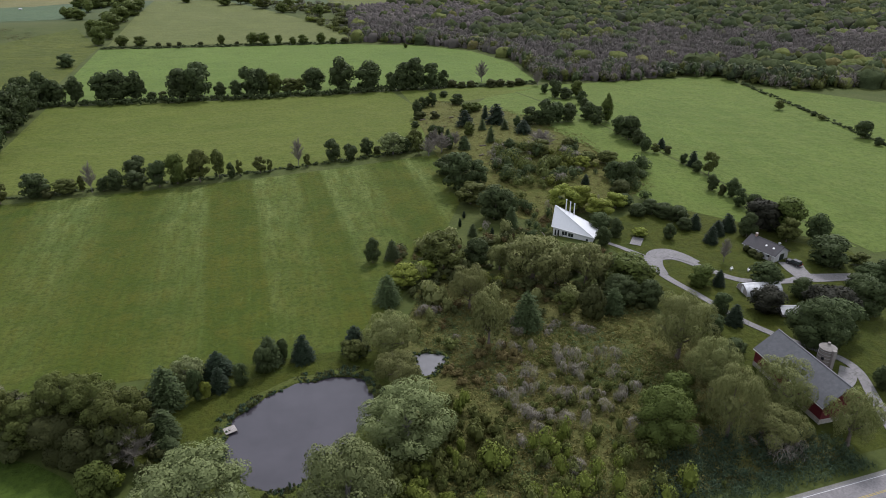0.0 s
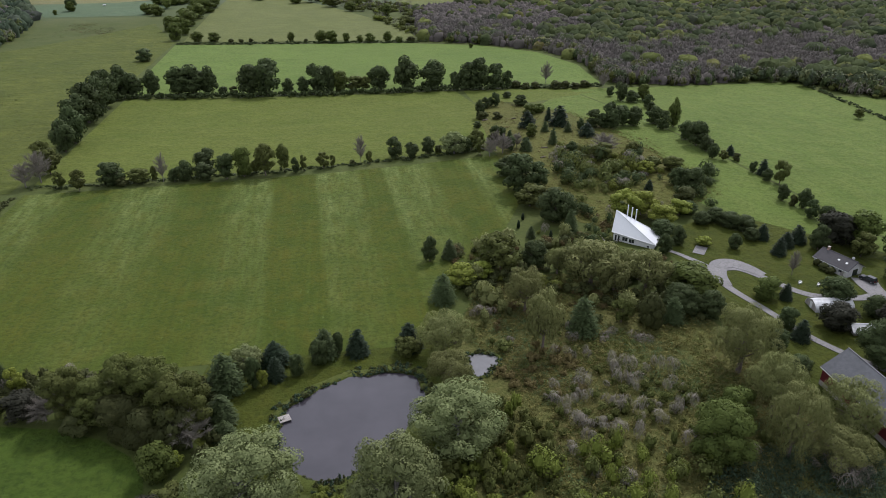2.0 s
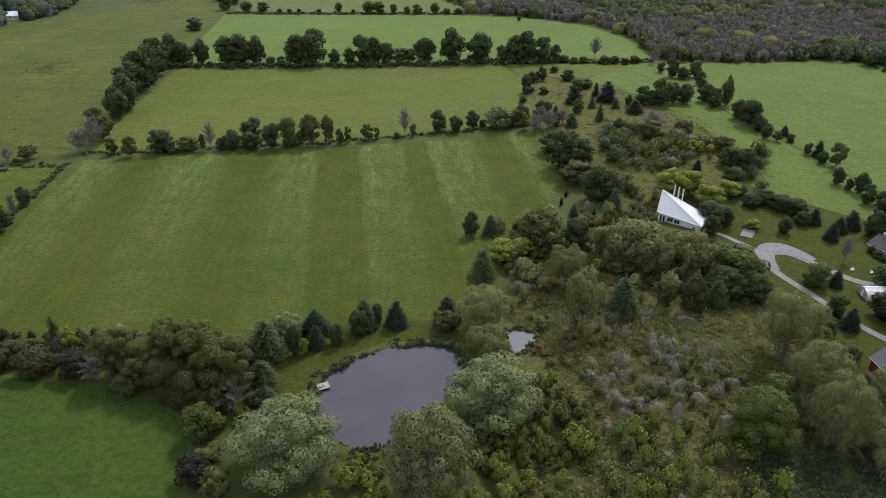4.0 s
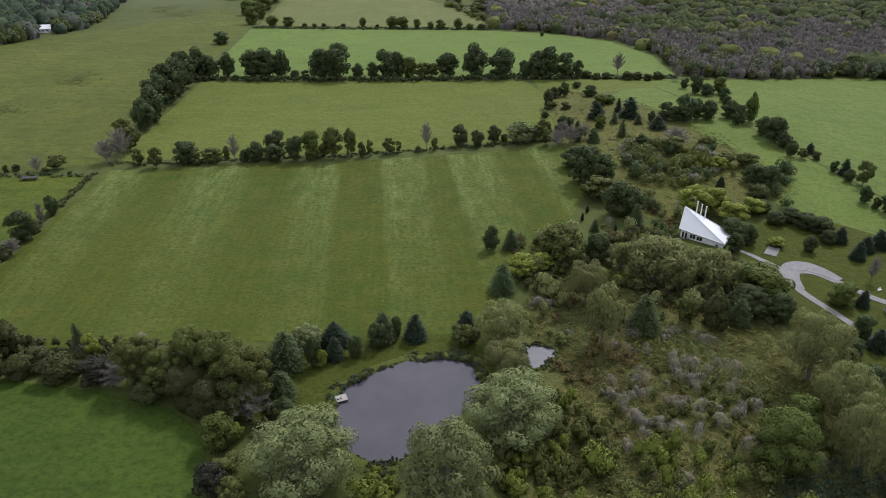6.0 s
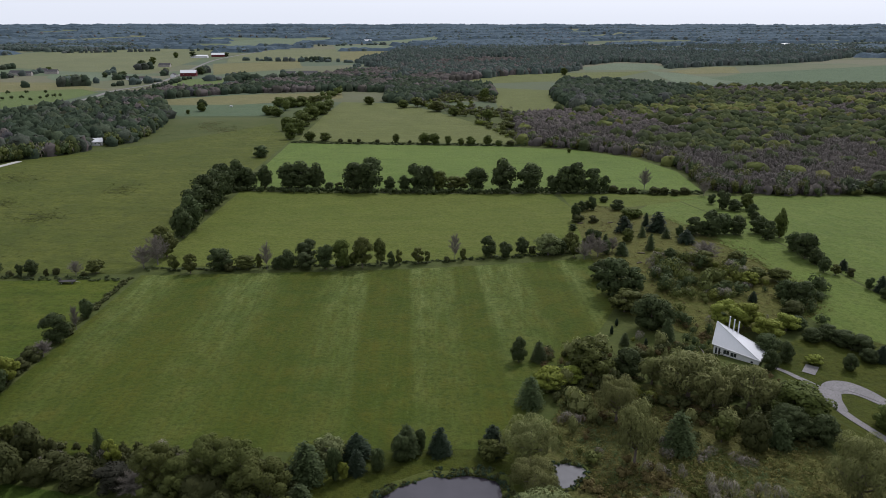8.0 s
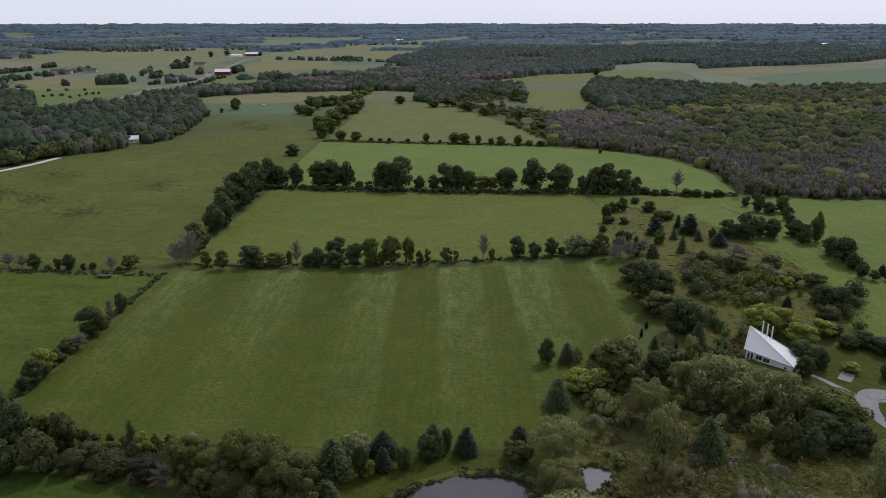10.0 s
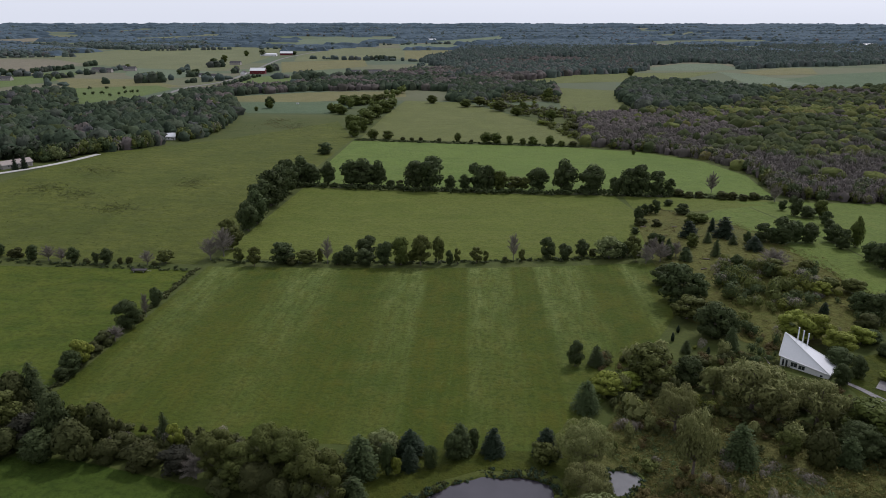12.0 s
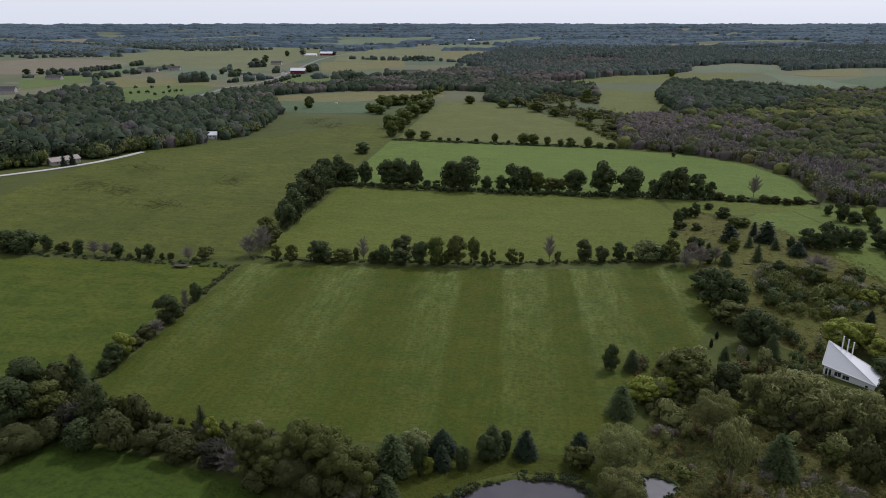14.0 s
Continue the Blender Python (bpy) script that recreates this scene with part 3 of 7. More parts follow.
sheet("marsh", [(20, 82), (105, 84), (104, 118), (93, 158), (64, 178), (40, 176), (26, 150)], 0.05, MARSHGROUND, "olive marsh ground with matted weeds", "marsh", 8)
sheet("knoll_meadow", [(68, 226), (88, 204), (112, 212), (140, 232), (136, 270), (120, 340), (84, 384), (72, 340), (68, 290)], 0.12, KNOLLGRASS, "dry meadow between the shrubs on the knoll", "meadow", 8)
sheet("spinney_grass", [(52, 192), (62, 206), (69, 227), (80, 226), (90, 204), (106, 206), (100, 194), (80, 190)], 0.03, MEADOW, "rough green grass below the spinney", "meadow", 8)
sheet("lawn_barn", [(100, 84), (150, 86), (150, 102), (122, 123), (101, 123)], 0.03, LAWN, "mown grass round the barn", "lawn", 6)
sheet("lawn_willow", [(101, 122), (124, 122), (106, 158), (98, 148)], 0.035, LAWN, "mown grass between the marsh and the drive", "lawn", 6)
sheet("lawn_garden", [(100, 196), (106, 160), (122, 122), (150, 100), (172, 138), (178, 165), (160, 190), (136, 212)], 0.04, LAWN, "mown garden lawn round the drive", "lawn", 6)


def pond(name, cx, cy, rx, ry, turn, label, water, ragged=1.0):
    """A still sheet of water with an uneven shore and a raised, weedy bank."""
    ring = 72
    def shore(k, grow):
        a = math.tau * k / ring
        wob = 1 + ragged * (0.07 * math.sin(2 * a + 0.6) + 0.06 * math.sin(3 * a + 2.0) + 0.025 * math.sin(7 * a) + 0.018 * math.sin(13 * a + 1))
        x, y = rx * wob * grow * math.cos(a), ry * wob * grow * math.sin(a)
        c, s = math.cos(turn), math.sin(turn)
        return cx + c * x - s * y, cy + s * x + c * y
    verts = [(*shore(k, 1.01), 0.2) for k in range(ring)]
    structure(name, mesh_of(name, verts, [range(ring)], water), label, "pond")
    grow, lift = (0.99, 1.02, 1.06, 1.13, 1.2), (0.1, 0.45, 0.6, 0.5, 0.02)
    verts = [(*shore(k, g * (1 + 0.01 * math.sin(k * 2.3))), z) for g, z in zip(grow, lift) for k in range(ring)]
    faces = [(r * ring + k, r * ring + (k + 1) % ring, (r + 1) * ring + (k + 1) % ring, (r + 1) * ring + k) for r in range(4) for k in range(ring)]
    structure(name + "_bank", mesh_of(name + "_bank", verts, faces, MEADOW, True), "grassy bank round the water's edge", "bank")
    return shore


SHORE = pond("pond", -1.0, 120.5, 18.0, 14.0, radians(38), "dark still farm pond under a grey sky", WATER)
SHORE_SMALL = pond("pond_small", 31.0, 136.4, 3.6, 4.6, 0.3, "small pool among willows, sky reflection in its colour", SKYGREYWATER, 2.6)


def surface(name, points, width, lift, material, label, category, widen=None):
    v, f = ribbon(points, width, lift, 0, 0.25, widen)
    return structure(name, mesh_of(name, v, f, material), label, category)


ROAD_LINE = [(-60, 66), (20, 69.5), (98, 74.2), (180, 79), (420, 92)]
surface("road_shoulder", ROAD_LINE, 8.8, 0.14, GRAVEL, "gravel shoulder of a country road", "shoulder")
surface("road", ROAD_LINE, 7.4, 0.19, ASPHALT, "grey two-lane country road", "road")
for side in (-3.3, 3.3):
    v, f = ribbon(ROAD_LINE, 0.14, 0.2, side)
    structure("road_edge_line", mesh_of("road_edge_line", v, f, WHITELINE), "white edge line painted on asphalt", "road marking")
for side in (-0.14, 0.14):
    v, f = ribbon(ROAD_LINE, 0.12, 0.2, side)
    structure("road_centre_line", mesh_of("road_centre_line", v, f, YELLOWLINE), "yellow centre line painted on asphalt", "road marking")
DRIVE = [(102.0, 187.5), (106.1, 181.5), (110.0, 173.0), (109.8, 162.0), (113.6, 148.7), (116.5, 136.9), (119.5, 129.8), (123.5, 123.0), (129.5, 114.4), (130.2, 108.0), (126.3, 99.2), (121.0, 88.0), (116.0, 79.0)]
surface("driveway", DRIVE, 2.2, 0.18, CONCRETE, "pale worn concrete driveway", "driveway", lambda t: 0.6 + 0.4 * min(1, t * 6) + 0.3 * math.exp(-((t - 0.19) / 0.065) ** 2) + 0.25 * math.exp(-((t - 0.85) / 0.1) ** 2))
surface("driveway_turning", [(110.0, 162.5), (110.8, 169.0), (113.8, 174.6), (118.2, 175.2), (121.6, 171.6), (124.0, 166.8)], 5.6, 0.24, CONCRETE, "wide cracked concrete bend of the drive", "driveway", lambda t: 1 - 0.5 * (2 * t - 1) ** 2)
surface("driveway_branch", [(110.5, 172.0), (118.3, 171.9), (123.7, 164.6), (128.2, 156.7), (133.2, 152.9), (143.0, 150.4), (150.0, 151.5)], 2.6, 0.16, CONCRETE, "pale concrete drive to the grey house", "driveway")
surface("driveway_apron", [(152.5, 160.5), (151.0, 155.0), (152.0, 150.5), (164.0, 148.0), (200.0, 140.0)], 5.5, 0.2, CONCRETE, "cracked concrete apron before a garage", "driveway", lambda t: 1.3 - 0.7 * t)
surface("driveway_spur", [(129.0, 109.5), (124.5, 105.5), (120.0, 104.0)], 4.0, 0.22, CONCRETE, "concrete spur beside the barn", "driveway")
surface("patio_pad", [(114.6, 187.2), (111.0, 182.6)], 3.6, 0.22, CONCRETE, "pale concrete garden pad", "paving")
surface("valley_road", [(-440, 870), (-471, 932), (-481, 1011), (-492, 1103), (-479, 1228), (-514, 1462), (-553, 1682), (-591, 1933), (-593, 2166), (-560, 2600)], 7.5, 0.5, GRAVEL, "pale country road between distant farms", "road")
surface("west_lane", [(-345, 372), (-322, 396), (-310, 411), (-299, 433), (-293, 458), (-291, 486)], 4.2, 0.35, PALEGRAVEL, "pale gravel lane along a wood", "lane")


# ---- trees ----
def leaves(rng, centres, radii, count, size, aspect=0.75, hang=0.0, under=0.4):
    """Loose leaf clumps over the skins of a heap of rounded boughs, few on the undersides."""
    centres, radii = np.array(centres, float), np.array(radii, float)
    weight = radii[:, 0] * radii[:, 2]
    pick = rng.choice(len(centres), count * 2, p=weight / weight.sum())
    d = rng.normal(size=(count * 2, 3))
    d /= np.linalg.norm(d, axis=1)[:, None]
    keep = (d[:, 2] > -0.4) | (rng.random(count * 2) < under)
    p = centres[pick] + d * radii[pick] * (0.86 + 0.24 * rng.random((count * 2, 1)))
    for c, r in zip(centres, radii):
        keep &= (((p - c) / (r * 0.7)) ** 2).sum(1) > 1
    p, d = p[keep][:count], d[keep][:count]
    n = d + rng.normal(size=d.shape) * 0.5
    n[:, 2] += 0.2
    whole = p - centres.mean(0)
    whole /= np.linalg.norm(whole, axis=1)[:, None] + 1e-9
    return leaf_quads(rng, p, n, size, aspect, hang, d * 0.9 + whole * 0.3 + rng.normal(size=d.shape) * 0.14)


def leaf_quads(rng, p, n, size, aspect, hang=0.0, facing=None):
    n = n / np.linalg.norm(n, axis=1)[:, None]
    t = rng.normal(size=p.shape)
    t[:, 2] -= hang * 3
    t -= n * (t * n).sum(1)[:, None]
    t /= np.linalg.norm(t, axis=1)[:, None] + 1e-9
    b = np.cross(n, t)
    s = size * (0.55 + 0.9 * rng.random((len(p), 1)))
    w = s * aspect
    j = 0.6 + 0.6 * rng.random((len(p), 4, 1))
    q = p[:, None] + np.stack([-t * s, -b * w, t * s, b * w], 1) * j
    return np.concatenate([q, (n if facing is None else facing)[:, None]], 1)


def outward(q, centre):
    """Closed inner masses as leaf rows: each face looks away from the centre."""
    q = np.array(q, float)
    n = np.cross(q[:, 2] - q[:, 0], q[:, 3] - q[:, 1])
    away = q.mean(1) - centre
    flip = (n * away).sum(1) < 0
    q[flip] = q[flip][:, ::-1]
    n[flip] *= -1
    return np.concatenate([q, (n / (np.linalg.norm(n, axis=1)[:, None] + 1e-9))[:, None]], 1)


def cores(centres, radii, grow=0.8):
    """Rough inner masses that close a crown, five-sided each, as quads."""
    out = []
    for c, r in zip(centres, radii):
        ring = [[(c[0] + r[0] * grow * q * math.cos(k * math.tau / 5), c[1] + r[1] * grow * q * math.sin(k * math.tau / 5), c[2] + r[2] * grow * z) for k in range(5)] for q, z in ((0.5, -0.85), (1.0, 0.1), (0.3, 0.95))]
        side = []
        for a, b in zip(ring, ring[1:]):
            side += [(a[k], a[(k + 1) % 5], b[(k + 1) % 5], b[k]) for k in range(5)]
        out.append(outward(side, np.array(c)))
    return np.concatenate(out)


def boughs(rng, w, h, base, count, top=0.5, small=0.3, flat=0.85):
    """Centres and radii of rounded boughs that fill a crown of width w from base to h."""
    cs, rs = [], []
    mid = base + (h - base) * top
    for k in range(count):
        a, q = k * 2.4 + rng.random(), math.sqrt((k + 0.5) / count)
        z = rng.uniform(-1, 1)
        r = w * small * rng.uniform(0.7, 1.15)
        reach = max(0.0, w / 2 - r) * math.sqrt(max(0.05, 1 - z * z * 0.8)) * q
        half = (h - base) / 2 - r * flat
        cs.append((reach * math.cos(a), reach * math.sin(a), mid + z * max(half, 0.1) + (0.12 * h * (1 - q) if z > 0 else 0)))
        rs.append((r, r, r * flat * rng.uniform(0.85, 1.1)))
    top_z = max(c[2] + r[2] for c, r in zip(cs, rs))
    return [(x, y, z * h / top_z if z > mid else z) for x, y, z in cs], rs


def timber(rng, h, fork, r, limbs, reach, high):
    """A tapered trunk with limbs that run up into the crown."""
    bm = bmesh.new()
    lean = Vector((rng.uniform(-0.03, 0.03) * h, rng.uniform(-0.03, 0.03) * h, 0))
    top = Vector((0, 0, fork)) + lean
    rod((0, 0, -0.3), (0, 0, 0.5), r * 1.5, r * 1.05, 7, bm)
    rod((0, 0, 0.4), top, r * 1.1, r * 0.75, 7, bm)
    rod(top, (lean.x * 2, lean.y * 2, high), r * 0.75, r * 0.12, 6, bm)
    for k in range(limbs):
        a = k * 2.4 + rng.random()
        z = fork * rng.uniform(0.75, 1.0) + (high - fork) * 0.45 * k / max(1, limbs)
        end = Vector((reach * math.cos(a), reach * math.sin(a), z + (high - fork) * rng.uniform(0.3, 0.55)))
        bend = Vector((end.x * 0.45, end.y * 0.45, z + (end.z - z) * 0.35))
        rod((0, 0, z), bend, r * 0.5, r * 0.32, 5, bm)
        rod(bend, end, r * 0.32, r * 0.07, 5, bm)
    return bm


def broadleaf(rng, kind, n):
    count, small = (95, 0.115) if n > 9000 else (34, 0.17)
    cs, rs = boughs(rng, 8.4, 10.0, 0.2, count, 0.47, small, 0.95)
    q = np.concatenate([leaves(rng, cs, rs, n, 0.29 * (2600 / n) ** 0.5, 0.8), cores(cs, rs, 0.62)])
    return timber(rng, 10, 1.6, 0.26, 5, 2.6, 8.0), q


def olive_tree(rng, kind, n):
    count, small = (80, 0.095) if n > 9000 else (36, 0.13)
    cs, rs = boughs(rng, 8.0, 10.0, 1.2, count, 0.5, small, 1.05)
    q = np.concatenate([leaves(rng, cs, rs, n, 0.34 * (2600 / n) ** 0.55, 0.7), cores(cs, rs, 0.45)])
    return timber(rng, 10, 2.0, 0.22, 6, 2.8, 8.5), q


def willow(rng, kind, n):
    cs, rs = boughs(rng, 10.0, 10.0, 2.2, 40, 0.54, 0.115, 1.25)
    tips = [(x * 1.06, y * 1.06, z - 1.1) for x, y, z in cs if math.hypot(x, y) > 2.2]
    cs, rs = cs + tips, rs + [(0.55, 0.55, 1.3)] * len(tips)
    q = np.concatenate([leaves(rng, cs, rs, n, 0.40 * (2600 / n) ** 0.55, 0.32, 0.9, 0.7), cores(cs, rs, 0.32)])
    return timber(rng, 10, 2.6, 0.38, 7, 3.4, 8.0), q


def poplar(rng, kind, n):
    cs, rs = boughs(rng, 10.0, 10.0, 0.6, 78, 0.5, 0.098, 1.05)
    q = np.concatenate([leaves(rng, cs, rs, n, 0.31 * (2600 / n) ** 0.55, 0.7), cores(cs, rs, 0.5)])
    return timber(rng, 10, 1.8, 0.4, 6, 3.4, 8.0), q


def needles(rng, n, h, w, low, size, sag, power=1.0, gap=0.0):
    """Whorls of boughs round a leader, each bough a row of needle sprays that thins to its tip."""
    per = 7
    k = n // per
    z = low + (h - low) * (1 - np.sqrt(rng.random(k)))
    if gap:
        z = np.round(z / gap) * gap + rng.normal(size=k) * gap * 0.13
    z = np.clip(z, low, h * 0.985)
    a = rng.random(k) * math.tau
    length = w / 2 * np.clip((h - z) / (h - low), 0, 1) ** power * rng.uniform(0.72, 1.08, k) + 0.08
    f = (np.arange(per) + 0.6) / per
    p = np.stack([np.outer(np.cos(a) * length, f), np.outer(np.sin(a) * length, f), z[:, None] - np.outer(length * sag, f ** 1.5)], -1).reshape(-1, 3)
    p += rng.normal(size=p.shape) * 0.12
    nrm = np.stack([np.repeat(np.cos(a), per) * 0.5, np.repeat(np.sin(a), per) * 0.5, np.ones(k * per)], -1) + rng.normal(size=p.shape) * 0.35
    return leaf_quads(rng, p, nrm, size, 0.6, 0.0, nrm + np.stack([np.repeat(np.cos(a), per), np.repeat(np.sin(a), per), np.zeros(k * per)], -1) * 0.5)


def cone_core(h, w, low):
    ring = [[(q * w / 2 * math.cos(k * math.tau / 8), q * w / 2 * math.sin(k * math.tau / 8), z) for k in range(8)] for q, z in ((0.55, low), (0.62, low + 0.12 * h), (0.3, low + (h - low) * 0.5), (0.03, h * 0.93))]
    return outward([(a[k], a[(k + 1) % 8], b[(k + 1) % 8], b[k]) for a, b in zip(ring, ring[1:]) for k in range(8)], np.array((0, 0, low + h * 0.2)))


def spruce(rng, kind, n):
    q = np.concatenate([needles(rng, n, 10, 5.4, 0.3, 0.36 * (2600 / n) ** 0.55, 0.35, 0.5), cone_core(10, 5.4, 0.5)])
    bm = rod((0, 0, -0.3), (0, 0, 9.6), 0.24, 0.03, 7)
    return bm, q


def larch(rng, kind, n):
    q = np.concatenate([needles(rng, n, 10, 5.8, 0.8, 0.31 * (2600 / n) ** 0.55, 0.2, 0.5), cone_core(10, 3.6, 0.9)])
    bm = rod((0, 0, -0.3), (0, 0, 9.6), 0.2, 0.03, 7)
    for k in range(12):
        a, z = k * 2.4, 1.2 + k * 0.6
        r = 2.4 * (1 - z / 10)
        rod((0, 0, z), (r * math.cos(a), r * math.sin(a), z - 0.1), 0.05, 0.02, 4, bm)
    return bm, q


def pine(rng, kind, n):
    q = np.concatenate([needles(rng, n, 10, 7.5, 0.9, 0.42 * (2600 / n) ** 0.55, 0.05, 0.6, 1.25), cone_core(9.6, 3.4, 1.0)])
    bm = rod((0, 0, -0.3), (0, 0, 9.7), 0.26, 0.04, 7)
    for k in range(14):
        a, z = k * 2.4, 1.3 + k * 0.55
        r = 3.2 * (1 - z / 10.5)
        rod((0, 0, z), (r * math.cos(a), r * math.sin(a), z + 0.15), 0.06, 0.02, 4, bm)
    return bm, q


def column(rng, kind, n):
    cs = [(rng.uniform(-0.2, 0.2), rng.uniform(-0.2, 0.2), z) for z in (1.6, 3.2, 4.8, 6.4, 8.0)]
    rs = [(1.5, 1.5, 1.7), (1.7, 1.7, 1.8), (1.6, 1.6, 1.8), (1.3, 1.3, 1.8), (0.8, 0.8, 1.9)]
    return rod((0, 0, -0.3), (0, 0, 8.5), 0.3, 0.05, 6), np.concatenate([leaves(rng, cs, rs, n // 2, 0.5, 0.5, 0.5, 0.8), cores(cs, rs, 0.85)])


def bare(rng, kind, n):
    """A leafless tree: steep limbs that break up into a haze of fine upright twigs."""
    bm = bmesh.new()
    rod((0, 0, -0.3), (0, 0, 2.4), 0.2, 0.15, 7, bm)
    rod((0, 0, 2.3), (0.1, 0, 8.4), 0.15, 0.02, 6, bm)
    tips = []
    for i in range(26):
        a, up = i * 2.4 + rng.random() * 0.6, 1.8 + 0.2 * i
        reach = 2.9 * math.sin(math.pi * (0.3 + 0.62 * i / 26)) * rng.uniform(0.75, 1.1)
        e1 = Vector((reach * 0.45 * math.cos(a), reach * 0.45 * math.sin(a), up + 0.7))
        e2 = Vector((reach * math.cos(a + 0.2), reach * math.sin(a + 0.2), up + rng.uniform(1.3, 2.2)))
        rod((0, 0, up), e1, 0.06, 0.035, 5, bm)
        rod(e1, e2, 0.035, 0.012, 4, bm)
        tips += [(e1, e2), (Vector((0, 0, up)), e1)]
    m = int(n * 0.9)
    k = rng.integers(0, len(tips), m)
    f = rng.random((m, 1))
    a, b = np.array([t[0] for t in tips])[k], np.array([t[1] for t in tips])[k]
    p = a + (b - a) * (0.1 + 0.95 * f) + rng.normal(size=(m, 3)) * 0.12
    d = rng.normal(size=(m, 3)) * 0.55 + (b - a) / np.linalg.norm(b - a, axis=1)[:, None] * 0.7
    d[:, 2] += 0.7
    d /= np.linalg.norm(d, axis=1)[:, None]
    side = np.cross(d, rng.normal(size=(m, 3)))
    side /= np.linalg.norm(side, axis=1)[:, None]
    ln, wd = (0.5 + 0.9 * rng.random((m, 1))), 0.034 * (2600 / n) ** 0.5
    q = np.stack([p - side * wd, p + d * ln - side * wd * 0.3, p + d * ln + side * wd * 0.3, p + side * wd], 1)
    return bm, outward(q, np.array((0, 0, 3.0)))


def shrub(rng, kind, n):
    cs, rs = boughs(rng, 10.0, 9.0, 0.2, 15, 0.42, 0.2, 0.9)
    q = np.concatenate([leaves(rng, cs, rs, int(n * 0.8), 0.46 * (2600 / n) ** 0.5, 0.7, 0.0, 0.4), cores(cs, rs, 0.7)])
    bm = bmesh.new()
    for k in range(6):
        a = k * 1.05
        rod((0.4 * math.cos(a), 0.4 * math.sin(a), -0.2), (2.6 * math.cos(a), 2.6 * math.sin(a), 5), 0.14, 0.04, 5, bm)
    return bm, q


# kind: builder, trunk material, width and height as built, name, label, category
KINDS = {
    "dk": (broadleaf, BARK, 8.4, 10.0, "broadleaf_tree", "dense dark green broadleaf tree with rounded crown", "tree"),
    "gr": (broadleaf, BARK, 8.4, 10.0, "green_tree", "fresh green broadleaf tree with rounded crown", "tree"),
    "br": (broadleaf, BARK, 8.4, 10.0, "copper_tree", "dark copper-brown broadleaf tree or bush", "tree"),
    "ol": (olive_tree, BARK, 8.0, 10.0, "olive_green_tree", "loose olive green tree with open boughs", "tree"),
    "yl": (olive_tree, BARK, 8.0, 10.0, "yellow_green_tree", "yellow-green tree turning in early autumn", "tree"),
    "wi": (willow, BARK, 10.0, 10.0, "willow_tree", "billowing grey-green willow with hanging leaves", "tree"),
    "po": (poplar, GREYBARK, 10.0, 10.0, "silvery_tree", "broad silvery green tree with pale leaf undersides", "tree"),
    "co": (spruce, BARK, 5.4, 10.0, "spruce_tree", "dark pointed spruce tree with dense needles", "conifer"),
    "la": (larch, BARK, 5.8, 10.0, "larch_tree", "soft green pointed conifer with airy boughs", "conifer"),
    "pi": (pine, BARK, 7.5, 10.0, "pine_tree", "dark pine with spreading layered boughs", "conifer"),
    "cl": (column, BARK, 3.6, 10.0, "juniper_column", "narrow dark upright juniper at the field's edge", "conifer"),
    "ba": (bare, GREYBARK, 6.6, 9.2, "bare_tree", "leafless grey-purple tree with fine twigs", "tree"),
    "sh": (shrub, BARK, 10.0, 9.0, "shrub", "low rounded olive green shrub", "shrub"),
}
MODELS = {}


def model(kind, close, variant):
    """One full tree of a kind, built once; its copies share the meshes."""
    key = (kind, close, variant)
    if key not in MODELS:
        build, bark, w, h, name, label, category = KINDS[kind]
        rng = np.random.default_rng(100 * sorted(KINDS).index(kind) + 10 * variant + close + 1)
        n = {2: 21000, 1: 4200, 0: 2300, -1: 1300}[close]
        wood, q = build(rng, kind, n)
        wide = np.quantile(q[:, :4, :2], 0.995) - np.quantile(q[:, :4, :2], 0.005)
        q = q * (w / wide, w / wide, h / np.quantile(q[:, :4, 2], 0.998))
        bmesh.ops.recalc_face_normals(wood, faces=wood.faces)
        me = bpy.data.meshes.new("trunk")
        wood.to_mesh(me)
        wood.free()
        me.materials.append(bark)
        MODELS[key] = (me, quads_mesh("crown", q, LEAF[kind]))
    return MODELS[key]


TREE_RNG = random.Random(7)


def plant(kind, x, y, w, h, group):
    build, bark, w0, h0, name, label, category = KINDS[kind]
    far = math.hypot(x, y)
    w, h = (w * 1.1, h * 0.96) if kind in ("co", "la", "pi") else (w, h)
    close = 2 if far < 180 and w > 9.5 else 1 if far < 245 else 0 if far < 520 else -1
    trunk, crown = model(kind, close, TREE_RNG.randrange(2 if close == 2 else 3))
    e = thing(name, pose(x, y, height(x, y), 0, 0, TREE_RNG.uniform(0, 360)) @ Matrix.Diagonal((w / w0, w / w0, h / h0, 1)), label, category, group)
    part("trunk", trunk, bark, e)
    part("crown", crown, LEAF[kind], e)
    return e


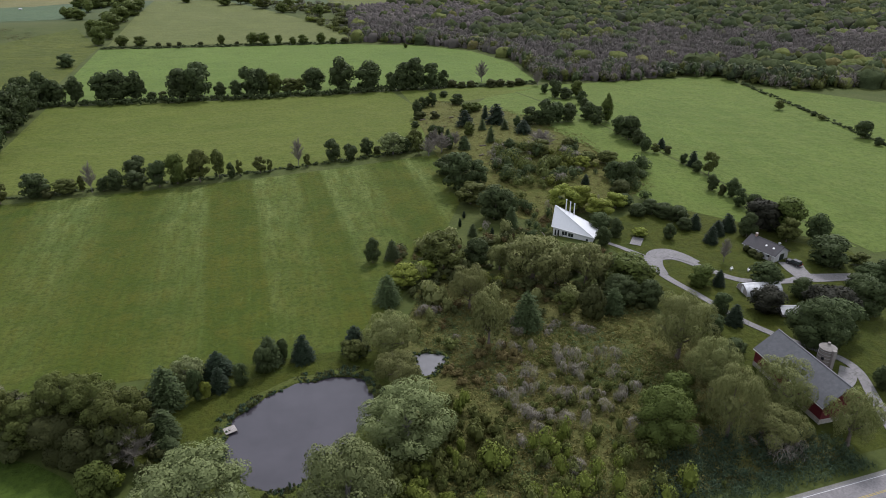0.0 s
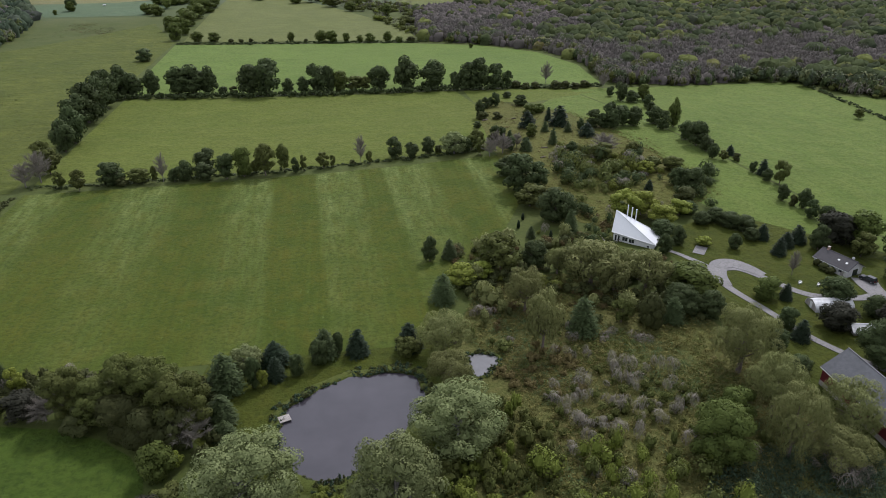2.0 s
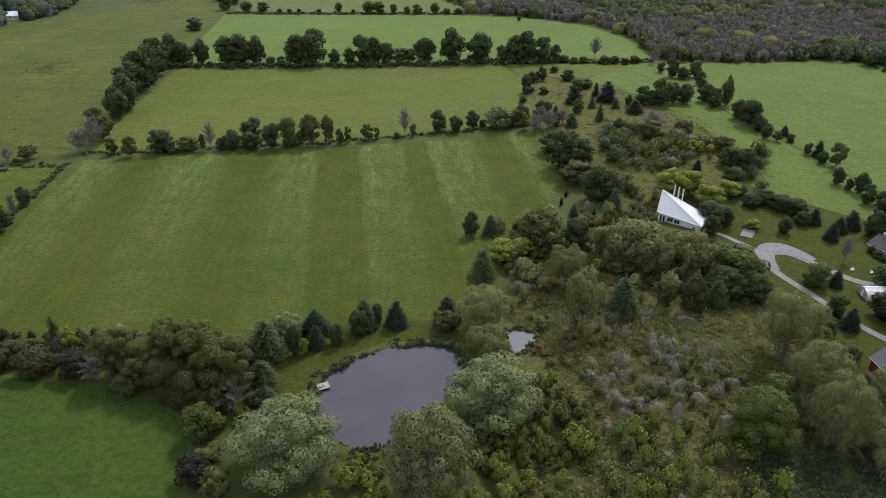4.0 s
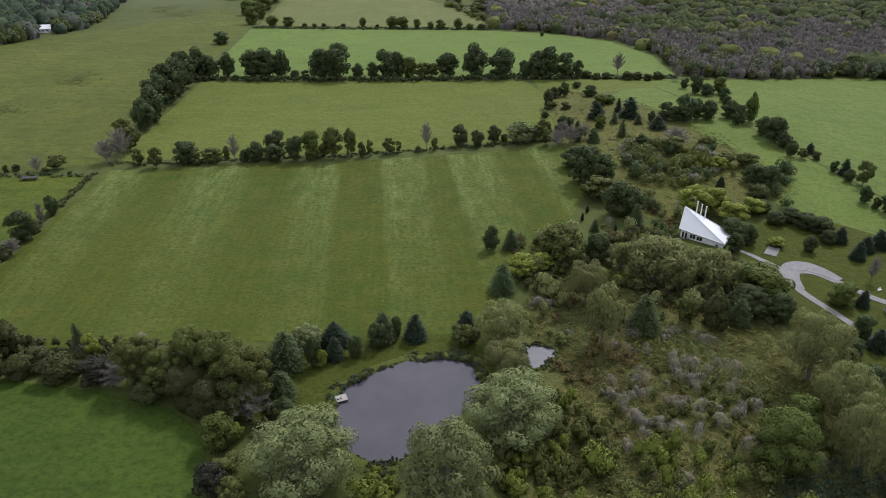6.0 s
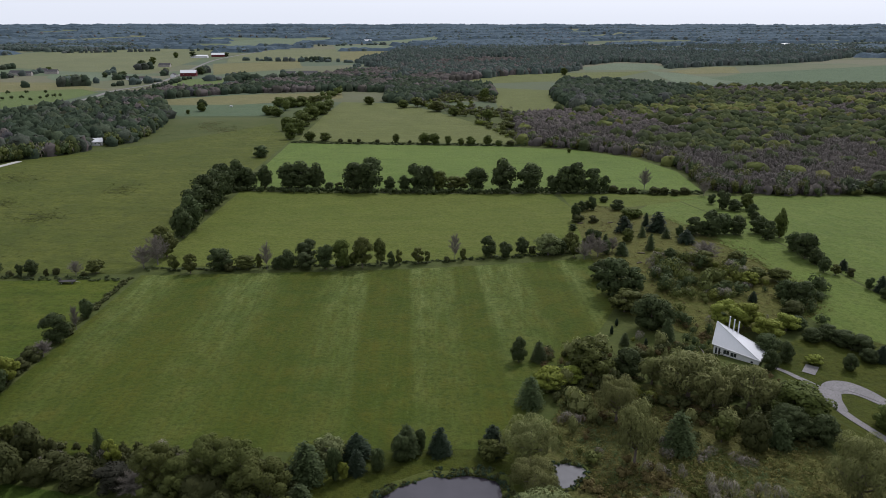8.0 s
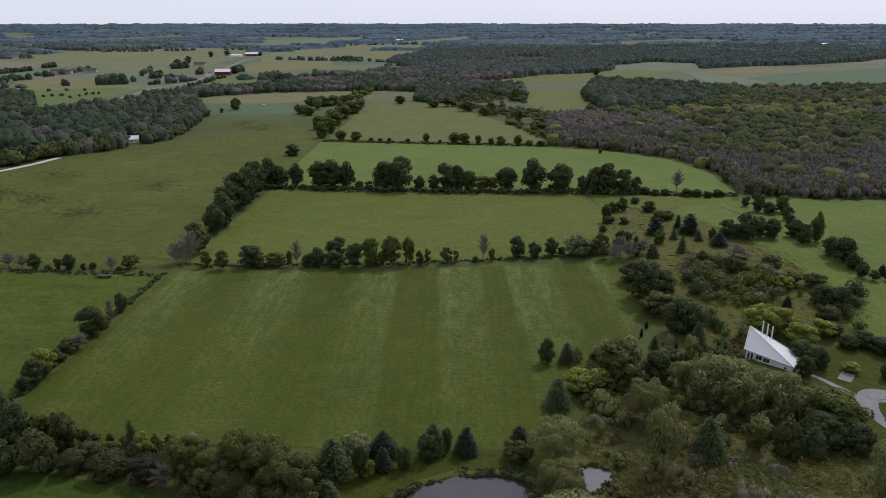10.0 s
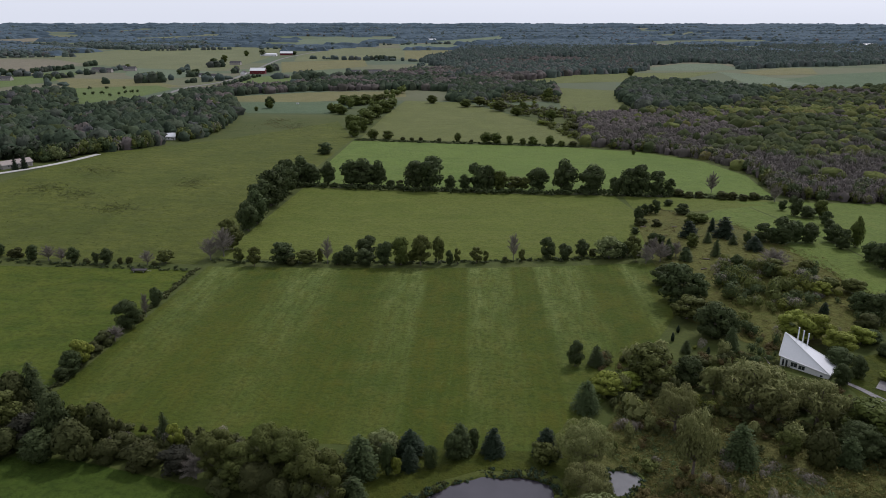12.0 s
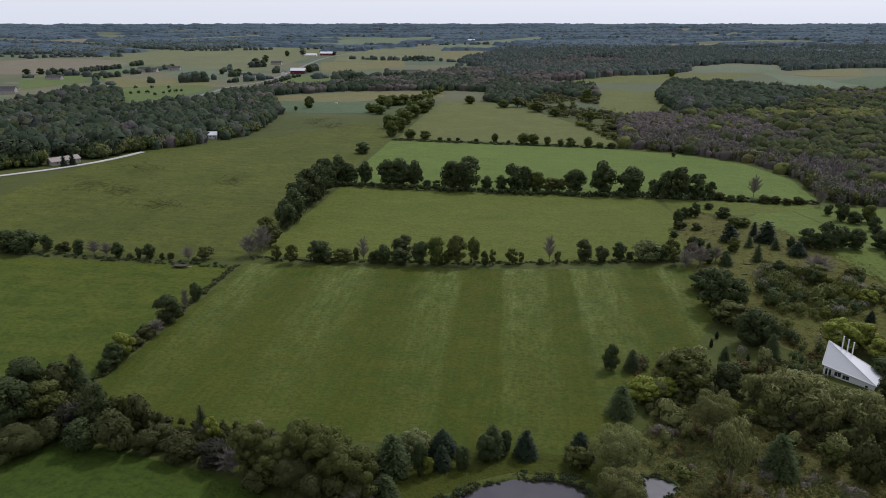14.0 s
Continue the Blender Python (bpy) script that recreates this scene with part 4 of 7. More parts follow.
MIDDLE_HEDGE = [
    ("ol", -109.4, 276.4, 4.3, 7.4),
    ("ol", -101.7, 273.6, 6.0, 8.4),
    ("dk", -90.6, 278.4, 10.0, 9.5),
    ("sh", -86.4, 276.6, 4.8, 3.7),
    ("ol", -80.4, 279.2, 8.4, 6.0),
    ("ol", -74.3, 278.8, 2.4, 7.1),
    ("ba", -71.0, 278.8, 4.8, 12.6),
    ("dk", -66.8, 278.9, 4.3, 5.4),
    ("dk", -62.4, 279.0, 7.2, 8.8),
    ("dk", -56.3, 292.3, 9.5, 9.0),
    ("dk", -54.8, 279.1, 8.2, 7.1),
    ("dk", -46.0, 278.4, 7.2, 11.2),
    ("gr", -39.3, 280.3, 7.7, 12.5),
    ("ol", -35.0, 283.5, 3.4, 5.6),
    ("ol", -30.6, 279.9, 8.2, 13.8),
    ("ol", -23.2, 282.9, 5.4, 12.3),
    ("dk", -18.4, 281.1, 3.4, 6.6),
    ("ol", -15.0, 282.3, 2.9, 7.2),
    ("ol", -6.8, 284.2, 5.4, 7.0),
    ("ol", -2.9, 284.3, 2.5, 5.7),
]
MIDDLE_HEDGE_EAST = [
    ("sh", 5.4, 286.0, 3.0, 2.1),
    ("ba", 9.2, 287.8, 5.0, 12.4),
    ("ol", 12.8, 285.8, 3.0, 5.7),
    ("dk", 24.0, 290.7, 7.0, 9.2),
    ("dk", 31.3, 288.2, 6.0, 7.1),
    ("dk", 39.1, 291.6, 6.0, 8.2),
    ("sh", 43.8, 292.4, 3.5, 3.5),
    ("po", 50.2, 288.9, 11.0, 9.9),
    ("dk", 55.8, 288.9, 5.0, 6.6),
]
WEST_HEDGE = [
    ("dk", -230.9, 266.8, 9.1, 9.6),
    ("dk", -223.9, 268.4, 12.7, 9.9),
    ("dk", -214.5, 271.0, 5.1, 7.8),
    ("sh", -207.0, 271.5, 6.1, 4.4),
    ("dk", -198.6, 270.2, 5.0, 6.7),
    ("ba", -191.5, 270.1, 6.5, 7.1),
    ("ba", -185.3, 269.6, 5.5, 6.6),
    ("dk", -179.6, 269.1, 5.5, 7.1),
    ("sh", -173.8, 269.0, 3.0, 2.2),
    ("dk", -169.8, 269.2, 3.0, 5.1),
    ("dk", -165.1, 269.5, 5.5, 7.1),
    ("sh", -159.1, 269.5, 2.0, 3.1),
    ("sh", -156.3, 271.6, 3.0, 2.7),
    ("ba", -147.5, 270.3, 5.9, 6.5),
    ("ol", -140.6, 273.1, 7.0, 5.9),
    ("sh", -144.2, 269.9, 2.5, 1.9),
]
DIAGONAL_HEDGE = [
    ("ba", -123.4, 279.7, 8.6, 10.2),
    ("ba", -119.2, 284.2, 9.2, 13.6),
    ("ol", -118.9, 294.2, 10.0, 11.1),
    ("ol", -124.9, 304.3, 8.1, 11.1),
    ("dk", -121.9, 323.7, 9.7, 14.6),
    ("dk", -121.6, 336.1, 11.8, 18.1),
    ("dk", -126.9, 358.9, 13.8, 17.8),
    ("dk", -125.4, 371.5, 14.9, 20.3),
    ("dk", -124.5, 384.8, 14.0, 21.0),
    ("dk", -125.2, 401.7, 12.5, 20.4),
    ("dk", -126.2, 417.0, 10.7, 16.0),
]
BACK_HEDGE = [
    ("dk", -122.5, 426.0, 12.7, 18.6),
    ("dk", -116.0, 426.7, 11.3, 13.5),
    ("dk", -105.9, 428.6, 9.2, 15.1),
    ("dk", -91.0, 428.0, 13.5, 16.8),
    ("dk", -83.0, 428.6, 17.8, 17.8),
    ("dk", -73.8, 428.3, 11.4, 16.9),
    ("dk", -65.3, 425.6, 5.7, 4.9),
    ("sh", -59.3, 425.5, 5.0, 5.0),
    ("dk", -50.0, 424.0, 13.4, 17.8),
    ("dk", -40.2, 424.2, 17.7, 20.6),
    ("dk", -27.4, 423.8, 7.1, 9.3),
    ("dk", -18.2, 423.7, 7.8, 10.0),
    ("dk", -10.1, 423.5, 13.4, 17.1),
    ("dk", -3.1, 423.0, 7.8, 15.9),
    ("gr", 3.6, 424.7, 9.9, 12.2),
    ("ol", 12.4, 424.9, 12.1, 9.0),
    ("ol", 18.8, 424.0, 7.1, 8.6),
]
BACK_HEDGE_EAST = [
    ("dk", 27.2, 423.8, 12.7, 15.0),
    ("dk", 43.1, 421.1, 14.8, 20.7),
    ("dk", 59.5, 420.5, 16.2, 17.7),
    ("dk", 73.0, 416.0, 7.7, 10.6),
    ("dk", 80.8, 415.6, 11.9, 16.2),
    ("dk", 87.6, 415.0, 11.8, 18.4),
    ("dk", 97.4, 414.6, 11.1, 14.8),
    ("dk", 105.0, 414.0, 5.6, 10.6),
    ("sh", 110.3, 413.2, 6.3, 4.5),
    ("sh", 115.1, 409.1, 5.5, 4.0),
    ("sh", 121.5, 409.8, 5.5, 4.0),
    ("ba", 132.1, 423.5, 7.8, 13.4),
    ("sh", 133.3, 406.4, 6.8, 4.9),
    ("sh", 139.3, 406.7, 6.2, 4.4),
    ("sh", 144.8, 404.5, 5.5, 3.9),
    ("sh", 151.6, 407.5, 6.2, 4.5),
    ("ba", 162.2, 403.5, 6.1, 10.4),
    ("dk", -133.6, 535.0, 11.4, 9.1),
]
FAR_HEDGE = [
    ("gr", -109.6, 616.9, 10.0, 8.5),
    ("gr", -96.2, 617.1, 10.0, 7.4),
    ("sh", -81.5, 609.9, 4.5, 3.2),
    ("sh", -73.5, 609.4, 4.0, 2.9),
    ("sh", -65.7, 610.6, 4.0, 3.0),
    ("sh", -49.0, 606.5, 4.4, 3.2),
    ("gr", -32.7, 606.9, 5.9, 8.0),
    ("sh", -20.8, 603.8, 3.5, 2.9),
    ("gr", -7.9, 600.5, 9.8, 9.8),
    ("gr", 0.9, 600.5, 10.8, 9.3),
    ("gr", 12.5, 597.1, 6.8, 7.8),
    ("gr", 23.6, 594.0, 5.8, 6.3),
    ("gr", 31.9, 593.8, 7.8, 7.8),
    ("gr", 46.4, 593.4, 7.8, 8.8),
    ("gr", 55.9, 590.2, 6.8, 4.9),
    ("sh", 65.5, 590.0, 6.8, 4.9),
    ("gr", 109.7, 556.3, 3.2, 3.7),
    ("gr", -128.6, 625.9, 11.2, 14.3),
    ("gr", -125.6, 656.6, 11.7, 13.9),
    ("gr", -131.3, 709.9, 13.8, 13.8),
    ("gr", -130.8, 762.0, 15.9, 14.7),
    ("gr", -127.7, 806.0, 16.8, 14.2),
    ("gr", -126.8, 843.7, 14.9, 12.1),
]
FAR_LANE = [
    ("gr", -143.2, 678.6, 11.0, 13.2),
    ("gr", -175.3, 787.5, 13.9, 10.0),
    ("gr", -187.0, 800.0, 11.6, 8.3),
    ("gr", -177.7, 877.6, 18.3, 13.1),
    ("gr", -274.5, 836.2, 9.4, 10.7),
    ("gr", -192.7, 882.4, 16.9, 12.2),
    ("gr", -166.7, 894.1, 17.2, 12.4),
    ("ol", -149.9, 900.0, 17.3, 12.4),
    ("gr", -282.0, 810.1, 5.2, 5.2),
    ("gr", 69.6, 951.9, 13.8, 16.8),
    ("gr", 30.8, 828.3, 10.7, 12.0),
    ("gr", -37.5, 869.1, 14.0, 10.1),
    ("ol", -20.2, 877.9, 16.9, 12.2),
    ("ol", 4.1, 832.5, 17.4, 12.5),
    ("gr", 23.1, 792.1, 11.5, 10.2),
    ("gr", 57.7, 743.6, 10.8, 13.3),
    ("ol", 70.5, 689.0, 11.2, 8.1),
    ("gr", -82.5, 907.6, 14.5, 10.5),
]
DISTANT_TREES = [
    ("dk", -1018, 1320, 14, 11), ("dk", -991, 1325, 15, 12), ("dk", -949, 1331, 15, 12), ("dk", -941, 1349, 11, 11), ("dk", -811, 1235, 13, 11), ("dk", -957, 1620, 17, 10),
    ("gr", -819, 1535, 12, 10), ("gr", -640, 1259, 16, 13), ("gr", -622, 1262, 14, 12), ("dk", -652, 1612, 18, 20), ("gr", -693, 1783, 18, 18), ("gr", -734, 2062, 14, 16),
    ("dk", -688, 2069, 20, 18), ("dk", -275, 840, 11, 14), ("gr", -550, 1475, 14, 12), ("dk", -470, 1450, 17, 15), ("dk", -600, 1390, 13, 11), ("dk", -628, 1372, 12, 10),
    ("dk", -590, 1352, 11, 12), ("dk", -610, 2130, 17, 12), ("co", -309, 420, 4.0, 8.0), ("co", -306, 425, 4.4, 8.6), ("po", -303, 455, 11, 10), ("gr", 262, 1425, 14, 15),
]
KNOLL = [
    ("dk", 72.7, 342.1, 5.0, 9.8),
    ("dk", 80.2, 362.9, 4.7, 6.0),
    ("dk", 84.0, 367.0, 4.2, 5.4),
    ("dk", 86.4, 365.8, 4.8, 7.9),
    ("dk", 97.9, 386.4, 5.0, 3.7),
    ("dk", 99.9, 364.5, 7.1, 5.8),
    ("sh", 73.4, 340.1, 6.1, 4.4),
    ("sh", 80.7, 337.9, 5.0, 3.6),
    ("gr", 99.4, 343.2, 7.8, 5.6),
    ("gr", 104.9, 345.8, 6.7, 4.8),
    ("pi", 91.1, 317.6, 7.3, 8.7),
    ("co", 104.6, 327.8, 3.5, 7.2),
    ("la", 97.4, 309.0, 3.5, 5.8),
    ("co", 107.3, 318.2, 8.8, 10.0),
    ("la", 107.8, 306.3, 3.5, 5.2),
    ("la", 95.4, 289.4, 3.8, 7.9),
    ("dk", 114.9, 308.9, 3.7, 5.6),
    ("pi", 114.1, 298.3, 6.8, 6.6),
    ("dk", 122.5, 311.1, 8.0, 8.6),
]
KNOLL_WEST = [
    ("dk", 48.8, 292.5, 4.4, 6.2),
    ("dk", 54.6, 289.6, 5.4, 7.4),
    ("ol", 58.6, 291.6, 4.6, 7.0),
    ("ol", 61.0, 284.2, 4.8, 7.8),
    ("ba", 64.5, 281.0, 6.4, 8.6),
    ("dk", 75.0, 286.4, 4.6, 6.6),
    ("ba", 78.6, 289.2, 5.4, 6.8),
    ("dk", 81.6, 285.6, 3.8, 5.6),
    ("sh", 70.8, 300.6, 5.2, 4.6),
    ("la", 78.2, 300.2, 3.2, 5.2),
    ("gr", 88.8, 302.4, 5.4, 6.6),
    ("dk", 99.6, 276.2, 4.8, 5.6),
    ("ol", 93.2, 271.8, 4.2, 4.4),
]
KNOLL_EAST = [
    ("dk", 126.9, 309.9, 6.0, 7.1),
    ("dk", 131.3, 310.1, 10.5, 12.1),
    ("dk", 137.6, 312.7, 6.5, 10.2),
    ("dk", 142.9, 312.3, 8.5, 9.6),
    ("dk", 154.7, 315.0, 8.0, 9.1),
    ("dk", 159.2, 368.4, 7.6, 10.7),
    ("dk", 158.0, 380.9, 4.8, 6.1),
    ("dk", 163.6, 363.5, 8.1, 6.8),
    ("gr", 172.3, 367.9, 7.0, 9.4),
    ("dk", 167.0, 349.1, 5.5, 7.3),
    ("ba", 113.5, 273.3, 12.0, 9.5),
    ("ol", 124.7, 269.4, 6.1, 6.1),
    ("la", 81.7, 284.4, 4.7, 6.1),
    ("ol", 61.5, 293.9, 6.3, 8.5),
    ("dk", 67.9, 324.5, 4.0, 3.4),
    ("dk", 72.4, 305.5, 4.5, 6.2),
    ("ba", 68.5, 287.1, 5.2, 10.0),
    ("ba", 70.9, 283.5, 8.5, 8.5),
    ("dk", 76.2, 307.2, 4.0, 4.6),
]
SPINNEY = [
    ("dk", 66.5, 257.5, 9.5, 8.5),
    ("dk", 67.6, 241.5, 12.6, 15.0),
    ("dk", 75.5, 244.7, 8.6, 9.5),
    ("dk", 72.6, 213.5, 11.6, 12.2),
    ("dk", 77.5, 215.4, 9.1, 9.6),
    ("ol", 68.0, 227.5, 11.6, 8.3),
    ("ol", 74.3, 228.6, 6.6, 5.6),
    ("cl", 62.4, 216.8, 1.1, 2.6),
    ("cl", 59.2, 210.5, 1.1, 3.1),
    ("cl", 67.5, 200.1, 1.2, 3.5),
    ("la", 61.5, 202.6, 2.8, 4.4),
    ("la", 75.8, 204.6, 4.5, 8.6),
]
EAST_LINE = [
    ("dk", 163.8, 338.6, 4.3, 5.5),
    ("dk", 154.7, 304.9, 6.7, 9.1),
    ("gr", 162.1, 308.9, 5.7, 14.6),
    ("dk", 158.5, 288.1, 7.5, 9.2),
    ("dk", 159.0, 279.4, 9.4, 11.7),
    ("dk", 159.7, 271.9, 6.1, 7.3),
    ("dk", 158.3, 262.8, 4.5, 6.7),
    ("ol", 161.8, 260.2, 4.0, 4.5),
    ("co", 168.7, 266.9, 3.6, 4.8),
    ("sh", 167.5, 259.5, 3.5, 3.5),
    ("dk", 167.1, 246.1, 3.4, 4.9),
    ("co", 169.9, 243.5, 4.3, 6.8),
    ("dk", 167.7, 236.9, 4.2, 5.2),
    ("ol", 170.9, 233.2, 6.0, 10.0),
]
EAST_LINE_SOUTH = [
    ("dk", 162.5, 218.1, 4.4, 6.8),
    ("sh", 163.6, 213.3, 2.8, 4.5),
    ("dk", 166.3, 210.7, 5.1, 8.0),
    ("dk", 163.8, 202.7, 4.6, 6.9),
    ("dk", 166.5, 198.2, 5.4, 6.7),
    ("dk", 158.0, 187.4, 5.1, 6.0),
    ("dk", 281.8, 305.2, 3.6, 2.6),
    ("ol", 280.0, 297.0, 3.6, 2.9),
    ("dk", 276.3, 265.2, 7.6, 8.8),
    ("dk", 274.3, 253.7, 4.2, 4.2),
    ("ol", 271.6, 319.8, 5.0, 5.6),
]
GARDEN = [
    ("br", 159.7, 184.2, 12.5, 10.6),
    ("gr", 166.1, 180.6, 11.2, 12.1),
    ("dk", 150.9, 180.0, 6.5, 8.7),
    ("ol", 161.4, 173.5, 7.5, 8.4),
    ("dk", 171.7, 171.9, 7.5, 9.7),
    ("dk", 163.3, 156.9, 12.3, 9.3),
    ("ol", 172.2, 153.9, 5.6, 4.3),
    ("dk", 166.9, 144.5, 8.4, 6.0),
    ("dk", 159.7, 141.8, 6.6, 4.8),
    ("dk", 171.8, 143.8, 6.7, 6.7),
    ("co", 141.9, 183.6, 4.2, 5.3),
    ("co", 136.4, 178.8, 4.1, 6.0),
    ("co", 147.5, 186.1, 5.0, 6.1),
    ("ba", 132.5, 165.8, 3.2, 8.2),
    ("dk", 135.6, 150.2, 9.0, 7.3),
    ("gr", 117.1, 154.4, 7.0, 6.6),
    ("co", 122.3, 153.2, 3.3, 5.1),
    ("dk", 124.2, 184.3, 4.5, 5.4),
    ("co", 137.2, 189.7, 3.9, 5.5),
    ("dk", 133.1, 189.5, 5.4, 4.5),
    ("dk", 100.7, 185.2, 5.1, 6.7),
    ("dk", 107.5, 189.8, 4.9, 6.9),
]
GARDEN_SHRUBS = [
    ("dk", 128.3, 204.8, 6.9, 5.0),
    ("dk", 131.1, 200.0, 7.2, 5.2),
    ("dk", 134.7, 196.6, 6.8, 5.3),
    ("dk", 122.5, 203.1, 6.0, 4.6),
    ("dk", 129.3, 236.1, 6.8, 7.3),
    ("dk", 132.5, 230.8, 8.0, 9.5),
    ("sh", 126.0, 223.1, 7.3, 5.3),
    ("dk", 119.2, 215.2, 3.1, 3.4),
    ("co", 116.7, 233.9, 2.9, 4.2),
    ("dk", 122.1, 212.2, 6.2, 4.5),
    ("yl", 98.4, 211.9, 10.2, 9.7),
    ("yl", 104.5, 213.4, 10.3, 9.3),
    ("yl", 108.6, 205.3, 10.0, 7.2),
    ("yl", 118.0, 211.0, 8.2, 5.9),
    ("dk", 104.4, 196.3, 8.5, 6.1),
    ("ol", 126.6, 253.9, 7.1, 5.1),
    ("ol", 134.3, 251.4, 8.1, 5.9),
    ("yl", 121.7, 248.7, 7.0, 5.4),
    ("ol", 110.1, 266.8, 9.7, 7.0),
    ("sh", 144.4, 170.3, 3.3, 2.4),
    ("sh", 144.4, 167.4, 3.2, 2.3),
    ("sh", 144.6, 165.1, 2.9, 2.1),
    ("yl", 115.8, 188.3, 5.1, 3.0),
]
WILLOWS = [
    ("wi", 70.7, 170.3, 17.6, 14.0),
    ("wi", 75.2, 163.6, 9.9, 11.2),
    ("wi", 85.0, 164.0, 12.7, 12.7),
    ("gr", 96.8, 159.1, 13.3, 9.6),
    ("ol", 46.2, 182.2, 13.2, 12.3),
    ("ol", 43.7, 186.3, 7.0, 9.2),
    ("dk", 57.3, 183.2, 8.8, 8.8),
    ("wi", 62.8, 177.8, 7.6, 8.9),
    ("gr", 71.7, 179.6, 8.8, 7.9),
    ("dk", 25.9, 192.2, 5.0, 8.6),
    ("la", 32.3, 192.8, 4.3, 6.9),
    ("la", 26.1, 166.9, 6.4, 9.2),
    ("yl", 33.1, 175.5, 9.3, 6.7),
    ("yl", 39.5, 178.3, 6.8, 5.4),
    ("wi", 47.7, 158.6, 11.0, 12.7),
    ("wi", 47.0, 139.1, 9.4, 16.8),
]
MARSH_TREES = [
    ("la", 59.8, 145.9, 7.2, 10.9),
    ("wi", 22.4, 141.0, 13.0, 12.0),
    ("wi", 22.2, 129.5, 10.5, 8.0),
    ("po", 20.3, 109.3, 19.1, 13.8),
    ("la", 85.4, 147.0, 5.3, 7.8),
    ("sh", 78.5, 145.8, 7.1, 9.9),
    ("ol", 71.7, 148.9, 5.6, 7.6),
    ("wi", 90.9, 123.4, 15.6, 17.9),
    ("wi", 89.7, 107.8, 12.3, 15.3),
    ("wi", 85.5, 95.2, 10.9, 16.6),
    ("wi", 100.7, 98.7, 12.3, 13.8),
    ("wi", 93.2, 91.1, 12.4, 9.2),
    ("wi", 108.5, 87.2, 10.7, 13.4),
    ("gr", 71.8, 97.6, 12.6, 13.0),
    ("dk", 89.8, 151.5, 10.5, 8.3),
    ("dk", 96.4, 147.7, 7.9, 7.9),
    ("gr", 81.3, 108.0, 7.6, 7.6),
    ("co", 114.1, 133.9, 4.2, 6.1),
    ("dk", 113.8, 139.5, 5.0, 6.2),
    ("dk", 106.1, 122.1, 5.4, 3.9),
    ("dk", 106.5, 131.7, 5.0, 5.0),
]
FARMYARD_TREES = [
    ("br", 126.7, 137.3, 9.7, 7.2),
    ("dk", 127.1, 119.5, 14.3, 13.5),
    ("dk", 136.4, 122.3, 10.3, 10.3),
    ("br", 140.5, 129.9, 13.4, 9.7),
    ("dk", 152.1, 129.4, 9.3, 10.4),
    ("dk", 140.9, 141.3, 7.1, 6.3),
    ("dk", 130.9, 101.3, 5.2, 5.9),
    ("dk", 156.7, 135.9, 8.0, 8.0),
]
POND_TREES = [
    ("co", 1.3, 145.5, 5.0, 7.4),
    ("dk", -8.1, 142.3, 4.6, 6.9),
    ("la", -6.8, 145.4, 5.8, 8.4),
    ("dk", -3.5, 146.5, 2.8, 6.1),
    ("pi", -18.7, 144.3, 6.2, 6.7),
    ("co", -18.2, 138.2, 3.9, 6.3),
    ("dk", -13.4, 138.6, 3.6, 6.0),
    ("la", -29.4, 135.2, 7.3, 10.4),
    ("dk", -23.0, 135.3, 3.3, 8.5),
    ("yl", -21.0, 135.3, 2.8, 5.0),
    ("po", -25.6, 143.8, 8.0, 5.8),
    ("la", -28.9, 125.2, 4.1, 6.0),
    ("la", -29.2, 118.8, 3.2, 3.7),
    ("co", 14.3, 146.0, 5.6, 7.4),
    ("ol", 13.6, 143.0, 6.6, 5.2),
    ("po", -21.2, 98.8, 20.2, 14.6),
    ("po", 5.6, 90.7, 16.6, 19.4),
]
WEST_GROVE = [
    ("ol", -61.6, 130.2, 9.8, 12.7),
    ("ol", -54.5, 127.6, 10.4, 11.6),
    ("ol", -48.0, 129.4, 11.1, 15.2),
    ("ol", -41.7, 126.7, 11.4, 15.2),
    ("ol", -35.6, 121.5, 11.8, 14.9),
    ("sh", -49.0, 123.7, 10.5, 9.7),
    ("sh", -42.3, 119.8, 10.5, 8.9),
    ("ba", -34.2, 117.2, 8.0, 8.7),
    ("sh", -37.5, 118.2, 8.5, 10.4),
    ("la", -28.8, 123.7, 5.8, 7.6),
    ("la", -27.4, 118.7, 4.1, 4.6),
    ("gr", -39.1, 109.1, 7.5, 8.3),
    ("yl", -36.4, 111.6, 3.5, 3.9),
    ("ol", -36.0, 101.5, 6.5, 4.7),
    ("br", -37.9, 97.5, 6.4, 6.4),
    ("ol", -33.1, 93.6, 6.2, 6.2),
    ("ba", -66.8, 130.6, 7.7, 6.2),
    ("sh", -58.1, 125.7, 7.5, 6.8),
]
